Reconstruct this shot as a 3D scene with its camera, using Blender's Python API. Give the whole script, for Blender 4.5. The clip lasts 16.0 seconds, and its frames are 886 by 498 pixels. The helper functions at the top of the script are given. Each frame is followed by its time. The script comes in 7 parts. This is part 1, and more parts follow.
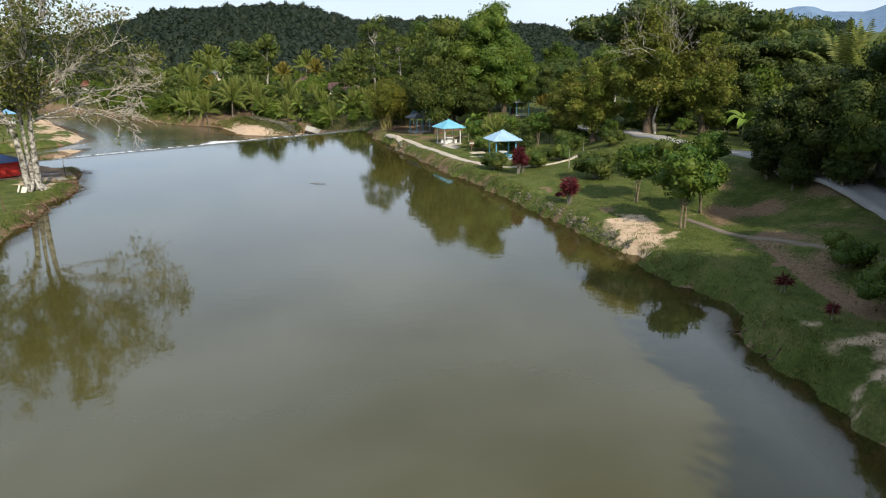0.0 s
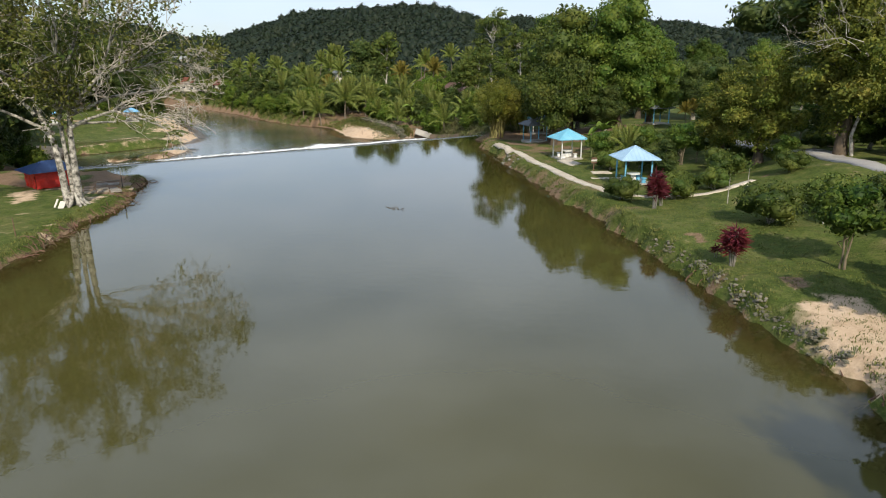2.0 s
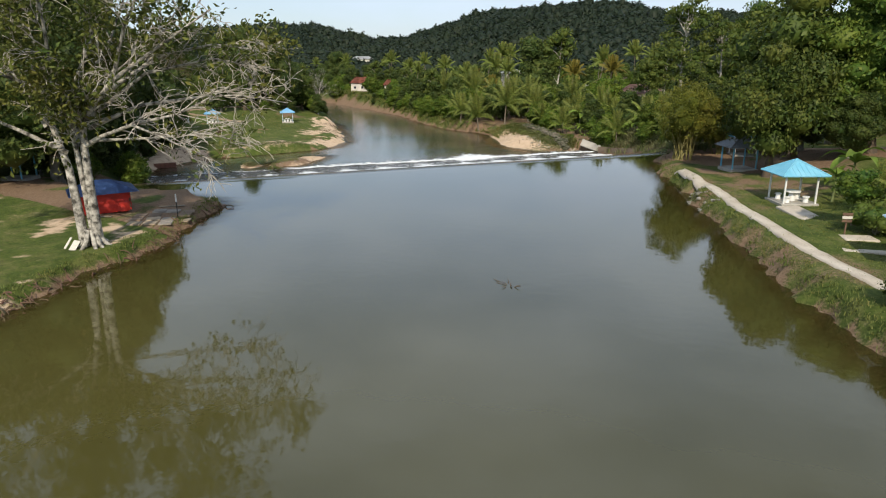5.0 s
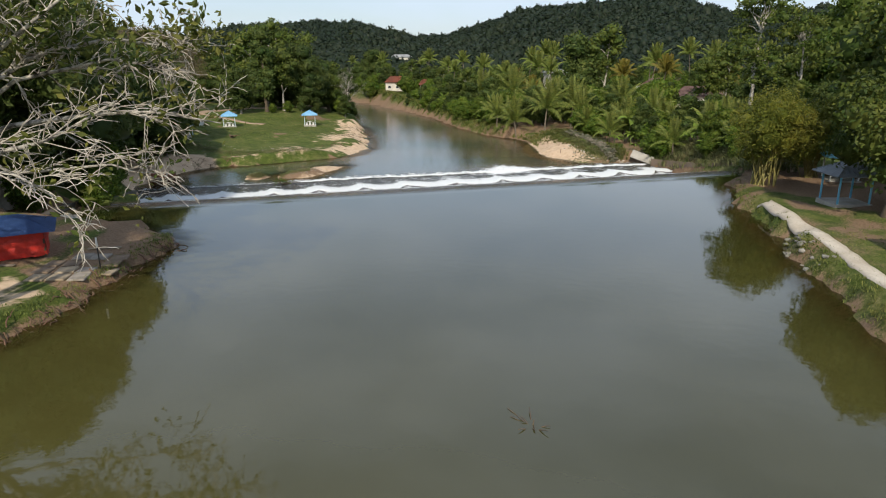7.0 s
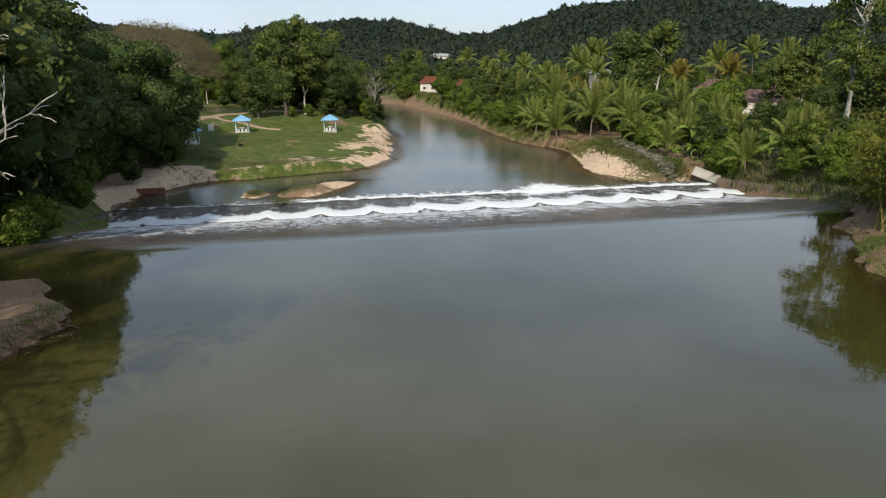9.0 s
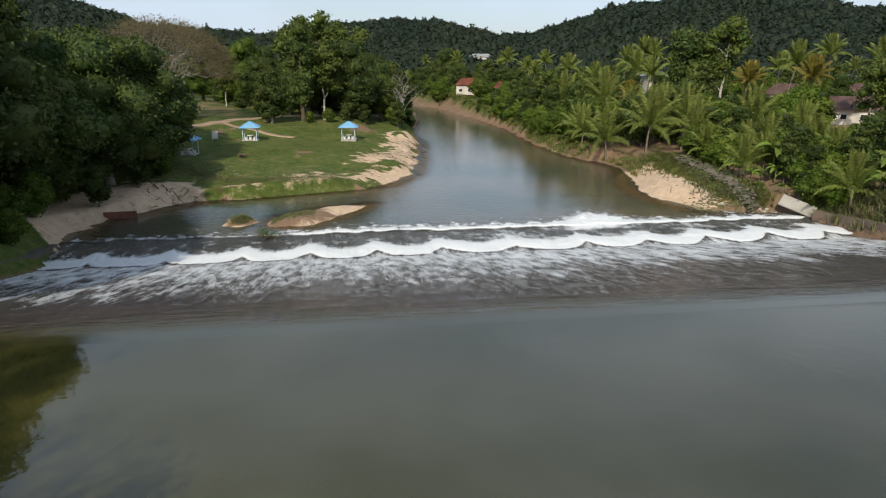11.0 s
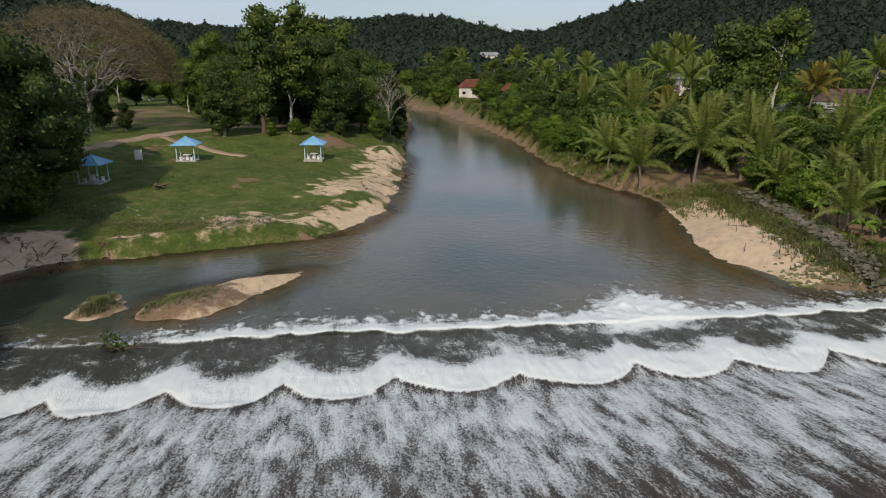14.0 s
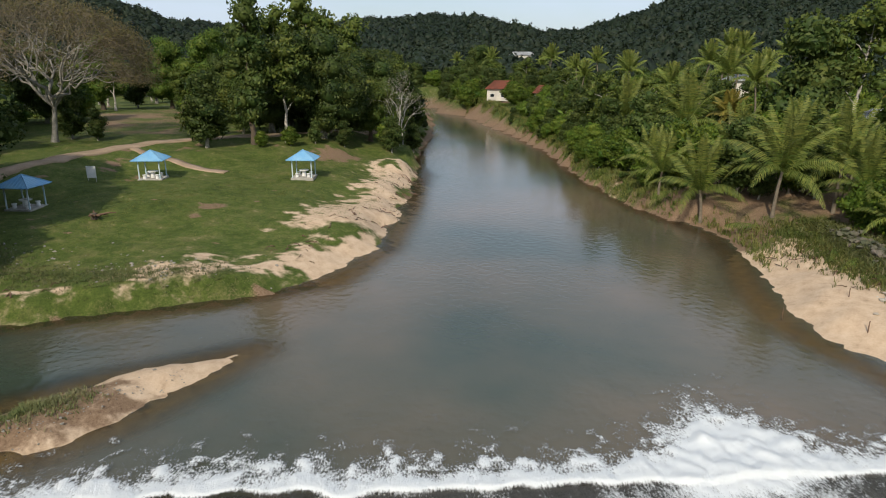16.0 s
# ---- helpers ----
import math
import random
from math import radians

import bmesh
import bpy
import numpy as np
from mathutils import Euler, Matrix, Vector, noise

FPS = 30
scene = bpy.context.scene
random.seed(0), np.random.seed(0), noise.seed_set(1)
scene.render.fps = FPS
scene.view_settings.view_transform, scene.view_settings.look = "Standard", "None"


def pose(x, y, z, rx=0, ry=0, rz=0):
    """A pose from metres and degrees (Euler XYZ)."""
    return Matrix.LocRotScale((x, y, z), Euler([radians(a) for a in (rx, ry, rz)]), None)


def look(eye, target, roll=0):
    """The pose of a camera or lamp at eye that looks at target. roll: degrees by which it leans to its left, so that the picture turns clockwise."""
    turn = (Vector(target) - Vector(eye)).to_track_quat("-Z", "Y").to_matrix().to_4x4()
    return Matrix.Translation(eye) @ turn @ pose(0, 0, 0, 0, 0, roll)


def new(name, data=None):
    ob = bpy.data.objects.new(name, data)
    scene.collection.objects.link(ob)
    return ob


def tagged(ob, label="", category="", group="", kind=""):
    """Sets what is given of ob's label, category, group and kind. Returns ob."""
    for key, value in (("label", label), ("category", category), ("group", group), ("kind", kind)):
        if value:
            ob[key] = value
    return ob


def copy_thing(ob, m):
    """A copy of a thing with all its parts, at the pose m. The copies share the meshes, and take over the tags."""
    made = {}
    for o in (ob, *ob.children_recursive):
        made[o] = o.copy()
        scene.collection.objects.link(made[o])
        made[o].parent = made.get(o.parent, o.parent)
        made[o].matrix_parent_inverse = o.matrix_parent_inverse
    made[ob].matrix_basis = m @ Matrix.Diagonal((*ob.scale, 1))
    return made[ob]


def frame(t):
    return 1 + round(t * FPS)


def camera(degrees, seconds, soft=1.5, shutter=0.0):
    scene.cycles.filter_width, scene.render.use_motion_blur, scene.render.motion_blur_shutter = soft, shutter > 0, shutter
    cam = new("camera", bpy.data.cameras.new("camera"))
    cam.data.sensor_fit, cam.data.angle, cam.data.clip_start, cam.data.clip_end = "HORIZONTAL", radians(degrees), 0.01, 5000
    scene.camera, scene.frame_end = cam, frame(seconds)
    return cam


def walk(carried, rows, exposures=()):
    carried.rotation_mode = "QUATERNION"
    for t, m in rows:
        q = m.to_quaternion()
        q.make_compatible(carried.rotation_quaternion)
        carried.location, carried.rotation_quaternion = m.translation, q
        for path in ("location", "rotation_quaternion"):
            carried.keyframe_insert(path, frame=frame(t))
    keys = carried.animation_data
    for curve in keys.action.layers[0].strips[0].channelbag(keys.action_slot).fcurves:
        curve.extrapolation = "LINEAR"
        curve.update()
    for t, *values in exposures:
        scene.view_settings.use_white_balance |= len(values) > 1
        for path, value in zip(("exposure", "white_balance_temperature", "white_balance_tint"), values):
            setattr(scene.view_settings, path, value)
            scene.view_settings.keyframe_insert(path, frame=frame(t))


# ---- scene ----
cam = camera(69.5, 16.0, soft=1.1)
PATH = [
    (0, (1.745, 2.69, 11.432), (1.664, 4.608, 10.872), -0.4),
    (0.5, (1.985, 6.371, 11.401), (1.851, 8.287, 10.842), -0.3),
    (1, (2.145, 9.971, 11.318), (1.877, 11.873, 10.759), -0.3),
    (1.5, (2.239, 13.483, 11.217), (1.88, 15.369, 10.659), -0.4),
    (2, (2.291, 16.859, 11.124), (1.838, 18.725, 10.567), -0.4),
    (2.5, (2.066, 20.174, 11.082), (1.524, 22.017, 10.526), -0.4),
    (3, (1.7, 23.416, 11.037), (1.07, 25.232, 10.482), -0.5),
    (3.5, (1.254, 26.609, 10.959), (0.536, 28.391, 10.405), -0.4),
    (4, (0.763, 29.731, 10.954), (-0.041, 31.476, 10.4), -0.5),
    (4.5, (0.09, 32.746, 10.947), (-0.793, 34.454, 10.393), -0.5),
    (7, (-5.519, 47.806, 11.197), (-6.566, 49.416, 10.639), -0.3),
    (7.5, (-6.844, 50.765, 11.316), (-7.911, 52.361, 10.756), -0.2),
    (8, (-8.339, 53.822, 11.407), (-9.435, 55.398, 10.847), -0.2),
    (8.5, (-9.911, 57.079, 11.409), (-11.033, 58.638, 10.849), -0.2),
    (9, (-11.643, 60.358, 11.399), (-12.79, 61.897, 10.839), -0.2),
    (11.5, (-21.75, 76.76, 11.536), (-22.998, 78.22, 10.976), 0.1),
    (12, (-23.937, 80.035, 11.564), (-25.184, 81.494, 11.003), 0.1),
    (12.5, (-26.183, 83.37, 11.598), (-27.431, 84.828, 11.036), 0.1),
    (13, (-28.416, 86.754, 11.657), (-29.665, 88.211, 11.094), 0.2),
    (13.5, (-30.649, 90.201, 11.76), (-31.898, 91.657, 11.196), 0.3),
    (14, (-32.918, 93.691, 11.818), (-34.181, 95.136, 11.254), 0.3),
    (14.5, (-35.195, 97.237, 11.871), (-36.471, 98.67, 11.305), 0.3),
    (15, (-37.418, 100.652, 11.882), (-38.716, 102.064, 11.316), 0.3),
    (15.5, (-39.517, 103.859, 11.836), (-40.835, 105.253, 11.271), 0.4),
    (16, (-41.562, 106.858, 11.749), (-42.898, 108.235, 11.185), 0.3),
]
walk(cam, [(t, look(eye, target, roll)) for t, eye, target, roll in PATH],
     exposures=[(0, 0.2), (4, 0.08), (7.5, 0.0), (11.5, -0.12), (12.5, -0.26), (13.5, -0.4), (14.3, -0.44), (15.0, -0.42), (15.5, -0.25), (16.0, -0.12)])

# ---- light ----
SUN_FROM = Vector((0.46, -0.89, 0.0)).normalized()   # the side the sun stands on
SUN_HIGH = 38.0
world = bpy.data.worlds.new("world")
scene.world = world
world.use_nodes = True
wn = world.node_tree.nodes
sky = wn.new("ShaderNodeTexSky")
sky.sky_type = "NISHITA"
sky.sun_disc = False
sky.sun_elevation = radians(SUN_HIGH)
sky.sun_rotation = math.atan2(SUN_FROM.x, SUN_FROM.y)
sky.air_density, sky.dust_density, sky.ozone_density = 1.0, 1.2, 1.5
wl = world.node_tree.links
cloud = wn.new("ShaderNodeTexNoise")       # thin high cloud all over the sky
cloud.inputs["Scale"].default_value, cloud.inputs["Detail"].default_value, cloud.inputs["Roughness"].default_value = 1.5, 5, 0.55
where = wn.new("ShaderNodeTexCoord")
squash = wn.new("ShaderNodeMapping")
squash.inputs["Scale"].default_value = (1, 1, 3.0)
wl.new(where.outputs["Generated"], squash.inputs["Vector"])
wl.new(squash.outputs[0], cloud.inputs["Vector"])
veil = wn.new("ShaderNodeMapRange")
veil.inputs[1].default_value, veil.inputs[2].default_value, veil.inputs[3].default_value, veil.inputs[4].default_value = 0.36, 0.62, 0.22, 0.86
wl.new(cloud.outputs[0], veil.inputs[0])
mixed = wn.new("ShaderNodeMix")
mixed.data_type = "RGBA"
mixed.inputs[7].default_value = (6.3, 7.3, 8.8, 1)
wl.new(veil.outputs[0], mixed.inputs[0])
wl.new(sky.outputs[0], mixed.inputs[6])
wl.new(mixed.outputs[2], wn["Background"].inputs[0])
wn["Background"].inputs[1].default_value = 0.118
sun = new("sun", bpy.data.lights.new("sun", "SUN"))
sun.data.energy, sun.data.angle, sun.data.color = 4.2, radians(0.9), (1.0, 0.90, 0.74)
high = radians(SUN_HIGH)
sun.matrix_world = look(Vector((0, 0, 0)), -(SUN_FROM * math.cos(high) + Vector((0, 0, math.sin(high)))))


# ---- materials ----
def material(name, base, rough=0.7, metal=0.0, vary=None, scale=4.0, fine=40.0, bump=0.3, island=0.0, objrand=0.0,
             coords="Object", spec=0.4, translucent=0.0, dist=0.02):
    """A material with two scales of colour variation, bump, and random shifts of value by piece and by object."""
    m = bpy.data.materials.new(name)
    m.use_nodes = True
    nt = m.node_tree
    n, l = nt.nodes, nt.links
    b = n["Principled BSDF"]
    b.inputs["Roughness"].default_value = rough
    b.inputs["Metallic"].default_value = metal
    b.inputs["Specular IOR Level"].default_value = spec
    tc = n.new("ShaderNodeTexCoord")
    big = n.new("ShaderNodeTexNoise"); big.inputs["Scale"].default_value = scale; big.inputs["Detail"].default_value = 4
    small = n.new("ShaderNodeTexNoise"); small.inputs["Scale"].default_value = fine; small.inputs["Detail"].default_value = 3
    l.new(tc.outputs[coords], big.inputs["Vector"]); l.new(tc.outputs[coords], small.inputs["Vector"])
    other = vary if vary else tuple(c * 0.6 for c in base)
    mix = n.new("ShaderNodeMix"); mix.data_type = "RGBA"
    ramp = n.new("ShaderNodeMapRange"); ramp.inputs[1].default_value = 0.35; ramp.inputs[2].default_value = 0.65
    l.new(big.outputs[0], ramp.inputs[0]); l.new(ramp.outputs[0], mix.inputs[0])
    mix.inputs[6].default_value = (*base, 1); mix.inputs[7].default_value = (*other, 1)
    hsv = n.new("ShaderNodeHueSaturation")
    l.new(mix.outputs[2], hsv.inputs["Color"])
    val = n.new("ShaderNodeMath"); val.operation = "MULTIPLY_ADD"
    l.new(small.outputs[0], val.inputs[0]); val.inputs[1].default_value = 0.5; val.inputs[2].default_value = 0.75
    last = val.outputs[0]
    if island:
        g = n.new("ShaderNodeNewGeometry")
        a = n.new("ShaderNodeMath"); a.operation = "MULTIPLY_ADD"
        l.new(g.outputs["Random Per Island"], a.inputs[0]); a.inputs[1].default_value = island * 2; l.new(last, a.inputs[2])
        s = n.new("ShaderNodeMath"); s.operation = "SUBTRACT"; l.new(a.outputs[0], s.inputs[0]); s.inputs[1].default_value = island
        last = s.outputs[0]
        hu = n.new("ShaderNodeMath"); hu.operation = "MULTIPLY_ADD"
        l.new(g.outputs["Random Per Island"], hu.inputs[0]); hu.inputs[1].default_value = -0.05; hu.inputs[2].default_value = 0.525
        l.new(hu.outputs[0], hsv.inputs["Hue"])
    if objrand:
        oi = n.new("ShaderNodeObjectInfo")
        a = n.new("ShaderNodeMath"); a.operation = "MULTIPLY_ADD"
        l.new(oi.outputs["Random"], a.inputs[0]); a.inputs[1].default_value = objrand * 2; l.new(last, a.inputs[2])
        s = n.new("ShaderNodeMath"); s.operation = "SUBTRACT"; l.new(a.outputs[0], s.inputs[0]); s.inputs[1].default_value = objrand
        last = s.outputs[0]
    l.new(last, hsv.inputs["Value"])
    l.new(hsv.outputs[0], b.inputs["Base Color"])
    if bump:
        bp = n.new("ShaderNodeBump"); bp.inputs["Strength"].default_value = bump; bp.inputs["Distance"].default_value = dist
        l.new(small.outputs[0], bp.inputs["Height"]); l.new(bp.outputs[0], b.inputs["Normal"])
    if translucent:
        t = n.new("ShaderNodeBsdfTranslucent"); l.new(hsv.outputs[0], t.inputs[0])
        ms = n.new("ShaderNodeMixShader"); ms.inputs[0].default_value = translucent
        out = n["Material Output"]
        l.new(b.outputs[0], ms.inputs[1]); l.new(t.outputs[0], ms.inputs[2]); l.new(ms.outputs[0], out.inputs[0])
    return m


def leafmat(name, base, vary, island=0.32, scale=0.35):
    return material(name, base, 0.55, vary=vary, scale=scale, fine=2.0, bump=0, island=island, objrand=0.22, translucent=0.25, spec=0.18)


LEAF_DEEP = leafmat("leaf_deep_green", (0.062, 0.115, 0.017), (0.100, 0.142, 0.023))
LEAF_DARK = leafmat("leaf_dark_green", (0.046, 0.076, 0.018), (0.075, 0.100, 0.024))
LEAF_FRESH = leafmat("leaf_fresh_green", (0.072, 0.128, 0.015), (0.108, 0.148, 0.022))
LEAF_OLIVE = leafmat("leaf_olive", (0.068, 0.108, 0.021), (0.108, 0.134, 0.027))
LEAF_YELLOW = leafmat("leaf_yellow_green", (0.130, 0.125, 0.022), (0.18, 0.145, 0.028))
LEAF_BAMBOO = leafmat("leaf_bamboo", (0.140, 0.165, 0.024), (0.190, 0.185, 0.032))
LEAF_AUTUMN = leafmat("leaf_yellowing", (0.122, 0.165, 0.026), (0.185, 0.188, 0.035))
LEAF_PALM = leafmat("leaf_palm", (0.100, 0.150, 0.027), (0.155, 0.175, 0.041))
LEAF_BANANA = leafmat("leaf_banana", (0.11, 0.185, 0.026), (0.16, 0.21, 0.036))
LEAF_RED = leafmat("leaf_dark_red", (0.15, 0.025, 0.03), (0.09, 0.020, 0.027))
LEAF_HILL = leafmat("leaf_hill_forest", (0.017, 0.029, 0.017), (0.027, 0.040, 0.021), 0.10, 0.02)
LEAF_DRY = leafmat("leaf_dry_brown", (0.150, 0.125, 0.050), (0.105, 0.095, 0.036))
BARK_GREY = material("bark_grey", (0.30, 0.28, 0.24), 0.9, vary=(0.16, 0.15, 0.12), scale=2.0, fine=25, bump=0.6)
BARK_PALE = material("bark_pale", (0.52, 0.49, 0.43), 0.85, vary=(0.15, 0.135, 0.11), scale=2.6, fine=18, bump=0.6)
BARK_MOTTLED = material("bark_mottled", (0.50, 0.47, 0.41), 0.9, vary=(0.055, 0.050, 0.040), scale=3.4, fine=16, bump=0.8)
BARK_WHITE = material("bark_white", (0.52, 0.48, 0.42), 0.85, vary=(0.30, 0.27, 0.22), scale=2.0, fine=18, bump=0.4)
BARK_PALM = material("bark_palm", (0.20, 0.165, 0.12), 0.9, vary=(0.12, 0.10, 0.075), scale=3.0, fine=22, bump=0.6)
BARK_TWIG = material("bark_twig", (0.21, 0.17, 0.11), 0.9, vary=(0.13, 0.105, 0.07), scale=2.0, fine=25, bump=0.3)
BARK_BROWN = material("bark_brown", (0.12, 0.09, 0.06), 0.9, vary=(0.07, 0.055, 0.04), scale=2.0, fine=25, bump=0.6)
CONCRETE = material("concrete", (0.42, 0.40, 0.36), 0.85, vary=(0.30, 0.28, 0.24), scale=0.8, fine=14, bump=0.4)
WHITE_PAINT = material("white_paint", (0.78, 0.78, 0.76), 0.55, vary=(0.66, 0.66, 0.63), scale=1.5, fine=20, bump=0.1)
BLUE_POST = material("blue_paint", (0.10, 0.36, 0.55), 0.5, vary=(0.16, 0.42, 0.58), scale=1.5, fine=20, bump=0.1)
PALE_BLUE = material("pale_blue_paint", (0.42, 0.58, 0.68), 0.5, vary=(0.55, 0.64, 0.68), scale=1.5, fine=20, bump=0.1)
ROOF_BLUE = material("roof_light_blue", (0.15, 0.36, 0.58), 0.45, vary=(0.22, 0.43, 0.60), scale=0.9, fine=12, bump=0.1, spec=0.5)
ROOF_TURQ = material("roof_turquoise", (0.14, 0.42, 0.56), 0.45, vary=(0.2, 0.47, 0.6), scale=0.9, fine=12, bump=0.1, spec=0.5)
ROOF_PALE = material("roof_pale_blue", (0.36, 0.52, 0.66), 0.5, vary=(0.29, 0.45, 0.60), scale=0.9, fine=12, bump=0.1, spec=0.5)
ROOF_GREY = material("roof_grey", (0.20, 0.22, 0.24), 0.6, vary=(0.15, 0.17, 0.19), scale=0.9, fine=12, bump=0.1)
ROOF_NAVY = material("roof_navy", (0.035, 0.08, 0.22), 0.45, vary=(0.05, 0.10, 0.25), scale=0.9, fine=12, bump=0.2)
TARP_RED = material("tarp_red", (0.55, 0.03, 0.02), 0.5, vary=(0.42, 0.03, 0.02), scale=1.2, fine=6, bump=0.6, dist=0.06)
ROOF_RUST = material("roof_rust", (0.16, 0.09, 0.075), 0.75, vary=(0.22, 0.14, 0.12), scale=0.4, fine=8, bump=0.2)
ROOF_RED = material("roof_red_tile", (0.30, 0.095, 0.055), 0.7, vary=(0.22, 0.08, 0.05), scale=0.6, fine=8, bump=0.3)
WALL_CREAM = material("wall_cream", (0.62, 0.58, 0.50), 0.85, vary=(0.5, 0.47, 0.42), scale=0.6, fine=12, bump=0.2)
ROCK = material("rock", (0.30, 0.28, 0.24), 0.9, vary=(0.17, 0.16, 0.13), scale=1.2, fine=9, bump=0.8, island=0.15, dist=0.05)
ROCK_MOSSY = material("rock_mossy", (0.15, 0.13, 0.10), 0.95, vary=(0.065, 0.072, 0.040), scale=0.9, fine=9, bump=0.8, island=0.2, dist=0.05)
ROOT = material("root_wood", (0.16, 0.10, 0.06), 0.9, vary=(0.10, 0.06, 0.04), scale=3, fine=20, bump=0.6, island=0.2)
DARK_METAL = material("dark_metal", (0.05, 0.05, 0.05), 0.5, 0.6, scale=3, fine=30, bump=0.1)
GLASS = material("window_glass", (0.02, 0.025, 0.03), 0.08, scale=1, fine=3, bump=0.0, spec=0.6)


# ---- mesh helpers ----
def mesh_np(name, verts, faces, mat, smooth=False):
    """A mesh from an array of points and an array of triangles or quads."""
    me = bpy.data.meshes.new(name)
    verts = np.asarray(verts, np.float32); faces = np.asarray(faces, np.int32)
    use = np.ones(faces.shape, bool)
    if faces.shape[1] == 4:                    # a quad that names its last corner twice is a triangle
        use[:, 3] = faces[:, 2] != faces[:, 3]
    count = use.sum(axis=1)
    me.vertices.add(len(verts)); me.vertices.foreach_set("co", verts.ravel())
    me.loops.add(int(count.sum())); me.loops.foreach_set("vertex_index", faces[use])
    me.polygons.add(len(faces)); me.polygons.foreach_set("loop_start", np.r_[0, np.cumsum(count)[:-1]].astype(np.int32))
    me.polygons.foreach_set("use_smooth", np.full(len(faces), smooth))
    me.update(calc_edges=True); me.validate()
    if mat:
        me.materials.append(mat)
    return me


def child(name, me, parent, label=""):
    ob = new(name, me)
    ob.parent = parent
    return tagged(ob, label) if label else ob


def part(name, bm, mat, parent, label=""):
    """One mesh object from a bmesh, under a thing or a part."""
    me = bpy.data.meshes.new(name)
    bmesh.ops.recalc_face_normals(bm, faces=bm.faces)
    bm.to_mesh(me); bm.free()
    me.materials.append(mat)
    return child(name, me, parent, label)


def box(sx, sy, sz, x=0, y=0, z=0, bevel=0.02, m=None):
    """A bevelled box of that size, its base centre at x, y, z."""
    bm = bmesh.new()
    bmesh.ops.create_cube(bm, size=1)
    bmesh.ops.scale(bm, vec=(sx, sy, sz), verts=bm.verts)
    if bevel:
        bmesh.ops.bevel(bm, geom=bm.edges[:], offset=min(bevel, 0.3 * min(sx, sy, sz)), segments=1, affect="EDGES")
    bmesh.ops.translate(bm, vec=(x, y, z + sz / 2), verts=bm.verts)
    if m:
        bm.transform(m)
    return bm


def add_box(bm, sx, sy, sz, x=0, y=0, z=0, bevel=0.015):
    b = box(sx, sy, sz, x, y, z, bevel)
    me = bpy.data.meshes.new("tmp"); b.to_mesh(me); b.free(); bm.from_mesh(me); bpy.data.meshes.remove(me)


def disc(r, h, x=0, y=0, z=0, n=20, r2=None):
    bm = bmesh.new()
    bmesh.ops.create_cone(bm, cap_ends=True, segments=n, radius1=r, radius2=r if r2 is None else r2, depth=h)
    bmesh.ops.translate(bm, vec=(x, y, z + h / 2), verts=bm.verts)
    return bm


def tube_np(pts, radii, sides=7):
    """Points and quads of a tapering tube along a line of points."""
    pts = np.asarray(pts, float); n = len(pts)
    tan = np.gradient(pts, axis=0); tan /= np.linalg.norm(tan, axis=1)[:, None] + 1e-9
    ref = np.array([0.31, 0.17, 0.93]) if abs(tan[0, 2]) < 0.9 else np.array([1.0, 0.1, 0.05])
    a = np.cross(tan, ref); a /= np.linalg.norm(a, axis=1)[:, None]
    b = np.cross(tan, a)
    ang = np.linspace(0, 2 * np.pi, sides, endpoint=False)
    r = np.asarray(radii, float)[:, None, None]
    v = pts[:, None, :] + r * (np.cos(ang)[None, :, None] * a[:, None, :] + np.sin(ang)[None, :, None] * b[:, None, :])
    i, j = np.meshgrid(np.arange(n - 1), np.arange(sides), indexing="ij")
    k = (j + 1) % sides
    f = np.stack([i * sides + j, i * sides + k, (i + 1) * sides + k, (i + 1) * sides + j], -1).reshape(-1, 4)
    return v.reshape(-1, 3), f


def merge_np(parts):
    vs, fs, o = [], [], 0
    for v, f in parts:
        vs.append(v); fs.append(np.asarray(f) + o); o += len(v)
    return np.concatenate(vs), np.concatenate(fs)


def bow(a, b, sag, n=6, wob=0.0, rng=None):
    """A line of points from a to b, lifted by sag in the middle."""
    t = np.linspace(0, 1, n)[:, None]
    p = np.asarray(a) * (1 - t) + np.asarray(b) * t
    p[:, 2] += sag * 4 * (t * (1 - t))[:, 0]
    if wob:
        p[1:-1] += rng.normal(0, wob, (n - 2, 3))
    return p


def leaves_np(pos, out, size, rng, lie=0.5, slim=0.5):
    """Leaf blades at pos: lie 0 turns them at random, 1 turns them flat to the outward way."""
    n = len(pos)
    nor = out * lie + rng.normal(0, 1, (n, 3)) * (1 - lie)
    nor /= np.linalg.norm(nor, axis=1)[:, None] + 1e-9
    t = np.cross(nor, rng.normal(0, 1, (n, 3))); t /= np.linalg.norm(t, axis=1)[:, None] + 1e-9
    s = np.cross(nor, t)
    L = (size * rng.uniform(0.6, 1.35, n))[:, None]
    droop = nor * L * 0.12
    v = np.stack([pos - t * L * 0.5 - droop, pos + s * L * slim * 0.5, pos + t * L * 0.5 - droop, pos - s * L * slim * 0.5], 1).reshape(-1, 3)
    return v, np.arange(4 * n).reshape(n, 4)


_ico = {}


def ico(sub):
    if sub not in _ico:
        bm = bmesh.new(); bmesh.ops.create_icosphere(bm, subdivisions=sub, radius=1)
        v = np.array([x.co[:] for x in bm.verts]); f = np.array([[x.index for x in p.verts] for p in bm.faces]); bm.free()
        _ico[sub] = v, np.concatenate([f, f[:, 2:]], 1)
    return _ico[sub]


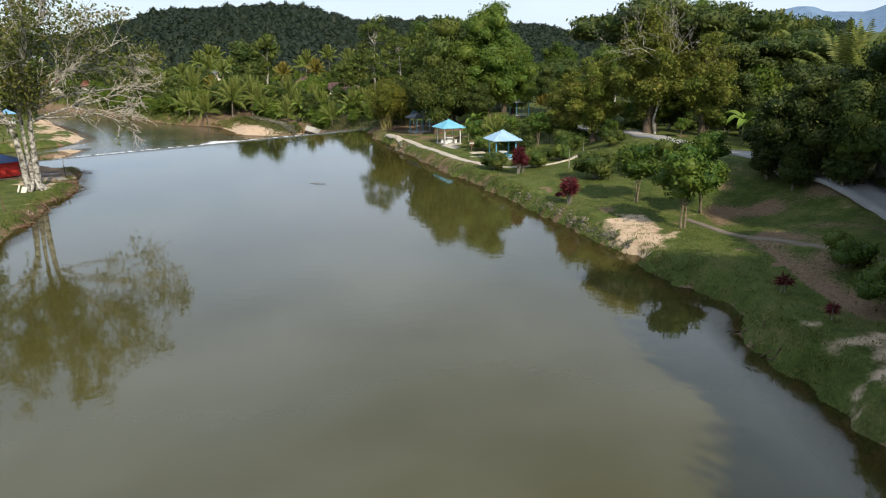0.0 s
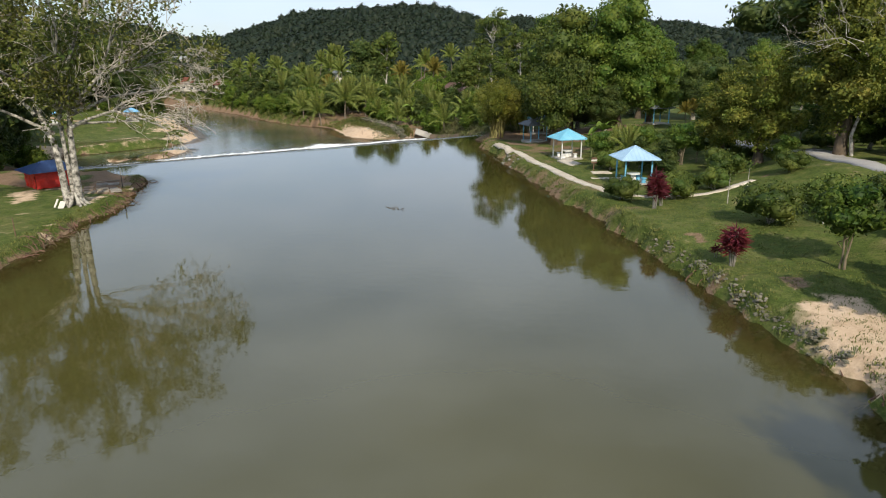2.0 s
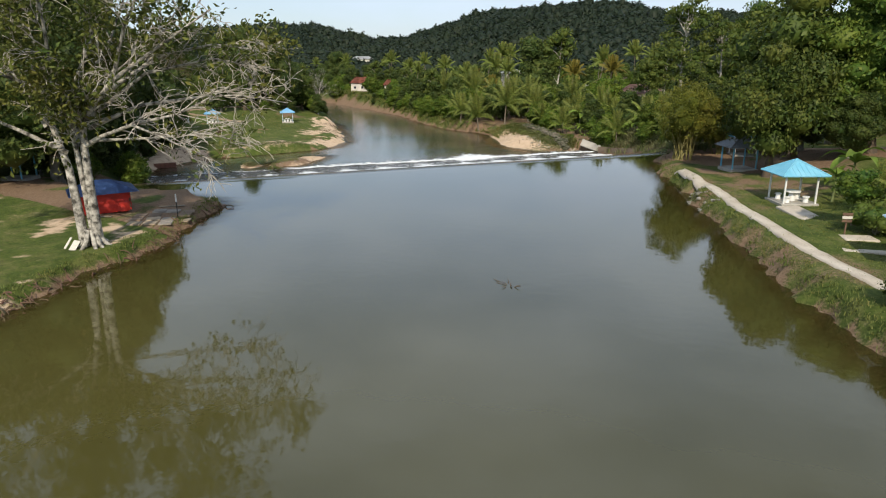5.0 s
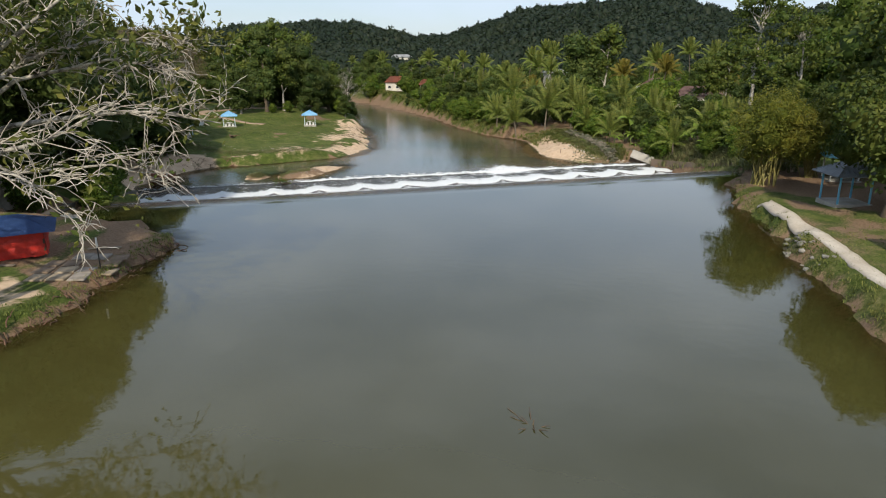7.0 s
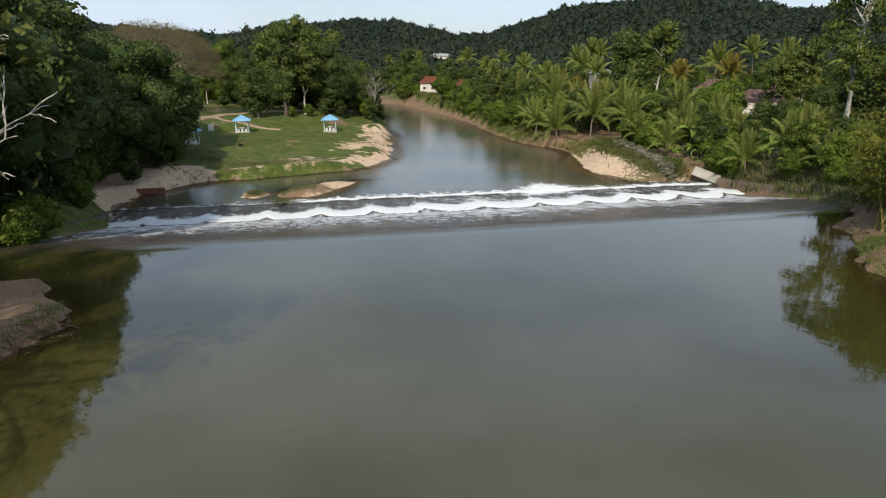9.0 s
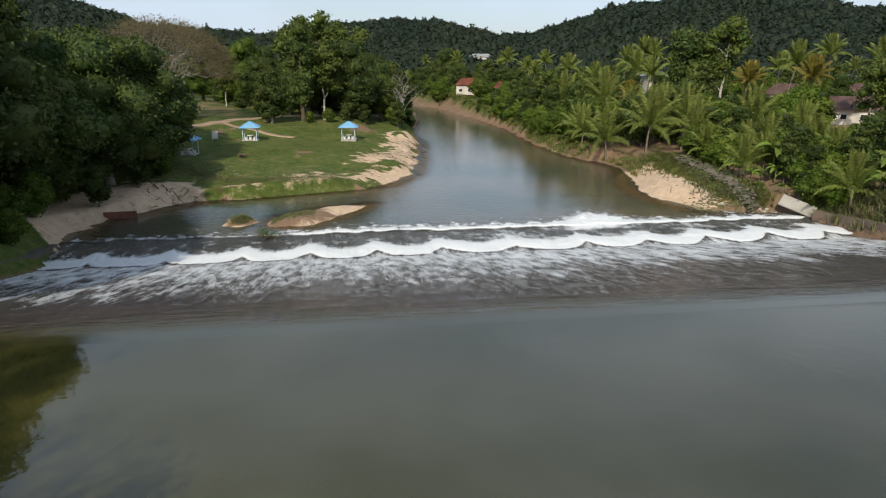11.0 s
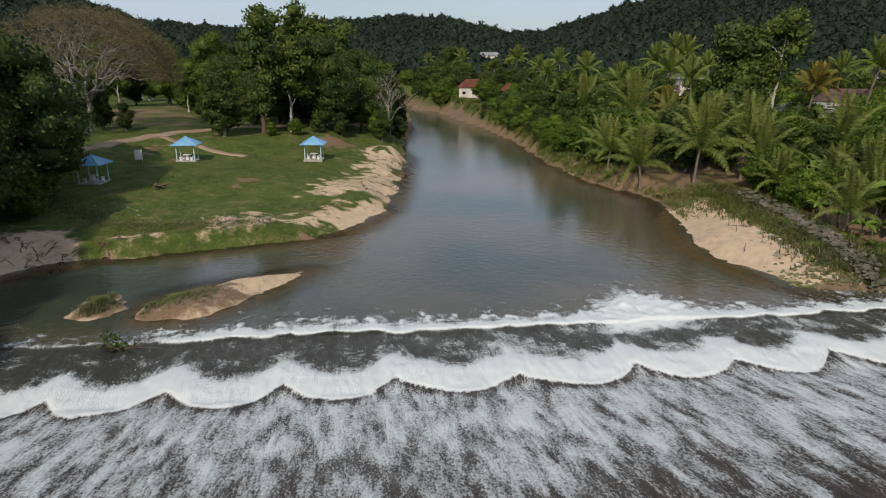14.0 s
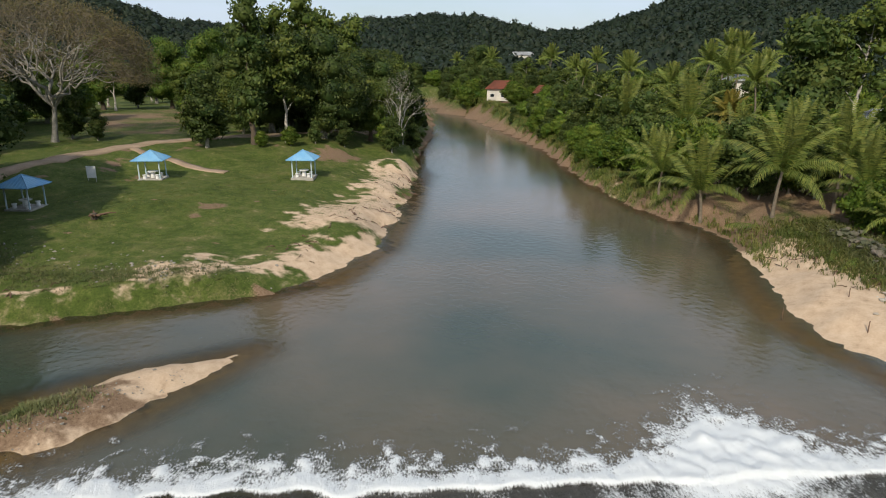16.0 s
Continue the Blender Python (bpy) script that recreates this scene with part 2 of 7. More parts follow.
def lumps(p, rng, amp=0.25, freq=2.0):
    """Cheap smooth noise on points of a unit ball."""
    s = np.zeros(len(p))
    for k in range(5):
        d = rng.normal(0, freq * (1 + 0.6 * k), 3)
        s += np.sin(p @ d + rng.uniform(0, 6.28)) / (1 + 0.6 * k)
    return 1 + amp * s / 2


def crown_np(clumps, rng, leaf=0.4, dens=9.0, lie=0.45, slim=0.55, core=0.78, flat=0.8):
    """A crown of many leaf blades round lumpy clumps. clumps: rows of x, y, z, radius."""
    parts = []
    for x, y, z, r in clumps:
        c = np.array((x, y, z))
        seed = np.random.RandomState(rng.randint(1 << 30))
        n = int(dens * 12.6 * r * r)
        d = rng.normal(0, 1, (n, 3)); d /= np.linalg.norm(d, axis=1)[:, None]
        d = d[d[:, 2] > rng.uniform(-1.1, 0.2, n)]
        st = seed.get_state()
        wob = lumps(d, seed, 0.30, 2.2)
        rad = r * wob * rng.uniform(0.72, 1.06, len(d))
        p = c + d * rad[:, None] * (1, 1, flat)
        out = d + (0, 0, 0.5)
        parts.append(leaves_np(p, out / np.linalg.norm(out, axis=1)[:, None], leaf, rng, lie, slim))
        if core:
            v, f = ico(2 if r > 2.45 else 1)
            seed.set_state(st)
            parts.append((c + v * (r * core * lumps(v, seed, 0.30, 2.2))[:, None] * (1, 1, flat), f))
    return merge_np(parts)


def ball_clumps(rng, n, rx, ry, rz, cz, rmin, rmax, shape=0.0, hollow=0.55):
    """Clumps spread through the outer part of an egg-shaped crown. shape > 0: wider below, < 0: wider above."""
    rows = []
    while len(rows) < n:
        d = rng.normal(0, 1, 3); d /= np.linalg.norm(d)
        k = rng.uniform(hollow, 1.0)
        w = 1 - shape * d[2]
        r = rng.uniform(rmin, rmax)
        rows.append((d[0] * k * (rx - r * 0.6) * w, d[1] * k * (ry - r * 0.6) * w, cz + d[2] * k * (rz - r * 0.5), r))
    return rows


def tree(name, label, leafm, bark, clumps, height, trunk_r, rng, leaf=0.4, dens=9.0, lie=0.45, slim=0.55, core=0.78, flat=0.8,
         fork=0.35, trunks=1, category="tree", group="", limb=1.0, spread=0.3):
    """A tree: tapered trunk with limbs to its clumps, and a crown of leaf blades."""
    root = tagged(new(name), label, category, group)
    parts = []
    for k in range(trunks):
        base = np.array((rng.uniform(-spread, spread) * (trunks > 1), rng.uniform(-spread, spread) * (trunks > 1), -0.4))
        top = np.array((rng.uniform(-0.5, 0.5), rng.uniform(-0.5, 0.5), height * 0.8))
        line = bow(base, top, 0, 9, 0.08 * trunk_r * 4, rng)
        rad = trunk_r * (1 - 0.8 * np.linspace(0, 1, 9)) * (1 + 0.7 * np.exp(-np.linspace(0, 9, 9)))
        parts.append(tube_np(line, rad, 9))
        order = rng.permutation(len(clumps))[: max(6, len(clumps) // (2 * trunks))]
        for i in order:
            x, y, z, r = clumps[i]
            h = np.clip(z - 0.35 * math.hypot(x, y) - 0.5, height * fork * 0.8, height * 0.75)
            j = h / (height * 0.8) * 8
            a = line[int(np.clip(round(j), 1, 7))]
            lr = trunk_r * 0.38 * limb
            parts.append(tube_np(bow(a, (x, y, z + r * 0.2), 0.08 * math.hypot(x, y), 6, 0.15, rng), lr * (1 - 0.85 * np.linspace(0, 1, 6)), 6))
    child("trunk", mesh_np("trunk", *merge_np(parts), bark, True), root)
    child("crown", mesh_np("crown", *crown_np(clumps, rng, leaf, dens, lie, slim, core, flat), leafm, True), root)
    return root


def place(ob, x, y, z, s=1.0, turn=0.0, sz=None):
    """Put a thing at its place; the first copy stays the pattern."""
    ob.scale = (s, s, sz or s)
    ob.location = (x, y, z)
    ob.rotation_euler = (0, 0, radians(turn))
    return ob


def plant_copy(pattern, x, y, s=1.0, turn=0.0, z=None, sz=None, label=""):
    h = ground_at(x, y) if z is None else z
    c = copy_thing(pattern, pose(x, y, h, 0, 0, turn))
    c.scale = (s, s, sz or s)
    return tagged(c, label) if label else c


# ---- plan: the pond, the weir and the river ----
RIVER = -4.1
POND_SHORE = [(-15.6, 118.6), (-15.6, 111.9), (-13.8, 104.5), (-11.9, 99.5), (-9.1, 92.5), (-6.9, 86.3), (-4.2, 79.6), (-2.4, 75.3), (0.8, 67.2), (3.1, 62.2), (5.8, 55.2),
              (8.2, 47.8), (10.0, 42.7), (12.0, 40.0), (11.6, 37.6), (12.7, 34.8), (13.7, 31.4), (13.4, 28.3), (14.0, 24.0), (14.0, 20.5), (14.5, 14.0), (17.0, 0.0),
              (19.0, -30.0), (21.0, -90.0), (-38.0, -95.0), (-34.0, -30.0), (-28.0, 10.0), (-28.0, 35.0), (-30.1, 45.8), (-31.3, 48.0), (-33.0, 52.0), (-34.0, 56.0),
              (-34.7, 59.5), (-36.9, 63.6), (-39.7, 68.8), (-41.6, 71.9), (-44.0, 73.3), (-47.5, 73.2), (-52.0, 71.5), (-57.0, 69.5), (-62.0, 70.0), (-61.0, 73.4)]
RIVER_LEFT = [(-77.8, 95.0), (-82.0, 96.3), (-86.0, 97.8), (-87.2, 101.5), (-87.5, 106.0), (-87.7, 109.0), (-87.0, 112.5), (-85.0, 116.2), (-83.4, 120.0), (-80.4, 126.1), (-78.7, 134.0), (-82.5, 142.3), (-92.4, 154.3),
              (-101.6, 164.4), (-107.0, 170.6), (-118.0, 179.0), (-143.5, 208.0), (-184.0, 243.0), (-225.0, 268.0)]
RIVER_RIGHT = [(-228.0, 292.0), (-187.5, 260.0), (-166.5, 250.0), (-135.5, 225.4), (-110.0, 204.6), (-90.0, 184.3), (-75.0, 172.2), (-64.0, 166.6), (-59.4, 160.2),
               (-55.6, 153.1), (-51.6, 148.0), (-46.2, 144.9), (-43.2, 143.2), (-38.8, 143.4), (-36.0, 145.6), (-33.4, 147.6)]
ISLAND = [(-72.5, 123.2), (-73.4, 120.0), (-75.0, 115.0), (-75.2, 112.0), (-74.1, 110.2), (-72.2, 109.2), (-70.0, 111.1), (-69.9, 115.1), (-71.1, 119.9)]
ISLET = [(-75.6, 106.4), (-74.0, 107.3), (-75.2, 109.9), (-78.2, 110.6), (-78.0, 108.2)]
# the weir's own axes: s along the crest, u down the apron
CREST = Vector((-39.1, 91.9, 0.0))
ALONG = Vector((0.667, 0.745, 0.0)).normalized()
DOWN = Vector((-ALONG.y, ALONG.x, 0.0))
S_LEFT, S_RIGHT, U_JUMP, U_SILL = -26.5, 37.0, 27.0, 32.2


def at_weir(s, u, z=0.0):
    return CREST + ALONG * s + DOWN * u + Vector((0, 0, z))


def weir_su(x, y):
    dx, dy = x - CREST.x, y - CREST.y
    return dx * ALONG.x + dy * ALONG.y, dx * DOWN.x + dy * DOWN.y


def weir_z(u):
    """Height of the apron's concrete."""
    return np.interp(u, [-60, -3, 0, 2, 8, U_JUMP, U_SILL, U_SILL + 1.5, 60], [-2.5, -1.0, -0.06, -0.22, -1.0, -4.5, -4.5, -4.9, -5.2])


APRON = [tuple(at_weir(s, u)[:2]) for s, u in ((S_LEFT, -1), (S_LEFT + 1.0, 24), (S_LEFT - 1.0, 36), (S_RIGHT + 8.5, 35), (S_RIGHT + 9.3, 29), (S_RIGHT + 8.6, 20), (S_RIGHT + 6.3, 12), (S_RIGHT + 2.6, 5), (S_RIGHT - 1.5, -1))]
RIVER_POLY = RIVER_LEFT + RIVER_RIGHT

# (x, y, height) of the land round about
LAND = np.array([(13, 41, .9), (10, 51, 1.0), (16, 44, 1.0), (6, 63, 1.1), (5, 74, 1.0), (-2, 87, 1.0), (-8, 98, 1.0), (-12, 112, .8), (16, 31, 1.1), (17, 22, 1.4)]
                + [(24, 56, 4.0), (21, 68, 4.0), (30, 45, 4.2), (24, 35, 2.6), (22, 76, 4.0), (9, 105, 3.0), (14, 90, 2.8), (15, 98, 3.2), (14, 62, 1.7), (12, 78, 1.8), (40, 30, 5)]
                + [(-41, 65, .6), (-37, 58, .7), (-44, 60, .8), (-39, 69, .55), (-53, 64, 1.1), (-35, 50, .6), (-60, 60, 1.6), (-70, 68, 1.4), (-50, 45, 1.6), (-64, 75, .6), (-70, 84, -1)]
                + [(-93, 106, -2.2), (-89, 100, -3.0), (-115, 134, -1.3), (-105, 146, -1.6), (-108, 119, -1.4), (-90, 125, -2.5), (-85, 132, -3.1), (-96, 150, -2.9)]
                + [(-105, 161, -3.0), (-115, 129, -.8), (-114.5, 135, -1.1), (-112, 141, -1.2), (-110, 121, -1.75), (-113, 150, -1.0), (-112, 158, -1.3), (-114, 166, -1.9), (-119, 130, .2), (-120.5, 137, .2), (-122, 146, .5), (-120, 154, .6), (-120, 162, .6), (-118, 171, -1.0),
                   (-121, 125.5, 1.1), (-124.6, 130.3, 1.2), (-126.7, 135.5, 1.2), (-128.5, 141, 1.25), (-129, 147, 1.25), (-127.5, 153.7, 1.25), (-126, 161, 1.2), (-126.6, 170, 1.1), (-131, 181, -.3), (-138, 128, 1.3), (-140, 140, 1.3), (-142, 155, 1.3), (-140, 170, 1.2),
                   (-160, 150, 1.3), (-180, 160, 1.3), (-150, 185, .8), (-124, 181, -2.2), (-136, 194, -2.2), (-150, 207, -2.2), (-162, 256, 1.2), (-152, 250, 0.8), (-168, 135, 1.4), (-170, 220, 0), (-88, 113, -3.0), (-82, 90, -2.2)]
                + [(-35, 150, -2.6), (-42, 149, -3.0), (-62, 167, -2.0), (-56, 157, -2.8), (-30, 158, -.8), (-22, 148, -.4), (-14, 128, .5), (-80, 180, -2.2), (-110, 207, -2.0)]
                + [(-60, 185, -.6), (-40, 200, .6), (0, 160, 2), (-100, 260, 2), (-150, 260, 0), (50, 120, 4), (-230, 250, 1), (-230, 320, 2.5), (-20, 260, 3), (80, 60, 6), (30, -40, 3), (-60, -40, 3)])
SAND_PATCHES = [[(-90.4, 136.0), (-94.6, 143.1), (-98.0, 151.8), (-109.0, 162.4), (-110.5, 168.6), (-107.3, 168.9), (-98.1, 157.5), (-88.2, 149.6), (-85.0, 145.2), (-87.5, 141.5), (-88.3, 139.1)],
                [(-81.6, 129.0), (-85.0, 136.0), (-84.2, 141.2), (-81.8, 142.0), (-78.2, 133.3), (-79.3, 130.0)], [(-84.2, 119.2), (-88.4, 124.4), (-86.8, 128.4), (-84.0, 129.2), (-82.4, 124.0)],
                [(-88, 113), (-86.6, 117.6), (-84.6, 118.6), (-84.9, 114.0)]]
FIELD = [(-139, 142), (-147, 138), (-190, 153), (-186, 170), (-150, 157), (-138, 150)]     # dry field behind the dirt road
# heights of the ridge round the valley, by the bearing to the left of north
RIDGE_BEARING = [-180, -60, -30, -16, -10, -8.3, -5, -1.4, 1.1, 3.5, 4.7, 5.8, 8.3, 9.4, 10.8, 13.4, 18, 20.8, 23.1, 25, 27, 29.1, 31.6, 34, 39, 41, 45, 50, 54, 58, 62, 68, 75, 85, 120, 180]
RIDGE_HEIGHT = [20, 24, 34, 36, 36, 39, 42, 45, 49, 46, 48, 45, 48, 52, 56, 59, 58, 57, 54, 49, 42, 36, 27, 29, 39, 41, 41, 34, 28, 32, 37, 55, 62, 60, 36, 20]
RIDGE_FAR = 640.0


def inside(px, py, poly):
    r = np.zeros(px.shape, bool)
    for (x1, y1), (x2, y2) in zip(poly, poly[1:] + poly[:1]):
        c = (y1 > py) != (y2 > py)
        r ^= c & (px < (x2 - x1) * (py - y1) / ((y2 - y1) or 1e-9) + x1)
    return r


def reach(px, py, line, closed=True):
    d = np.full(px.shape, 1e9)
    for (x1, y1), (x2, y2) in zip(line, line[1:] + (line[:1] if closed else [])):
        ex, ey = x2 - x1, y2 - y1
        t = np.clip(((px - x1) * ex + (py - y1) * ey) / (ex * ex + ey * ey + 1e-9), 0, 1)
        d = np.minimum(d, (px - x1 - t * ex) ** 2 + (py - y1 - t * ey) ** 2)
    return np.sqrt(d)


_wave = np.random.RandomState(5)
_W = [(_wave.normal(0, 1, 2), _wave.uniform(0, 6.28)) for _ in range(40)]


def rumple(x, y, size, k0=0):
    """Smooth noise of about that wavelength, between about -1 and 1."""
    s = 0
    for k in range(8):
        (a, b), ph = _W[(k0 + k) % 40]
        f = (0.7 + 0.25 * k) * 4.0 / size
        s = s + np.sin((a * x + b * y) * f + ph + 1.3 * np.sin((b * x - a * y) * f * 0.6 + ph))
    return s / 4


def smooth(t):
    t = np.clip(t, 0, 1)
    return t * t * (3 - 2 * t)


def ground_np(x, y):
    """Height of the ground, and how sandy and how bare it is."""
    shape = x.shape
    x, y = x.ravel().astype(float), y.ravel().astype(float)
    xw, yw = x + 0.35 * rumple(x, y, 3.0) + 0.5 * rumple(x, y, 9.0, 7), y + 0.35 * rumple(x, y, 3.0, 13) + 0.5 * rumple(x, y, 9.0, 19)
    num, den = np.zeros(len(x)), np.zeros(len(x))
    for lx, ly, lz in LAND:
        w = 1 / ((x - lx) ** 2 + (y - ly) ** 2 + 6) ** 1.6
        num += w * lz; den += w
    land = num / den + 0.10 * rumple(x, y, 14, 3) + 0.035 * rumple(x, y, 2.2, 9)
    cx, cy = x + 30, y - 60
    r = np.hypot(cx, cy)
    bearing = np.degrees(np.arctan2(-cx, cy))
    ridge = np.interp(bearing, RIDGE_BEARING, RIDGE_HEIGHT) + 1.6 * rumple(bearing, r * 0.02, 9, 2)
    rise = smooth((r - 270) / (RIDGE_FAR - 270)) ** 1.3
    land = land * (1 - smooth((r - 270) / 150)) + (ridge + 3 * rumple(x, y, 130, 4) * smooth((r - 300) / 100)) * rise + 2.5 * smooth((r - 270) / 150) * (1 - rise)
    land -= 30 * smooth((r - RIDGE_FAR) / 250)
    pin, rin, ain, iin = inside(xw, yw, POND_SHORE), inside(xw, yw, RIVER_POLY), inside(x, y, APRON), inside(xw, yw, ISLAND) | inside(xw, yw, ISLET)
    dp, dr, di, da = reach(xw, yw, POND_SHORE), reach(xw, yw, RIVER_POLY), np.minimum(reach(xw, yw, ISLAND), reach(xw, yw, ISLET)), reach(x, y, APRON)
    s, u = weir_su(x, y)
    # banks: a short steep edge at the pond, gentler beaches at the river
    beach = np.where((x + 57) ** 2 + (y - 152) ** 2 < 22 ** 2, 6.0, np.where(x < -77, 2.2 + 2.8 * smooth((178 - y) / 8) * smooth((y - 128) / 6) + 5.0 * smooth((114 - y) / 5) * smooth((y - 103) / 4), 2.2))
    bank_r = smooth(dr / beach)
    h = RIVER - 0.25 + (land - RIVER + 0.25) * np.where(dr < 40, np.maximum(bank_r, 0), 1)
    h = np.where(dp < dr, -0.35 + (land + 0.35) * smooth(dp / np.where(x > -17, 1.7, 1.1) + 0.10), h)
    h = np.where(rin, RIVER - 0.15 - 0.22 * np.minimum(dr, 6), h)
    h = np.where(iin, RIVER + 0.02 + 0.55 * smooth(di / 1.6), h)
    h = np.where(rin & ~iin & (di < 3), np.maximum(h, RIVER - 0.05 - 0.15 * di), h)
    h = np.where(pin, -0.35 - 0.5 * np.minimum(dp, 3), h)
    # the channel of the weir's apron
    floor_z = weir_z(u) - 0.35
    edge = np.where((da < 3) & ~ain & (u > -3) & (u < 38), smooth(da / 3.0), 1)
    h = np.where((~ain) & (edge < 1) & ~rin & ~pin, np.minimum(h, floor_z + 1.0 + (h - floor_z - 1.0) * edge + 0.0), h)
    h = np.where(ain & (u > -0.5), floor_z, h)
    # sand and bare soil
    n1, n2 = rumple(x, y, 7, 11), rumple(x, y, 2.6, 23)
    low_left = (x < -76) & (y > 92) & (y < 190)
    strip2 = reach(x, y, [(-80, 136), (-84, 143), (-93, 154), (-102, 164)], False)
    sand = np.zeros(len(x))
    xs, ys = x + 1.1 * n2 + 0.8 * n1, y + 1.1 * rumple(x, y, 2.6, 31) + 0.8 * rumple(x, y, 7, 27)
    for poly in SAND_PATCHES:
        d = reach(xs, ys, poly) * np.where(inside(xs, ys, poly), 1, -1)
        sand = np.maximum(sand, np.where(low_left & ~rin, smooth(0.5 + d / 3.2 + 0.30 * n2 + 0.25 * n1), 0))
    sand = np.maximum(sand, np.where((x < -76) & (y > 92), smooth((117 - y + 3 * n1) / 7) * smooth((x + 106) / 8) * 0.9 * smooth((9.5 - dr + 2.0 * n1 + n2) / 3.0), 0))
    sand *= np.where((x < -76) & (y < 133) & (y > 112), 0.25 + 0.75 * smooth((dr - 1.6 + 0.6 * n2) / 1.2), 1)
    right_beach = smooth((14.5 - np.hypot((x + 51.5) * 1.15, y - 153) + 2.0 * n1) / 2.5) * (x > -64) * smooth((9.5 - dr + n1) / 2)
    sand = np.maximum(sand, np.where(~rin & (y > 135), right_beach, 0))
    sand = np.maximum(sand, np.where(~rin & (y > 175) & (x < -70), 0.2 * smooth((1.6 - dr + 1.5 * n1) / 1.5), 0))
    sand = np.maximum(sand, np.where(iin, smooth(0.42 + 0.5 * n1 + 0.35 * n2 + (y - 115) * 0.12), 0))
    sand = np.maximum(sand, smooth((2.2 - np.hypot((x - 12.6) * 1.0, (y - 43.2) * 0.42) + 0.6 * n2) / 1.2))
    sand = np.maximum(sand, 0.8 * smooth((3.0 - np.hypot(x - 17.0, (y - 23.5) * 0.9) + 1.3 * n2 + 0.8 * n1) / 1.5))
    sand = np.maximum(sand, np.where((x < -32) & (x > -60) & (y < 62) & (y > 40), 0.75 * smooth((n1 + 0.5 * n2 - 0.55) / 0.4), 0))
    soil = np.where((dp < 1.0) & ~pin, smooth((np.where(x > -17, 0.35, 0.75) + 0.3 * n2 - dp) / 0.5), 0)
    soil = np.maximum(soil, np.where((x > -16) & (x < 11) & (y > 60) & (y < 112) & ~pin, 0.34 + 0.34 * n1 + 0.12 * n2, 0) * (1 - smooth((x - 4 + 0.35 * (y - 75)) / 8)))
    soil = np.maximum(soil, np.where((dr < 3.5) & ~rin, smooth((2.6 - dr + 1.2 * n2) / 1.6) * np.where((x < -76) & (y < 133) & (y > 110), 0.42, np.where(y > 172, 0.5, 0.8)) * (1 - 0.7 * sand), 0))
    soil = np.maximum(soil, np.where((x < -36.5) & (x > -66) & (y > 62.5) & (y < 76), smooth(0.75 + 0.5 * n1), 0))
    soil = np.maximum(soil, np.where((x > 17.5) & (x < 45) & (y < 52), 0.8 * smooth(0.6 + 0.5 * n1), 0))
    soil = np.maximum(soil, np.where((x > -20) & (x < 8) & (y > 90) & (y < 125) & ~pin, smooth(0.25 + 0.6 * n1 + (y - 97) * 0.06), 0))
    soil = np.maximum(soil, 0.85 * smooth((n1 + 0.8 * n2 - 1.0) / 0.5))
    soil = np.maximum(soil, np.where(inside(x, y, FIELD), 0.50 + 0.22 * n1, 0))
    soil = np.maximum(soil, 0.75 * smooth((2.6 - np.hypot(x + 98.5, (y - 134) * 1.2) + 0.8 * n2) / 2.0))
    soil = np.maximum(soil, 0.85 * smooth((4.0 - np.hypot(x + 114.2, (y - 160.5) * 0.8) + 1.0 * n2) / 2.0))
    behind = (y > 138) & (x > -72) & (x < -8) & ~rin & ~ain & (s > S_RIGHT + 1)
    soil = np.maximum(soil, np.where(behind, 0.75 + 0.3 * n1, 0))
    soil = np.maximum(soil, np.where((x < -60) & (y > 165) & ~rin & (dr < 14) & (x + y > 95), 0.34 + 0.35 * n1, 0)) * (1 - 0.75 * sand)
    soil = np.maximum(soil, np.where(rin | pin | ain, 1.0, 0))
    sand = np.where(rin & ~iin, np.maximum(0.85 * smooth((14 - np.hypot((x + 51.5) * 1.1, y - 152)) / 4), np.maximum(0.8 * smooth((4.5 - strip2) / 3), 0.8 * smooth((4.5 - di) / 3))), sand)
    return h.reshape(shape), np.clip(sand, 0, 1).reshape(shape), np.clip(soil, 0, 1).reshape(shape)


def ground_at(x, y):
    """Height of the ground sheet at a place."""
    i, j = min(max(int(np.searchsorted(gx, x)) - 1, 0), len(gx) - 2), min(max(int(np.searchsorted(gy, y)) - 1, 0), len(gy) - 2)
    a, b = (x - gx[i]) / (gx[i + 1] - gx[i]), (y - gy[j]) / (gy[j + 1] - gy[j])
    return float((GZ[i, j] * (1 - a) + GZ[i + 1, j] * a) * (1 - b) + (GZ[i, j + 1] * (1 - a) + GZ[i + 1, j + 1] * a) * b)


def spread_axis(lo, hi, step, far):
    mid = list(np.arange(lo, hi, step))
    out, d, x = [], step, mid[-1]
    while x < far:
        d *= 1.10; x += d; out.append(x)
    back, d, x = [], step, lo
    while x > -far:
        d *= 1.10; x -= d; back.append(x)
    return np.array(back[::-1] + mid + out)


def grid_faces(nx, ny):
    i, j = np.meshgrid(np.arange(nx - 1), np.arange(ny - 1), indexing="ij")
    a = i * ny + j
    return np.stack([a, a + ny, a + ny + 1, a + 1], -1).reshape(-1, 4)


def float_layer(me, name, values):
    me.attributes.new(name, "FLOAT", "POINT").data.foreach_set("value", np.asarray(values, np.float32).ravel())


def attr(n, name):
    a = n.new("ShaderNodeAttribute"); a.attribute_name = name
    return a.outputs["Fac"]


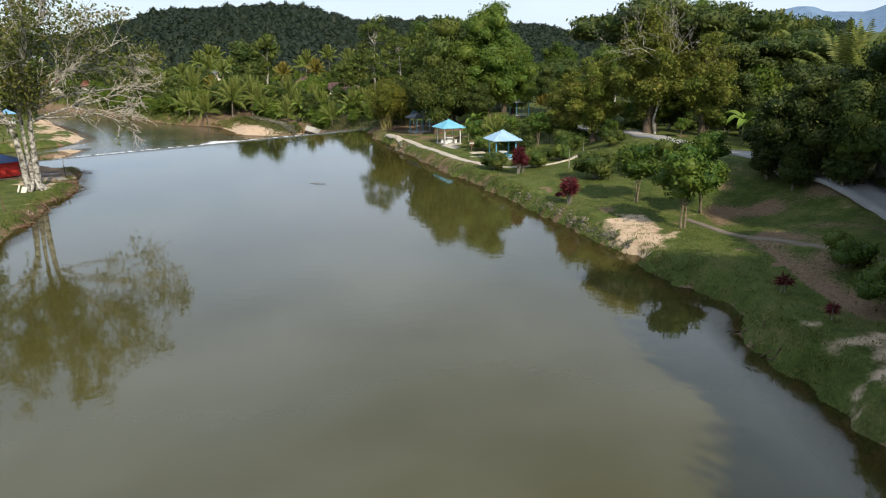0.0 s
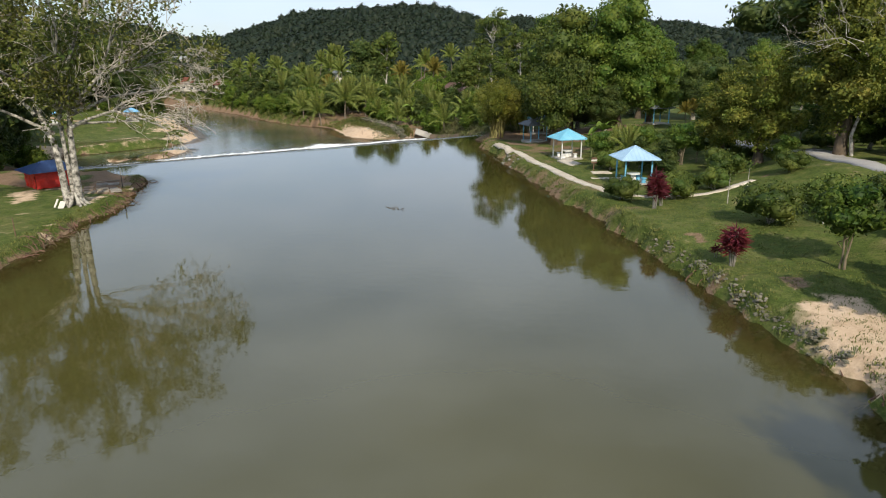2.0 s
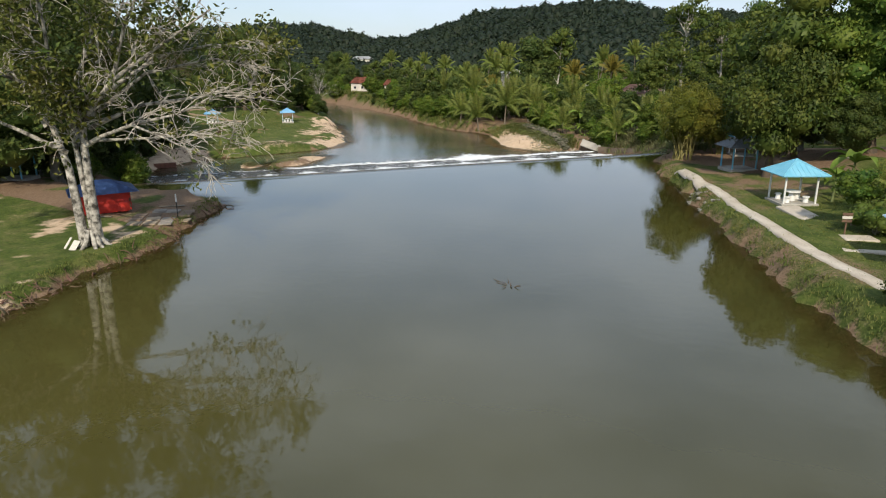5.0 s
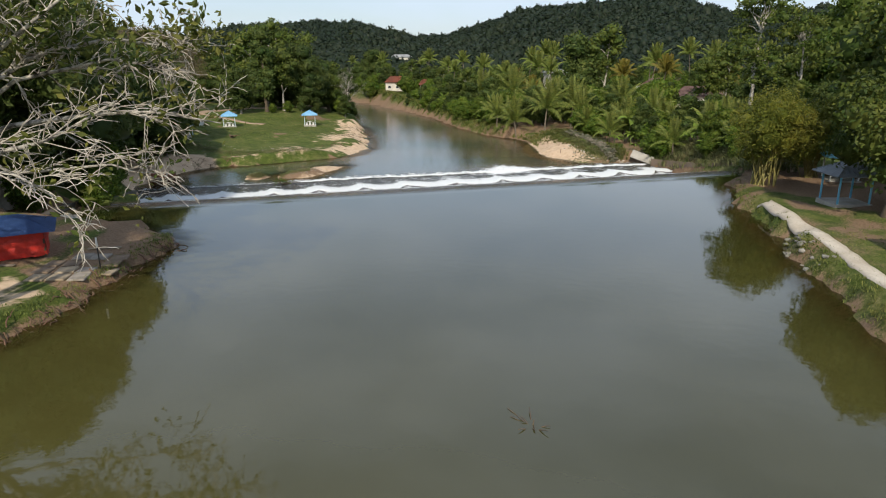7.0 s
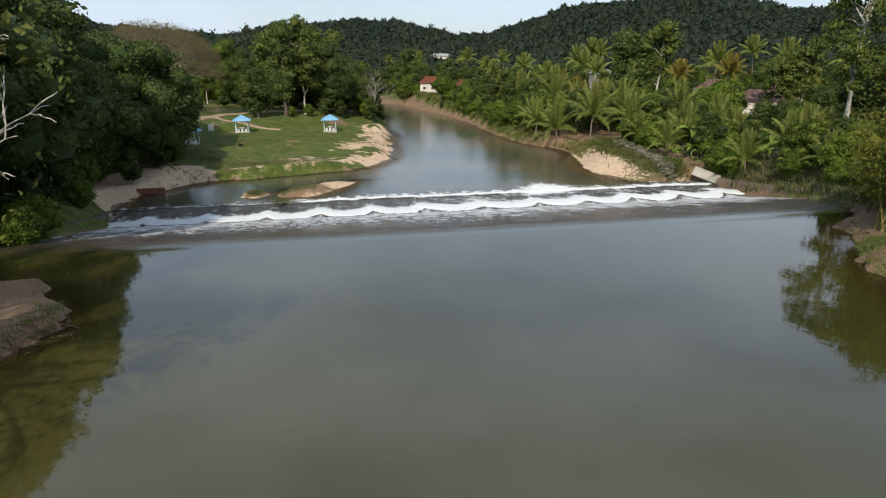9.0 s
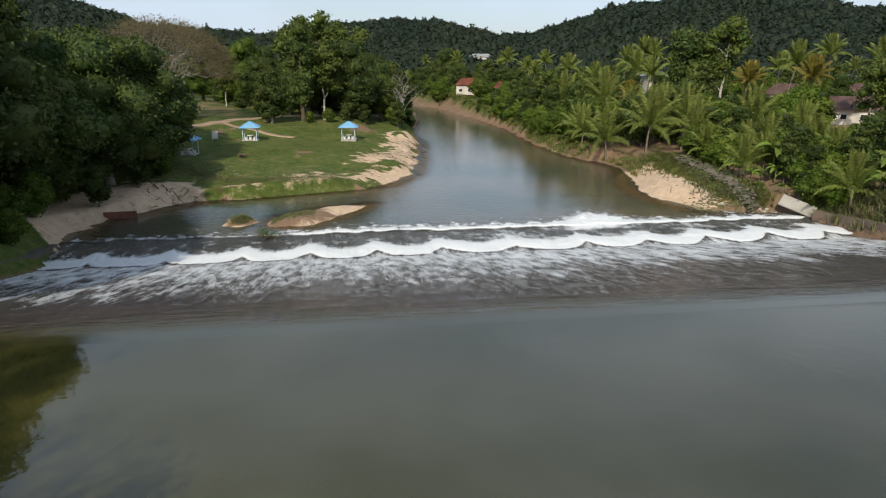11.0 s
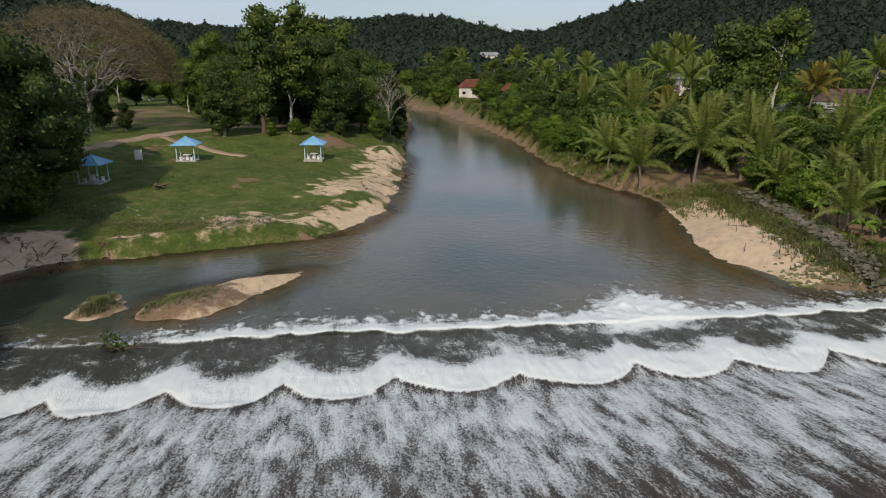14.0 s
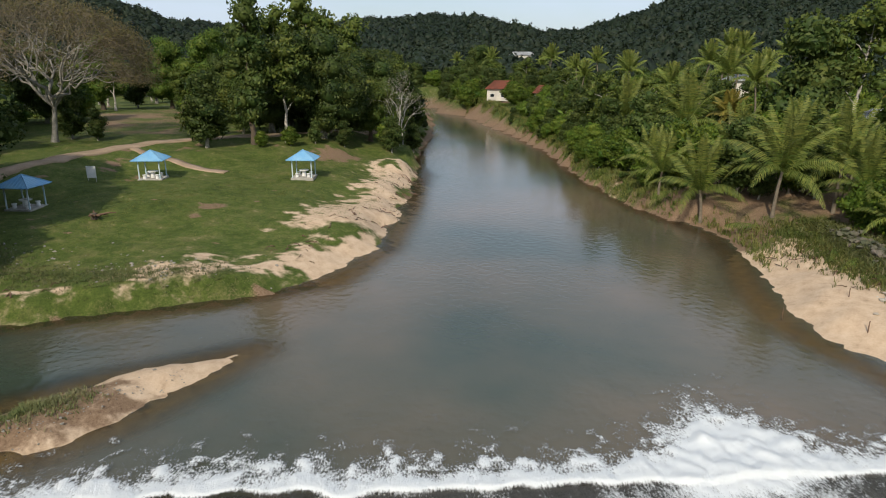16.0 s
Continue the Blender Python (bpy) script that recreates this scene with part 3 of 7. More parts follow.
# ---- ground ----
def ground_material():
    m = bpy.data.materials.new("ground_grass_sand_soil")
    m.use_nodes = True
    n, l = m.node_tree.nodes, m.node_tree.links
    b = n["Principled BSDF"]; b.inputs["Roughness"].default_value = 0.92; b.inputs["Specular IOR Level"].default_value = 0.2
    tc = n.new("ShaderNodeTexCoord")

    def nz(scale, detail=5, rough=0.6):
        t = n.new("ShaderNodeTexNoise"); t.inputs["Scale"].default_value = scale; t.inputs["Detail"].default_value = detail; t.inputs["Roughness"].default_value = rough
        l.new(tc.outputs["Object"], t.inputs["Vector"]); return t.outputs[0]

    def ramp(src, stops):
        r = n.new("ShaderNodeValToRGB"); e = r.color_ramp.elements
        e[0].position, e[0].color = stops[0][0], (*stops[0][1], 1); e[1].position, e[1].color = stops[-1][0], (*stops[-1][1], 1)
        for p, c in stops[1:-1]:
            k = e.new(p); k.color = (*c, 1)
        l.new(src, r.inputs[0]); return r.outputs[0]

    def mixc(f, a, c):
        x = n.new("ShaderNodeMix"); x.data_type = "RGBA"; l.new(f, x.inputs[0]); l.new(a, x.inputs[6]); l.new(c, x.inputs[7]); return x.outputs[2]

    def mask(name, noise_out, amount, lo, hi):
        a = n.new("ShaderNodeMath"); a.operation = "MULTIPLY_ADD"; l.new(noise_out, a.inputs[0]); a.inputs[1].default_value = amount; l.new(attr(n, name), a.inputs[2])
        r = n.new("ShaderNodeMapRange"); r.interpolation_type = "SMOOTHSTEP"; r.inputs[1].default_value = lo + amount / 2; r.inputs[2].default_value = hi + amount / 2
        l.new(a.outputs[0], r.inputs[0]); return r.outputs[0]

    fine, mid, broad = nz(7.0, 8, 0.75), nz(1.4), nz(0.16)
    patch = nz(0.45, 6, 0.65)
    grass1 = ramp(mid, [(0.3, (0.038, 0.050, 0.011)), (0.5, (0.072, 0.096, 0.019)), (0.7, (0.150, 0.138, 0.050))])
    grass2 = ramp(patch, [(0.32, (0.032, 0.050, 0.009)), (0.5, (0.076, 0.104, 0.020)), (0.66, (0.165, 0.145, 0.060))])
    half = n.new("ShaderNodeMath"); half.operation = "MULTIPLY"; l.new(broad, half.inputs[0]); half.inputs[1].default_value = 1.0
    grass = mixc(half.outputs[0], grass1, grass2)
    blades = ramp(fine, [(0.30, (0.35, 0.42, 0.35)), (0.5, (0.95, 1.0, 0.9)), (0.72, (1.5, 1.4, 1.35))])
    gm = n.new("ShaderNodeMix"); gm.data_type = "RGBA"; gm.blend_type = "MULTIPLY"; gm.inputs[0].default_value = 0.9
    l.new(grass, gm.inputs[6]); l.new(blades, gm.inputs[7]); grass = gm.outputs[2]
    soil = ramp(fine, [(0.25, (0.085, 0.052, 0.032)), (0.5, (0.20, 0.132, 0.082)), (0.75, (0.31, 0.22, 0.145))])
    sand = ramp(mid, [(0.25, (0.36, 0.245, 0.155)), (0.5, (0.53, 0.390, 0.265)), (0.75, (0.64, 0.50, 0.36))])
    sand2 = ramp(fine, [(0.3, (0.38, 0.27, 0.175)), (0.6, (0.60, 0.46, 0.32))])
    hf = n.new("ShaderNodeMath"); hf.operation = "MULTIPLY"; l.new(fine, hf.inputs[0]); hf.inputs[1].default_value = 0.7
    sand = mixc(hf.outputs[0], sand, sand2)
    both = n.new("ShaderNodeMath"); both.operation = "ADD"; l.new(patch, both.inputs[0]); l.new(mid, both.inputs[1])
    hb = n.new("ShaderNodeMath"); hb.operation = "MULTIPLY"; l.new(both.outputs[0], hb.inputs[0]); hb.inputs[1].default_value = 0.5; edge_n = hb.outputs[0]
    col = mixc(mask("soil", fine, 0.9, 0.35, 0.7), grass, soil)
    col = mixc(mask("sand", edge_n, 2.3, 0.20, 0.80), col, sand)
    l.new(col, b.inputs["Base Color"])
    bp = n.new("ShaderNodeBump"); bp.inputs["Strength"].default_value = 0.7; bp.inputs["Distance"].default_value = 0.07
    l.new(fine, bp.inputs["Height"]); l.new(bp.outputs[0], b.inputs["Normal"])
    return m


gx, gy = spread_axis(-132, 30, 0.6, 4200), spread_axis(16, 180, 0.6, 4200)
GX, GY = np.meshgrid(gx, gy, indexing="ij")
GZ, GSAND, GSOIL = ground_np(GX, GY)
me = mesh_np("ground", np.stack([GX, GY, GZ], -1).reshape(-1, 3), grid_faces(len(gx), len(gy)), ground_material(), True)
float_layer(me, "sand", GSAND); float_layer(me, "soil", GSOIL)
ground = tagged(new("ground", me), "grassy valley ground with sandy banks, bare soil and wooded hills", "ground", kind="structure")


# ---- water ----
def water_material(name, deep, shallow, wave_scale, wave, rough, ior):
    m = bpy.data.materials.new(name)
    m.use_nodes = True
    n, l = m.node_tree.nodes, m.node_tree.links
    b = n["Principled BSDF"]; b.inputs["Roughness"].default_value = rough; b.inputs["IOR"].default_value = ior
    tc = n.new("ShaderNodeTexCoord")
    big = n.new("ShaderNodeTexNoise"); big.inputs["Scale"].default_value = 0.05; big.inputs["Detail"].default_value = 4
    l.new(tc.outputs["Object"], big.inputs["Vector"])
    r = n.new("ShaderNodeMapRange"); r.inputs[1].default_value = 0.35; r.inputs[2].default_value = 0.65; l.new(big.outputs[0], r.inputs[0])
    sl = n.new("ShaderNodeMath"); sl.operation = "MULTIPLY_ADD"; sl.use_clamp = True; l.new(r.outputs[0], sl.inputs[0]); sl.inputs[1].default_value = 0.5 if name == "pond_water" else 1.0; l.new(attr(n, "silt"), sl.inputs[2])
    mx = n.new("ShaderNodeMix"); mx.data_type = "RGBA"; l.new(sl.outputs[0], mx.inputs[0]); mx.inputs[6].default_value = (*deep, 1); mx.inputs[7].default_value = (*shallow, 1)
    l.new(mx.outputs[2], b.inputs["Base Color"])
    w1 = n.new("ShaderNodeTexNoise"); w1.inputs["Scale"].default_value = wave_scale; w1.inputs["Detail"].default_value = 3
    l.new(tc.outputs["Object"], w1.inputs["Vector"])
    bp = n.new("ShaderNodeBump"); bp.inputs["Strength"].default_value = wave; bp.inputs["Distance"].default_value = 0.05
    l.new(w1.outputs[0], bp.inputs["Height"]); l.new(bp.outputs[0], b.inputs["Normal"])
    # clear where it is shallow
    t = n.new("ShaderNodeBsdfTransparent"); t.inputs[0].default_value = (0.50, 0.45, 0.32, 1)
    ms = n.new("ShaderNodeMixShader"); l.new(attr(n, "clear"), ms.inputs[0])
    l.new(b.outputs[0], ms.inputs[1]); l.new(t.outputs[0], ms.inputs[2]); l.new(ms.outputs[0], n["Material Output"].inputs[0])
    return m


def water_sheet(name, label, x0, x1, y0, y1, step, z, mat, keep, clear, edge, lower):
    xs, ys = np.arange(x0, x1, step), np.arange(y0, y1, step)
    X, Y = np.meshgrid(xs, ys, indexing="ij")
    f = grid_faces(len(xs), len(ys))
    k = keep(X, Y).ravel()
    f = f[k[f].any(axis=1)]
    u = weir_su(X, Y)[1]
    shift = np.where((u > edge) == lower, 0.0, u - edge) if lower is not None else np.zeros(u.shape)
    X, Y = X - DOWN.x * shift, Y - DOWN.y * shift
    used = np.unique(f); back = np.zeros(X.size, int); back[used] = np.arange(len(used))
    me = mesh_np(name, np.stack([X.ravel(), Y.ravel(), np.full(X.size, z)], -1)[used], back[f], mat, True)
    float_layer(me, "clear", clear(X, Y).ravel()[used])
    float_layer(me, "silt", (0.6 * smooth((98 - Y) / 70) if z > -1 else 0 * Y).ravel()[used])      # siltier towards the upper end
    return tagged(new(name, me), label, "water", kind="structure")


POND_WATER = water_material("pond_water", (0.030, 0.031, 0.008), (0.076, 0.068, 0.020), 1.6, 0.08, 0.04, 1.68)
RIVER_WATER = water_material("river_water", (0.044, 0.060, 0.042), (0.140, 0.106, 0.068), 1.7, 0.6, 0.09, 1.46)
water_sheet("pond_water", "calm murky olive-green pond held back by the weir", -64, 22, -96, 119, 1.0, 0.0, POND_WATER,
            lambda X, Y: (inside(X, Y, POND_SHORE) | (reach(X, Y, POND_SHORE) < 2.0)) & (weir_su(X, Y)[1] < 0.0),
            lambda X, Y: 0.7 * smooth(1 - reach(X, Y, POND_SHORE) / 1.6), 0.0, False)
water_sheet("river_water", "shallow grey-green river flowing away below the weir", -232, -30, 90, 290, 1.0, RIVER, RIVER_WATER,
            lambda X, Y: (inside(X, Y, RIVER_POLY) | (reach(X, Y, RIVER_POLY) < 2.5)) & (weir_su(X, Y)[1] > U_SILL + 0.4),
            lambda X, Y: 0.75 * smooth(1 - np.minimum(reach(X, Y, RIVER_POLY) / 2.2, reach(X, Y, ISLAND) / 2.6)), U_SILL + 0.4, True)


# ---- weir: apron, and the water that runs down it ----
def foam_material():
    m = bpy.data.materials.new("running_water_and_foam")
    m.use_nodes = True
    n, l = m.node_tree.nodes, m.node_tree.links
    b = n["Principled BSDF"]
    io = n.new("ShaderNodeMapRange"); io.inputs[3].default_value, io.inputs[4].default_value = 1.45, 1.68
    l.new(attr(n, "pond"), io.inputs[0]); l.new(io.outputs[0], b.inputs["IOR"])
    tc = n.new("ShaderNodeTexCoord")
    mp = n.new("ShaderNodeMapping"); mp.inputs["Scale"].default_value = (2.1, 0.42, 1.0); l.new(tc.outputs["Object"], mp.inputs["Vector"])
    st = n.new("ShaderNodeTexNoise"); st.inputs["Scale"].default_value = 1.0; st.inputs["Detail"].default_value = 7; st.inputs["Roughness"].default_value = 0.72
    l.new(mp.outputs[0], st.inputs["Vector"])
    mp2 = n.new("ShaderNodeMapping"); mp2.inputs["Scale"].default_value = (7.0, 3.4, 1.0); l.new(tc.outputs["Object"], mp2.inputs["Vector"])
    sp = n.new("ShaderNodeTexNoise"); sp.inputs["Scale"].default_value = 1.7; sp.inputs["Detail"].default_value = 6; sp.inputs["Roughness"].default_value = 0.7
    l.new(mp2.outputs[0], sp.inputs["Vector"])
    iso = n.new("ShaderNodeTexNoise"); iso.inputs["Scale"].default_value = 0.9; iso.inputs["Detail"].default_value = 9; iso.inputs["Roughness"].default_value = 0.68; iso.inputs["Distortion"].default_value = 0.6
    l.new(tc.outputs["Object"], iso.inputs["Vector"])
    sm = n.new("ShaderNodeMix"); l.new(attr(n, "lower"), sm.inputs[0]); l.new(st.outputs[0], sm.inputs[2]); l.new(iso.outputs[0], sm.inputs[3])
    a = n.new("ShaderNodeMath"); a.operation = "MULTIPLY_ADD"; l.new(sm.outputs[0], a.inputs[0]); a.inputs[1].default_value = 1.9; l.new(attr(n, "foam"), a.inputs[2])
    a2 = n.new("ShaderNodeMath"); a2.operation = "MULTIPLY_ADD"; l.new(sp.outputs[0], a2.inputs[0]); a2.inputs[1].default_value = 2.0; l.new(a.outputs[0], a2.inputs[2])
    r = n.new("ShaderNodeMapRange"); r.interpolation_type = "SMOOTHSTEP"; r.inputs[1].default_value = 2.18; r.inputs[2].default_value = 3.0; l.new(a2.outputs[0], r.inputs[0])
    bed = n.new("ShaderNodeValToRGB"); e = bed.color_ramp.elements
    e[0].position, e[0].color = 0.3, (0.034, 0.027, 0.023, 1); e[1].position, e[1].color = 0.7, (0.080, 0.062, 0.050, 1)
    l.new(st.outputs[0], bed.inputs[0])
    low = n.new("ShaderNodeMix"); low.data_type = "RGBA"; l.new(attr(n, "lower"), low.inputs[0]); l.new(bed.outputs[0], low.inputs[6]); low.inputs[7].default_value = (0.052, 0.050, 0.042, 1)
    deep = n.new("ShaderNodeMix"); deep.data_type = "RGBA"; l.new(attr(n, "pond"), deep.inputs[0]); l.new(low.outputs[2], deep.inputs[6]); deep.inputs[7].default_value = (0.042, 0.042, 0.013, 1)
    mx = n.new("ShaderNodeMix"); mx.data_type = "RGBA"; l.new(r.outputs[0], mx.inputs[0]); l.new(deep.outputs[2], mx.inputs[6]); mx.inputs[7].default_value = (0.74, 0.77, 0.78, 1)
    l.new(mx.outputs[2], b.inputs["Base Color"])
    ro = n.new("ShaderNodeMapRange"); ro.inputs[3].default_value = 0.12; ro.inputs[4].default_value = 0.85; l.new(r.outputs[0], ro.inputs[0]); l.new(ro.outputs[0], b.inputs["Roughness"])
    # wrinkles across the stream above the foam
    mp3 = n.new("ShaderNodeMapping"); mp3.inputs["Scale"].default_value = (0.45, 1.9, 1.0); l.new(tc.outputs["Object"], mp3.inputs["Vector"])
    wr = n.new("ShaderNodeTexNoise"); wr.inputs["Scale"].default_value = 1.0; wr.inputs["Detail"].default_value = 3; l.new(mp3.outputs[0], wr.inputs["Vector"])
    wh = n.new("ShaderNodeMath"); wh.operation = "MULTIPLY"; l.new(wr.outputs[0], wh.inputs[0]); l.new(attr(n, "wrinkle"), wh.inputs[1])
    w2 = n.new("ShaderNodeMath"); w2.operation = "MULTIPLY_ADD"; l.new(a2.outputs[0], w2.inputs[0]); l.new(attr(n, "rough_water"), w2.inputs[1]); l.new(wh.outputs[0], w2.inputs[2])
    bp = n.new("ShaderNodeBump"); bp.inputs["Strength"].default_value = 0.6; bp.inputs["Distance"].default_value = 0.12
    l.new(w2.outputs[0], bp.inputs["Height"]); l.new(bp.outputs[0], b.inputs["Normal"])
    # beyond the sill only the foam itself is kept over the river
    inv = n.new("ShaderNodeMath"); inv.operation = "SUBTRACT"; inv.inputs[0].default_value = 1.0; l.new(r.outputs[0], inv.inputs[1])
    tl = n.new("ShaderNodeMath"); tl.operation = "MULTIPLY"; l.new(inv.outputs[0], tl.inputs[0]); l.new(attr(n, "tail"), tl.inputs[1])
    tr = n.new("ShaderNodeBsdfTransparent"); ms = n.new("ShaderNodeMixShader")
    l.new(tl.outputs[0], ms.inputs[0]); l.new(b.outputs[0], ms.inputs[1]); l.new(tr.outputs[0], ms.inputs[2]); l.new(ms.outputs[0], n["Material Output"].inputs[0])
    return m


ss, uu = np.arange(S_LEFT - 1.5, S_RIGHT + 11.0, 0.14), np.arange(0.0, 48.0, 0.14)
SS, UU = np.meshgrid(ss, uu, indexing="ij")
rim = np.interp(UU, [0, 5, 12, 20, 29, 34, 48], [S_RIGHT - 1.0, S_RIGHT + 2.8, S_RIGHT + 6.6, S_RIGHT + 9.0, S_RIGHT + 9.6, S_RIGHT + 8.6, S_RIGHT + 3.0])
SCALLOP = 6.05
ph = ((SS - 1.5) / SCALLOP + 0.12 * rumple(SS, SS * 0, 15)) % 1.0
front = U_JUMP - 0.2 - 1.9 * (1 - (2 * ph - 1) ** 2) + 0.25 * rumple(SS, UU * 0, 9, 3) + 0.02 * SS
wob = rumple(SS, UU, 2.2, 5)
fin = rumple(SS * 2.2, UU * 0.5, 1.3, 9)
slope_foam = smooth((UU - 5.8 - 0.11 * np.clip(SS, -8, 32) - 2.4 * rumple(SS, UU * 0, 4.5, 15)) / 6.5) * (0.56 + 0.20 * rumple(SS, UU * 0.35, 3.2, 21)) + 0.24 * smooth((UU - 12) / 9)
slope_foam = slope_foam * (1 - 0.55 * np.exp(-((front - UU) / 0.9) ** 2))
roll = np.exp(-((UU - front - 1.1) / 1.25) ** 2) * (UU > front - 0.12) * 1.7 + smooth((UU - front + 0.1) / 0.3) * np.exp(-np.maximum(UU - front, 0) / 2.2) * 0.9
sill_u = U_SILL + 0.3 + 0.35 * rumple(SS, SS * 0, 6, 1)
sill = smooth((UU - sill_u) / 0.3) * np.exp(-np.maximum(UU - sill_u, 0) / (1.45 + 0.9 * np.abs(wob))) * (1.75 + 0.5 * wob) * (0.45 + 0.55 * smooth((SS + 10) / 6))
plume = np.exp(-((SS - 23.5 - 0.12 * (UU - 34)) / 2.8) ** 2) * smooth((UU - 30) / 3) * np.exp(-np.maximum(UU - 35.0, 0) / 3.4) * 1.4
foam = np.where(UU < front, slope_foam, 0) + roll + sill + plume + (0.12 + 0.30 * smooth((SS - 2) / 10)) * np.clip(rumple(SS, UU * 1.6, 4.5, 27) + 0.25, 0, 1) * smooth((UU - front - 1.5) / 1.5) * smooth((U_SILL + 1 - UU) / 1.5) + 0.12 * fin * (UU > 6)
foam = (foam - 0.7 * (1 - smooth((UU - 3.5) / 4.0)) - 0.10 * (UU < front)) * smooth((rim + 0.2 - SS) / 0.8) * smooth((SS - S_LEFT + 0.4) / 0.8)
foam = np.where(UU > 38, foam * smooth((48 - UU) / 9), foam)
tail_z = np.interp(UU, [0, 1, 2, 3.5, 5.5, 8, U_JUMP - 1.5, U_JUMP + 1, 48], [0.0, -0.015, -0.06, -0.2, -0.48, -0.94, -4.25, RIVER + 0.03, RIVER + 0.03])
ZZ = tail_z + 0.07 * np.clip(roll, 0, 1.3) * (1 + 0.45 * wob) + 0.13 * np.clip(sill, 0, 1.2) + 0.08 * plume * (1 + wob) + 0.03 * fin * smooth(UU / 10) * (UU < 35)
keep = (SS < rim + 0.6)
f = grid_faces(len(ss), len(uu)); f = f[keep.ravel()[f].all(axis=1)]
me = mesh_np("weir_water", np.stack([SS, UU, ZZ], -1).reshape(-1, 3), f, foam_material(), True)
float_layer(me, "foam", foam); float_layer(me, "pond", 1 - smooth((UU + 0.7 * rumple(SS, UU, 3, 31)) / 4.0)); float_layer(me, "tail", smooth((UU - U_SILL - 0.3) / 0.5))
float_layer(me, "lower", smooth((UU - front) / 1.5)); float_layer(me, "wrinkle", 8.0 * smooth((UU - 0.8) / 2.5) * (1 - smooth((UU - 5.5) / 4.0))); float_layer(me, "rough_water", smooth((UU - 0.3) / 7.0))
weir_water = tagged(new("weir_water", me), "white foaming water rushing down the sloping concrete weir", "water", kind="structure")
weir_water.matrix_world = Matrix.Translation(CREST) @ Matrix.Rotation(math.atan2(ALONG.y, ALONG.x), 4, "Z")


# ---- trees and palms ----
def rnd(k):
    return np.random.RandomState(k)


r = rnd(11)
mango_tree = tree("mango_tree", "tall dense tree with deep green rounded crown", LEAF_DEEP, BARK_BROWN,
                  ball_clumps(r, 46, 6.0, 6.0, 8.6, 9.3, 1.6, 2.5, 0.06) + [(0, 0, 5, 3.4), (0, 0, 9.5, 3.8), (0, 0, 13.5, 2.8)], 15.5, 0.45, r, leaf=0.38, dens=13, lie=0.5, category="tree", group="broadleaf trees")
place(mango_tree, 4.6, 106.5, ground_at(4.6, 106.5), 0.98, 20)
r = rnd(12)
round_tree = tree("round_tree", "dense tree with a broad olive-green crown beside the shelters", LEAF_OLIVE, BARK_BROWN,
                  ball_clumps(r, 26, 4.8, 4.8, 4.6, 6.3, 1.3, 2.0, 0.15) + [(0, 0, 6.0, 3.2)], 10, 0.34, r, leaf=0.34, dens=18, lie=0.5, group="broadleaf trees")
place(round_tree, -3.2, 99.0, ground_at(-3.2, 99.0), 0.98, sz=1.12)
r = rnd(13)
umbrella_tree = tree("rain_tree", "spreading rain tree with a flat layered dark green crown", LEAF_DARK, BARK_BROWN,
                     [(x, y, z, q * 1.15) for x, y, z, q in ball_clumps(r, 46, 12, 12, 3.4, 10.6, 1.5, 2.5, -0.1, 0.35)] + [(0, 0, 10, 3.5), (3, 2, 11.2, 3), (-4, -2, 10.6, 3)], 13, 0.5, r,
                     leaf=0.46, dens=7, lie=0.62, flat=0.5, group="broadleaf trees", limb=1.2)
place(umbrella_tree, 25.5, 88.0, ground_at(25.5, 88.0), 1.18, 15)
r = rnd(14)
olive_tree = tree("olive_leaved_tree", "tall tree with thin yellowing olive foliage and grey branches", LEAF_AUTUMN, BARK_BROWN,
                  ball_clumps(r, 64, 5.6, 5.6, 6.2, 7.4, 0.8, 1.5, 0.2, 0.25) + [(0, 0, 5, 2.2), (0.5, 0, 8, 1.8)], 15.0, 0.34, r, leaf=0.30, dens=24, lie=0.3, core=0.45, group="broadleaf trees", trunks=2, limb=0.55)
place(olive_tree, 21.4, 74.5, ground_at(21.4, 74.5), 1.0)
r = rnd(15)
dark_tree = tree("dark_tree", "tall shady tree with dense dark green foliage on the bank", LEAF_DARK, BARK_GREY,
                 ball_clumps(r, 46, 6.6, 6.6, 7.4, 7.7, 1.5, 2.6, 0.12) + [(0, 0, 8, 4.5), (0, 0, 4, 3.5)], 14.5, 0.45, r, leaf=0.40, dens=11, lie=0.42, group="shady bank trees")
place(dark_tree, -97.0, 104.5, ground_at(-97.0, 104.5), 1.15)
r = rnd(16)
mid_tree = tree("leafy_tree", "bushy green tree in the riverside woodland", LEAF_FRESH, BARK_GREY,
                ball_clumps(r, 20, 3.6, 3.6, 3.7, 4.0, 1.2, 1.9, 0.15) + [(0, 0, 4.0, 2.4), (0, 0, 2.2, 2.0)], 7.5, 0.22, r, leaf=0.46, dens=10, lie=0.42, group="riverside trees")
place(mid_tree, -75, 182, ground_at(-75, 182))
r = rnd(17)
mid_tree_b = tree("bushy_tree", "bushy deep green tree in the riverside woodland", LEAF_DARK, BARK_GREY,
                  ball_clumps(r, 20, 3.2, 3.4, 4.7, 4.9, 1.1, 1.8, 0.1) + [(0, 0, 5.2, 2.3), (0, 0, 2.4, 2.0)], 9.0, 0.22, r, leaf=0.46, dens=10, lie=0.42, group="riverside trees")
place(mid_tree_b, -84, 190, ground_at(-84, 190))
r = rnd(18)
mid_tree_c = tree("slender_tree", "slender olive-green tree with open foliage", LEAF_OLIVE, BARK_PALE,
                  ball_clumps(r, 20, 3.0, 3.0, 5.0, 7.6, 0.9, 1.5, -0.05), 12, 0.20, r, leaf=0.42, dens=8, lie=0.35, core=0.6, group="riverside trees")
place(mid_tree_c, -96, 200, ground_at(-96, 200))
r = rnd(19)
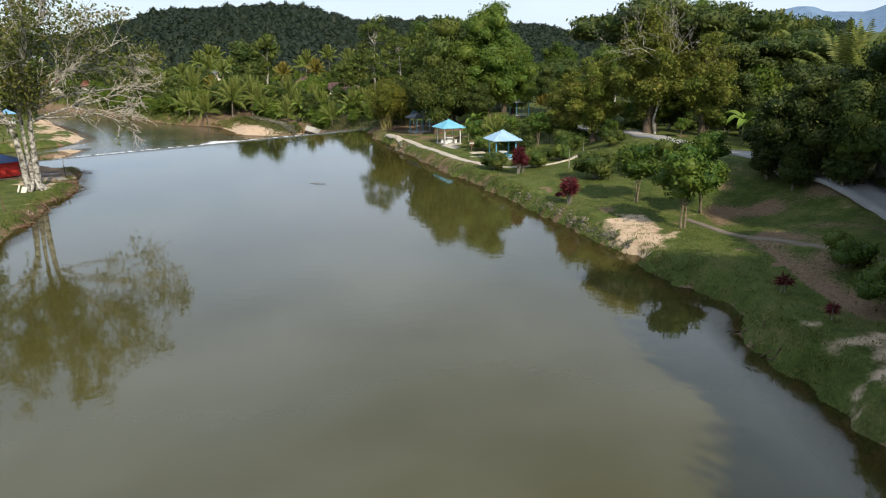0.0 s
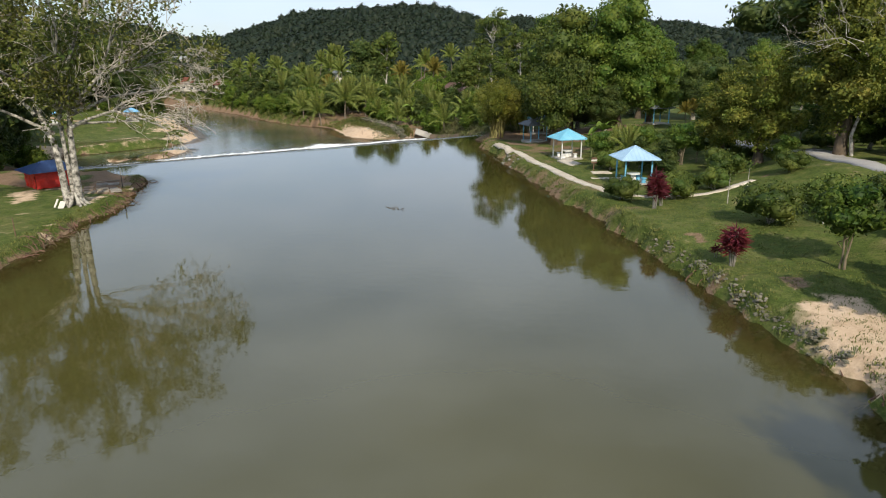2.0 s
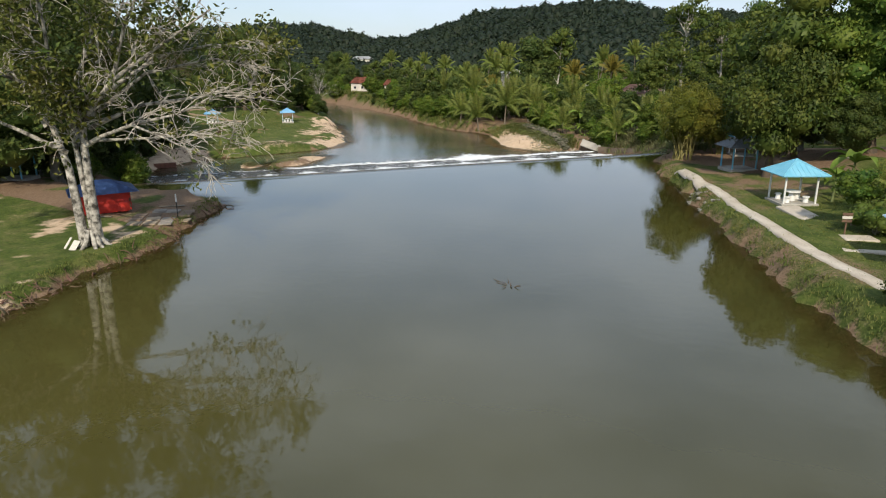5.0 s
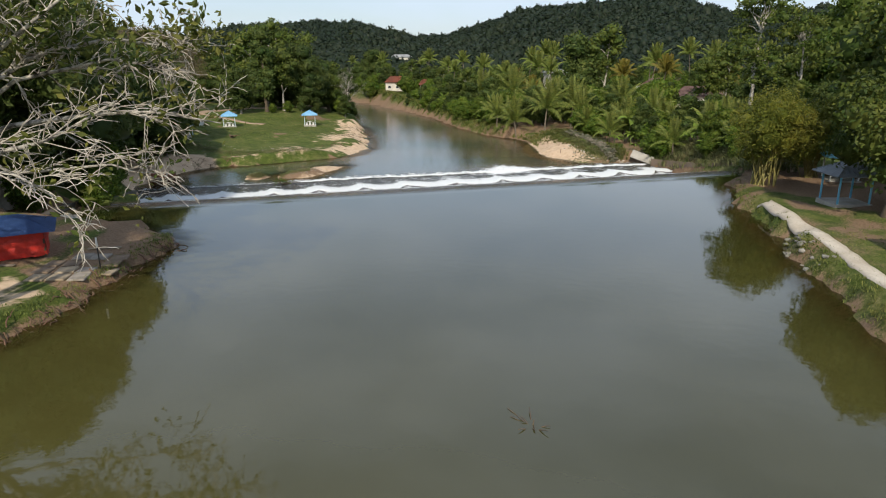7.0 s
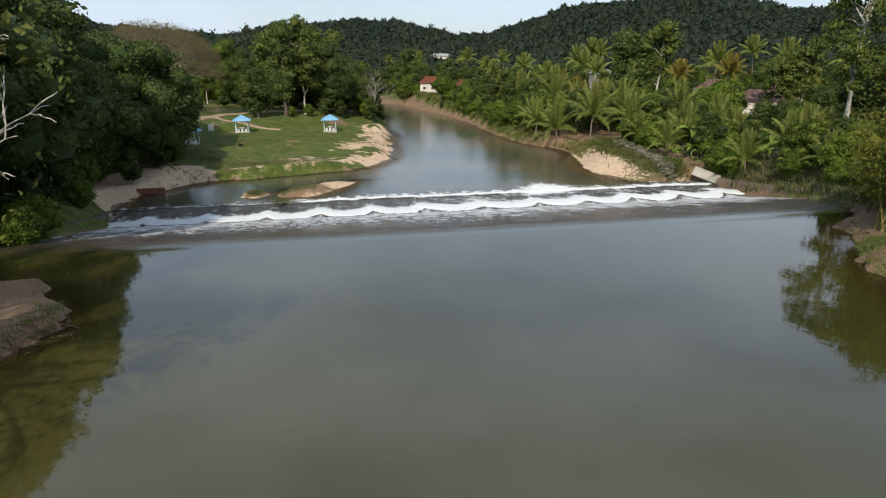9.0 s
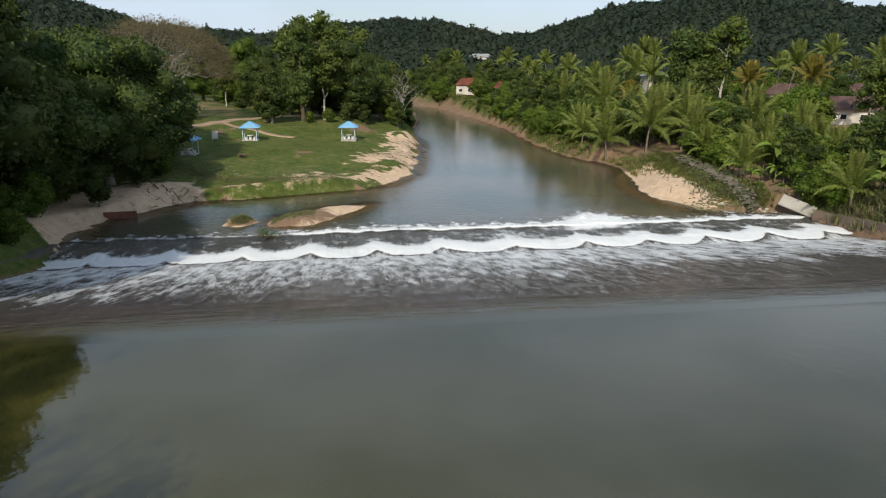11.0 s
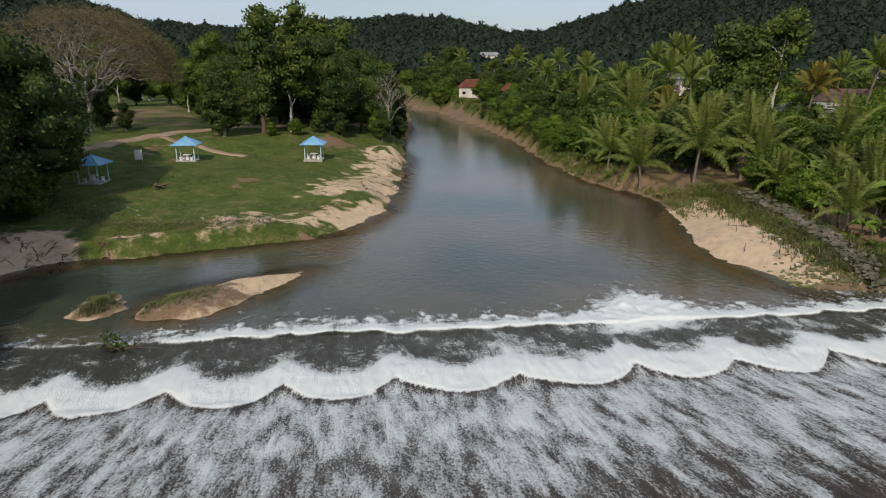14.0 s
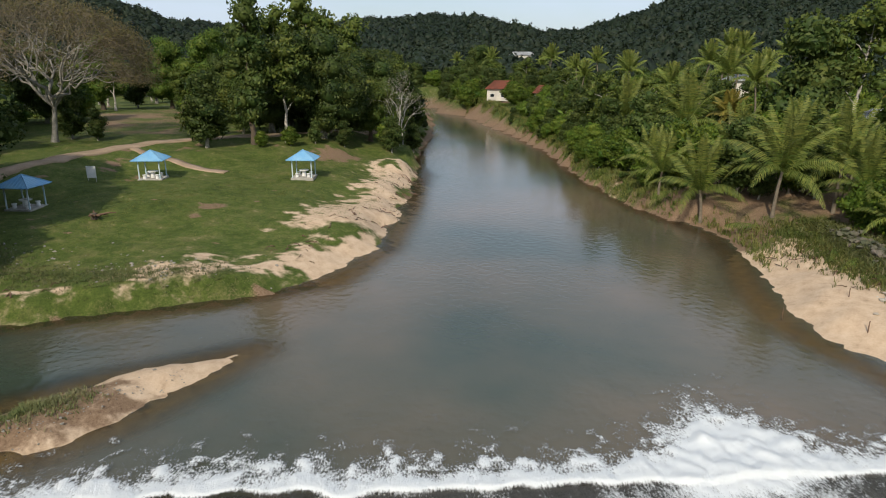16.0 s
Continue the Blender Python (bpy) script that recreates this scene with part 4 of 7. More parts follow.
tall_tree = tree("tall_tree", "very tall thin tree with pale twin trunks and open crown", LEAF_OLIVE, BARK_PALE,
                 ball_clumps(r, 30, 4.6, 4.6, 8.0, 16.0, 0.9, 1.7, -0.15), 24, 0.34, r, leaf=0.42, dens=8, lie=0.35, core=0.5, trunks=2, spread=0.9, fork=0.4, group="tall trees")
place(tall_tree, -18.6, 144.0, ground_at(-18.6, 144.0), 0.92)
r = rnd(20)
shrub = tree("shrub", "low rounded green shrub on the grass", LEAF_OLIVE, BARK_GREY, ball_clumps(r, 12, 1.7, 1.7, 1.2, 1.2, 0.5, 0.9, 0.1) + [(0, 0, 1.1, 1.0)], 2.0, 0.06, r,
             leaf=0.15, dens=40, lie=0.35, category="shrub", group="shrubs", trunks=3, spread=0.4, fork=0.2)
place(shrub, 12.8, 58.4, ground_at(12.8, 58.4), 1.15)
r = rnd(21)
small_tree = tree("small_tree", "young tree with glossy green leaves on the grassy bank", LEAF_DEEP, BARK_TWIG,
                  ball_clumps(r, 16, 1.9, 1.9, 1.5, 2.9, 0.5, 0.9, 0.15) + [(0, 0, 2.8, 1.1)], 4.0, 0.07, r, leaf=0.24, dens=26, lie=0.4, group="young bank trees", trunks=2, spread=0.15)
place(small_tree, 14.5, 50.8, ground_at(14.5, 50.8), 1.0)


def thin_tree(label, height, radius, rng, bark, leafm):
    """A wide dome of bare forking limbs and twigs with thin foliage at their ends."""
    root = tagged(new("rain_tree"), label, "tree", "broadleaf trees")
    wood, twigs, tips = [], [], []
    fork = np.array((0.3, 0.2, 0.26 * height))
    wood.append(tube_np(bow((-0.2, 0, -0.4), fork, 0, 7, 0.05, rng), 0.42 * (1 - 0.35 * np.linspace(0, 1, 7)) * (1 + 0.6 * np.exp(-np.linspace(0, 9, 7))), 9))
    centre = np.array((0, 0, 0.5 * height))

    def dome(d, k):
        return centre + d * np.array((radius, radius, 0.5 * height)) * k

    def branch(a, d, k0, k1, r0, level):
        e = dome(d, k1 * rng.uniform(0.92, 1.08))
        p = bow(a, e, 0.06 * np.linalg.norm(e - a), 8, 0.045 * np.linalg.norm(e - a), rng)
        (wood if level < 2 else twigs).append(tube_np(p, np.linspace(r0, r0 * 0.45, 8), (8, 6, 5, 4)[level]))
        if level == 3:
            tips.extend((p[-1], p[5], p[3]))
            return
        for m in range((6, 6, 6)[level]):
            q = d + rng.normal(0, (0.42, 0.25, 0.16)[level], 3); q[2] = max(q[2], -0.12); q /= np.linalg.norm(q)
            branch(p[rng.randint(3, 8)], q, k1, (0.8, 0.95, 1.06)[level], r0 * 0.42, level + 1)

    for k in range(10):
        a = k * 2.4 + rng.uniform(-0.3, 0.3); up = (0.1 + 0.09 * k) * rng.uniform(0.85, 1.1)
        d = np.array((math.cos(a) * math.sqrt(max(0.05, 1 - up * up)), math.sin(a) * math.sqrt(max(0.05, 1 - up * up)), up))
        branch(fork, d, 0, 0.5, 0.21, 0)
    child("trunk", mesh_np("trunk", *merge_np(wood), bark, True), root)
    child("branchwork", mesh_np("branchwork", *merge_np(twigs), BARK_TWIG, True), root)
    pos = np.repeat(np.array(tips), 2, axis=0) + rng.normal(0, 0.30, (2 * len(tips), 3))
    child("crown", mesh_np("crown", *leaves_np(pos, np.tile((0, 0, 1.0), (len(pos), 1)), 0.30, rng, 0.4, 0.5), leafm), root)
    return root


brown_tree = place(thin_tree("large spreading tree with thinning brownish foliage", 17.5, 12.5, rnd(22), BARK_GREY, LEAF_DRY), -138.2, 132.4, ground_at(-138.2, 132.4), 1.0, 40)
r = rnd(23)
column_tree = tree("columnar_tree", "tall narrow dark tree wrapped in creepers", LEAF_DARK, BARK_BROWN,
                   ball_clumps(r, 22, 3.0, 3.0, 9.5, 11.0, 1.2, 1.9, 0.1) + [(0, 0, z, 2.0) for z in (4, 8, 12, 16)], 20, 0.35, r, leaf=0.5, dens=8, group="broadleaf trees")
place(column_tree, -121.8, 152.2, ground_at(-121.8, 152.2), 0.98, sz=1.06)

PI = [  # pattern, x, y, size, turn
    (mango_tree, 9.0, 112.5, 0.72, 130), (round_tree, -1.8, 109.5, 1.62, 130), (dark_tree, 19, 122, 0.6, 200), (dark_tree, -1, 119, 0.62, 80), (dark_tree, 3.0, 103.5, 0.42, 90), (round_tree, -6.5, 122, 0.72, 40),
    (umbrella_tree, 44, 92, 0.9, 160), (umbrella_tree, 33, 99, 0.8, 250), (olive_tree, 16.0, 78.0, 0.72, 100), (olive_tree, 26.5, 73.0, 0.8, 190), (olive_tree, 13.4, 80.5, 0.62, 10),
    (dark_tree, 25.0, 47.6, 0.55, 60), (dark_tree, 28.2, 44.6, 0.6, 150), (dark_tree, 29.8, 53.0, 0.5, 220), (dark_tree, 27.4, 35.6, 0.72, 10), (dark_tree, 34, 40, 0.75, 110), (dark_tree, 24.8, 28.6, 0.62, 35), (dark_tree, 22.4, 25.0, 0.6, 310), (dark_tree, 37, 50, 0.55, 300), (mid_tree_b, 23.4, 49.8, 0.36, 20), (mid_tree_b, 25.6, 44.0, 0.42, 120), (mid_tree_b, 24.2, 52.8, 0.42, 220), (mid_tree_b, 23.8, 46.6, 0.34, 160), (mid_tree_b, 27.6, 41.4, 0.45, 260), (mid_tree_b, 26.4, 49.6, 0.45, 90), (mid_tree_b, 30.5, 46.5, 0.5, 70), (mid_tree_b, 27.6, 53.4, 0.42, 310), (mid_tree_b, 32.5, 42.5, 0.5, 10),
    (mid_tree_b, -63.0, 175.0, 0.5, 0), (mid_tree_b, -58.5, 177.0, 0.55, 70), (mid_tree_b, -69.5, 177.0, 0.5, 140), (mid_tree_b, -53.0, 173.5, 0.45, 210), (mid_tree_b, -66.0, 181.0, 0.6, 280), (round_tree, 26.6, 43.8, 0.5, 220), (round_tree, 27.0, 51.5, 0.52, 20), (dark_tree, 33, 31, 0.7, 99),
    (dark_tree, -102.5, 111.5, 1.12, 70), (dark_tree, -91.0, 95.0, 1.2, 140), (dark_tree, -83.0, 86.0, 1.5, 210), (dark_tree, -76.0, 79.0, 1.48, 280), (dark_tree, -68.0, 76.2, 1.42, 20), (dark_tree, -62.6, 71.0, 1.36, 250),
    (dark_tree, -104, 98, 1.0, 95), (dark_tree, -92, 82, 1.08, 165), (dark_tree, -82, 72, 1.08, 235), (dark_tree, -72, 63, 1.0, 305), (dark_tree, -98, 90, 1.1, 15), (dark_tree, -112, 109, 1.18, 35), (dark_tree, -113.8, 116.4, 1.0, 300), (dark_tree, -108.5, 112.0, 1.0, 100),
    (dark_tree, -61.5, 64.0, 1.30, 55), (dark_tree, -66, 56, 1.2, 125), (dark_tree, -118, 100, 1.05, 195),
    (dark_tree, -156, 128, 0.8, 10), (dark_tree, -157, 172, 0.75, 90), (dark_tree, -158, 168, 0.85, 130), (dark_tree, -156, 182, 0.9, 170), (dark_tree, -150, 190, 0.85, 210),
    (dark_tree, -164, 130, 0.9, 250), (dark_tree, -146, 199, 0.8, 290), (round_tree, -121.5, 172.5, 0.95, 20), (dark_tree, -122.5, 164.0, 1.08, 20), (dark_tree, -134, 166, 0.95, 80), (dark_tree, -135, 177, 0.95, 150), (mid_tree_c, -121.4, 157.2, 1.3, 200), (mid_tree_b, -132, 150, 0.6, 10), (mid_tree_b, -131.5, 156, 0.72, 60), (mid_tree_b, -131, 162, 0.75, 110), (mid_tree_b, -131.5, 168, 0.7, 160), (mid_tree_b, -130.5, 175, 0.7, 210), (dark_tree, -130, 160, 0.85, 250), (mid_tree, -118.8, 156.0, 0.36, 20), (mid_tree_b, -118.6, 160.0, 0.34, 20), (mid_tree, -119.6, 152.0, 0.3, 80), (mid_tree_b, -117.8, 164.5, 0.4, 120), (mid_tree_b, -114.3, 170.6, 0.55, 50), (mid_tree, -117.0, 172.5, 0.6, 50), (round_tree, -134.0, 121.0, 0.85, 20), (mid_tree_b, -140.5, 135.0, 0.62, 70), (mid_tree_b, -136.5, 137.0, 0.45, 170), (round_tree, -146, 163, 0.9, 60), (round_tree, -153, 176, 0.9, 120), (round_tree, -144, 186, 0.85, 220), (round_tree, -148, 126, 0.8, 300),
    (mid_tree_b, -123.6, 146.2, 1.02, 40), (mid_tree_b, -134.5, 159.0, 0.9, 40), (mid_tree_c, -142.8, 176, 1.9, 0), (mid_tree_c, -139, 181, 1.7, 120), (mid_tree_c, -147, 180, 1.78, 240), (mid_tree_b, -142, 168, 1.05, 200),
    (mid_tree_c, -152, 174, 1.8, 70), (mid_tree_b, -128, 184.0, 0.75, 10), (mid_tree, -121.5, 176.5, 0.5, 60), (mid_tree_b, -133, 190, 1.2, 110), (mid_tree_c, -140, 194, 1.2, 160), (dark_tree, -140, 190, 0.95, 10),
    (dark_tree, -166, 139, 0.9, 20), (dark_tree, -150, 122, 0.9, 70), (dark_tree, -140, 116, 0.85, 200), (dark_tree, -130, 112, 0.85, 150),
    (mango_tree, -165, 168, 0.95, 40), (mango_tree, -165, 186, 0.95, 140), (dark_tree, -160, 196, 1.0, 33), (mango_tree, -193, 172, 0.9, 250), (mango_tree, -196, 158, 0.9, 50),
    (mid_tree_c, -66.0, 221, 1.85, 30), (mid_tree_b, -71.0, 214, 1.95, 130), (mid_tree_c, -30, 190, 1.3, 60), (tall_tree, -13.5, 147.0, 0.8, 150),
    (small_tree, 15.6, 43.4, 1.22, 70), (small_tree, 17.8, 47.0, 0.9, 160), (small_tree, 20.0, 51.5, 0.85, 20), (small_tree, 10.0, 80.0, 0.9, 10), (small_tree, 6.4, 83.5, 0.75, 140),
    (mid_tree_b, 6.2, 79.8, 0.3, 40), (mid_tree_b, 8.2, 76.2, 0.34, 140), (mid_tree_b, 4.6, 83.2, 0.26, 240), (small_tree, 2.6, 81.0, 0.8, 30), (shrub, 4.3, 66.2, 0.8, 0), (shrub, 8.0, 66.5, 0.9, 50), (shrub, 9.2, 69.5, 0.7, 90), (shrub, 16.6, 60.5, 1.2, 200), (shrub, 18.5, 55.5, 1.2, 130), (shrub, 7.5, 78.5, 1.0, 40),
    (shrub, 9.5, 85.5, 1.1, 310), (shrub, 3.6, 79.5, 0.9, 10), (shrub, 6.5, 90.5, 1.2, 170), (shrub, 12.5, 74.0, 1.1, 80), (shrub, 19.5, 28.5, 0.9, 20), (shrub, 20.5, 24.5, 1.0, 120), (shrub, 20, 33, 0.8, 70),
    (dark_tree, 21.8, 12.0, 0.98, 40), (dark_tree, 20.5, 3.0, 0.95, 140), (dark_tree, 21.4, 18.5, 1.05, 100), (dark_tree, 29.5, 26.5, 0.7, 240), (dark_tree, 32, 16, 0.9, 10), (dark_tree, 22, 2, 0.85, 80),
    (dark_tree, 2, 132, 0.72, 300), (dark_tree, -9, 142, 0.62, 30), (dark_tree, 18, 137, 0.7, 70), (dark_tree, 8, 150, 1.0, 10), (mango_tree, 40, 120, 1.0, 10), (dark_tree, 52, 108, 1.0, 80),
    (mango_tree, 60, 85, 1.0, 20), (dark_tree, 55, 62, 0.9, 110), (dark_tree, 66, 70, 1.0, 200), (mango_tree, 50, 130, 1.0, 200), (mango_tree, 75, 110, 1.0, 310),
]
for pattern, x, y, s, turn in PI:
    plant_copy(pattern, x, y, s, turn)


def frond_mesh(name, length, droop, pairs, leaflet, mat, rng):
    """One arching palm frond along x, with drooping leaflets."""
    t = np.linspace(0, 1, pairs)
    px = length * (t - 0.18 * droop * t ** 3)
    pz = length * (0.30 * t - 0.62 * droop * t ** 2.2)
    spine = np.stack([px, np.zeros(pairs), pz], -1)
    parts = [tube_np(spine, 0.035 * (1 - 0.85 * t), 4)]
    tan = np.gradient(spine, axis=0); tan /= np.linalg.norm(tan, axis=1)[:, None]
    vs, fs = [], []
    for side in (-1, 1):
        for k in range(2, pairs):
            L = leaflet * math.sin(math.pi * (0.12 + 0.86 * t[k])) ** 0.6 * rng.uniform(0.85, 1.1)
            d = tan[k] * 0.55 + np.array((0, side, -0.45 - 0.5 * rng.uniform()))
            d /= np.linalg.norm(d)
            w = tan[k] * 0.068 * leaflet / 0.9
            a, m_, e = spine[k], spine[k] + d * L * 0.55, spine[k] + d * L + np.array((0, 0, -0.22 * L))
            o = len(vs)
            vs += [a - w * 0.5, a + w * 0.5, m_ + w, m_ - w, e]
            fs += [(o, o + 1, o + 2, o + 3), (o + 3, o + 2, o + 4, o + 4)]
    parts.append((np.array(vs), np.array(fs)))
    v, f = merge_np(parts)
    me = bpy.data.meshes.new(name)
    me.from_pydata([tuple(p) for p in v], [], [tuple(dict.fromkeys(int(i) for i in q)) for q in f])
    me.materials.append(mat)
    return me


def palm(label, height, length, count, lean, mat, rng, trunk_r=0.16, group="coconut palms", leaflet=0.95):
    root = tagged(new("coconut_palm"), label, "palm", group)
    line = np.array([(lean * k * k, 0, height * k) for k in np.linspace(-0.04, 1, 9)])
    child("trunk", mesh_np("trunk", *tube_np(line, trunk_r * (1.5 - 0.7 * np.linspace(0, 1, 9) ** 0.4), 8), BARK_PALM, True), root)
    meshes = [frond_mesh("frond", length, d, 34, leaflet, mat, rng) for d in (0.35, 0.62, 1.05)]
    for k in range(count):
        f = child("frond", meshes[min(2, int(3 * k / count))], root)
        up = 84 - 88 * (k / count) ** 1.15
        f.location = line[-1]
        f.rotation_euler = (rng.uniform(-0.3, 0.3), -radians(up), radians(k * 137.5 + rng.uniform(-12, 12)))
    return root


r = rnd(31)
palm_a = place(palm("young coconut palm with arching yellow-green fronds on the bank", 4.3, 6.6, 19, 0.3, LEAF_PALM, r), -60.0, 170.0, ground_at(-60.0, 170.0))
palm_b = place(palm("coconut palm with a short trunk and arching fronds", 3.2, 6.0, 17, -0.4, LEAF_PALM, r), -66.8, 170.4, ground_at(-66.8, 170.4))
palm_c = place(palm("tall coconut palm standing above the woodland", 11.0, 4.8, 18, 1.2, LEAF_PALM, r, 0.17), -49.8, 207.0, ground_at(-49.8, 207.0))
palm_d = place(palm("coconut palm with yellowing fronds", 8.5, 4.2, 20, 0.8, LEAF_YELLOW, r, 0.16), -45.0, 199.0, ground_at(-45.0, 199.0))
for pattern, x, y, s, turn in [(palm_a, -56.0, 174.0, 1.0, 80), (palm_b, -73.0, 173.5, 0.8, 150), (palm_a, -66.0, 177.0, 0.9, 200), (palm_b, -61.0, 177.5, 1.1, 300), (palm_a, -53.5, 171.5, 0.8, 20),
                               (palm_b, -76.0, 178.0, 0.8, 20), (palm_a, -47.0, 178.0, 0.95, 130), (palm_b, -40.0, 176.0, 0.9, 77),
                               (palm_c, -83.0, 216.0, 1.0, 120), (palm_c, -76, 210, 0.9, 240), (palm_c, -98, 250, 1.1, 20), (palm_c, -36, 205, 1.0, 60), (palm_c, -88, 206, 0.85, 300), (palm_c, -70, 222, 1.0, 200),
                               (palm_d, -72, 190, 0.8, 160), (palm_d, -30, 196, 0.9, 220), (palm_d, -92, 218, 0.9, 50), (palm_c, -110, 232, 0.95, 100), (palm_c, -26, 212, 1.0, 310), (palm_d, -57, 206, 1.0, 10),
                               (palm_c, -125, 238, 0.8, 10), (palm_b, -103, 212, 1.2, 10), (palm_a, -96, 207, 1.1, 100), (palm_a, -80, 196, 1.2, 190),
                               (palm_c, 46, 104, 1.0, 20), (palm_c, 50, 100, 0.9, 150), (palm_c, 43, 96, 0.8, 260), (palm_d, 12.5, 97.0, 0.32, 60), (palm_d, 12.0, 96.0, 0.30, 200), (palm_a, 36, 64, 1.1, 30), (palm_b, 37.5, 67, 1.25, 130),
                               (palm_b, 4.0, 85.2, 0.42, 130), (palm_b, 5.2, 80.8, 0.45, 30), (palm_a, 30.0, 62.0, 0.55, 30)]:
    plant_copy(pattern, x, y, s, turn)


def banana_leaf(length, width, mat, rng):
    t = np.linspace(0, 1, 9)
    x = length * (t - 0.2 * t ** 3); z = length * (0.45 * t - 0.75 * t ** 2.4)
    w = width * np.sin(np.pi * np.clip(0.06 + 0.94 * t, 0, 1)) ** 0.5 * 0.5
    v = []
    for k in range(9):
        v += [(x[k], -w[k], z[k] + 0.12 * w[k]), (x[k], 0, z[k] - 0.05), (x[k], w[k], z[k] + 0.12 * w[k])]
    f = [(3 * k + j, 3 * k + j + 1, 3 * k + j + 4, 3 * k + j + 3) for k in range(8) for j in (0, 1)]
    return mesh_np("leaf", np.array(v), np.array(f), mat, False)


def banana(label, height, mat, rng, count=8):
    root = tagged(new("banana_plant"), label, "banana plant", "banana plants")
    line = np.array([(0.1 * k, 0.05 * k, height * k) for k in np.linspace(-0.05, 1, 6)])
    child("stem", mesh_np("stem", *tube_np(line, 0.13 * (1 - 0.5 * np.linspace(0, 1, 6)), 7), material("banana_stem", (0.16, 0.19, 0.07), 0.6), True), root)
    me = banana_leaf(2.3, 0.62, mat, rng)
    for k in range(count):
        f = child("leaf", me, root)
        f.location = line[-1]
        f.rotation_euler = (rng.uniform(-0.5, 0.5), -radians(rng.uniform(0, 55)), radians(k * 137.5))
    return root


banana_plant = place(banana("banana plant with broad arching green leaves", 2.2, LEAF_BANANA, rnd(41)), 1.6, 89.6, ground_at(1.6, 89.6), 0.85)
r = rnd(42)
for x, y in [(2.6, 91.0), (-42, 172), (-37, 168), (-34, 163), (-29, 166), (-25, 160), (-32, 172), (-24, 168), (-19, 156), (-46, 171), (-49, 174), (-20, 164), (-28, 156), (-38, 178), (-15, 150),
             (-16, 160), (-50, 182), (-43, 184), (-106, 209), (-118, 218), (-130, 226), (-100, 205), (28, 66), (31, 68), (-22, 174), (-30, 180), (-39, 158), (-12, 145), (-33, 158)]:
    plant_copy(banana_plant, x, y, r.uniform(0.95, 1.5), r.uniform(0, 360))


# woodland on the far bank, spaced out at random
def thicket(region, step, patterns, rng, lo, hi, keepout=()):
    x0, x1, y0, y1, test = region
    pts = []
    for _ in range(5000):
        x, y = rng.uniform(x0, x1), rng.uniform(y0, y1)
        if any((x - a) ** 2 + (y - b) ** 2 < step * step for a, b in pts) or not test(x, y) or any((x - a) ** 2 + (y - b) ** 2 < q * q for a, b, q in keepout):
            continue
        pts.append((x, y))
        kind, size, turn = patterns[rng.randint(len(patterns))], rng.uniform(lo, hi), rng.uniform(0, 360)
        if not inside(np.array([x]), np.array([y]), RIVER_POLY)[0]:
            plant_copy(kind, x, y, size, turn)
    return pts


def bank_side(x, y):
    """How far a place lies behind the right bank of the river."""
    best, side = 1e9, 0
    pts = RIVER_RIGHT
    for (x1, y1), (x2, y2) in zip(pts, pts[1:]):
        ex, ey = x2 - x1, y2 - y1
        t = min(1, max(0, ((x - x1) * ex + (y - y1) * ey) / (ex * ex + ey * ey)))
        d = math.hypot(x - x1 - t * ex, y - y1 - t * ey)
        if d < best:
            best, side = d, (ex * (y - y1) - ey * (x - x1))
    return best if side > 0 else -best


HOUSES = [(-160, 254, 7), (-62, 262, 12), (-40, 217, 12), (-39, 206, 7), (-37, 197, 6), (-62, 230, 7), (-62, 169.5, 5.5), (-57, 171, 4)]
front = thicket((-215, -30, 150, 300, lambda x, y: 3.5 < bank_side(x, y) < 15 and x < -62), 4.6, [mid_tree, mid_tree_b, mid_tree, shrub], rnd(51), 0.55, 0.85, HOUSES)
verge = thicket((-170, -66, 165, 250, lambda x, y: 1.6 < bank_side(x, y) < 4.5), 2.2, [shrub, mid_tree, shrub, banana_plant, mid_tree_b], rnd(63), 0.34, 0.6, [(-160, 247, 6), (-66.8, 170.4, 3), (-73, 173.5, 2)])
front2 = thicket((-64, -12, 140, 195, lambda x, y: reach(np.array([x]), np.array([y]), [(-54, 167), (-47, 160.5), (-41, 153), (-36, 147)], False)[0] > 4.5 and (bank_side(x, y) > 5 or weir_su(x, y)[1] < 30) and weir_su(x, y)[0] > S_RIGHT + 12.5 and y > 174 - max(0, x + 50) * 1.6), 3.2, [mid_tree, banana_plant, mid_tree_b, banana_plant, shrub, palm_b, mid_tree_b, banana_plant, mid_tree], rnd(54), 0.48, 0.84, HOUSES)
edge_line = [(-51.0, 172.0), (-44.5, 164.5), (-38.6, 157.0)] + [tuple(at_weir(S_RIGHT + a, u)[:2]) for a, u in ((13.6, 31), (13.8, 22), (11.0, 12), (7.4, 5), (3.6, -1))]
edge = thicket((-56, -8, 118, 174, lambda x, y: reach(np.array([x]), np.array([y]), edge_line, False)[0] < 3.2), 1.8, [shrub, banana_plant, mid_tree, banana_plant, palm_b, banana_plant], rnd(60), 0.34, 0.78)
back = thicket((-230, 10, 170, 320, lambda x, y: 15 <= bank_side(x, y) < 110 and y > 185), 8.4, [mid_tree, mid_tree_b, mid_tree_b, mid_tree_c, mid_tree, palm_c, mid_tree], rnd(52), 0.8, 1.12, HOUSES)
left = thicket((-260, -160, 120, 300, lambda x, y: reach(np.array([x]), np.array([y]), RIVER_LEFT, False)[0] > 4 and y < 300 and x < -158 and not inside(np.array([x]), np.array([y]), FIELD)[0]), 12.5, [mid_tree_b, mid_tree, mid_tree_c, dark_tree], rnd(53), 0.8, 1.15, HOUSES)
east = thicket((30, 130, 20, 220, lambda x, y: x > 33 + 0.1 * abs(y - 70)), 15.0, [mid_tree_b, mid_tree, dark_tree, mid_tree_c], rnd(55), 0.9, 1.2, [(38, 62, 8), (46, 78, 8)])
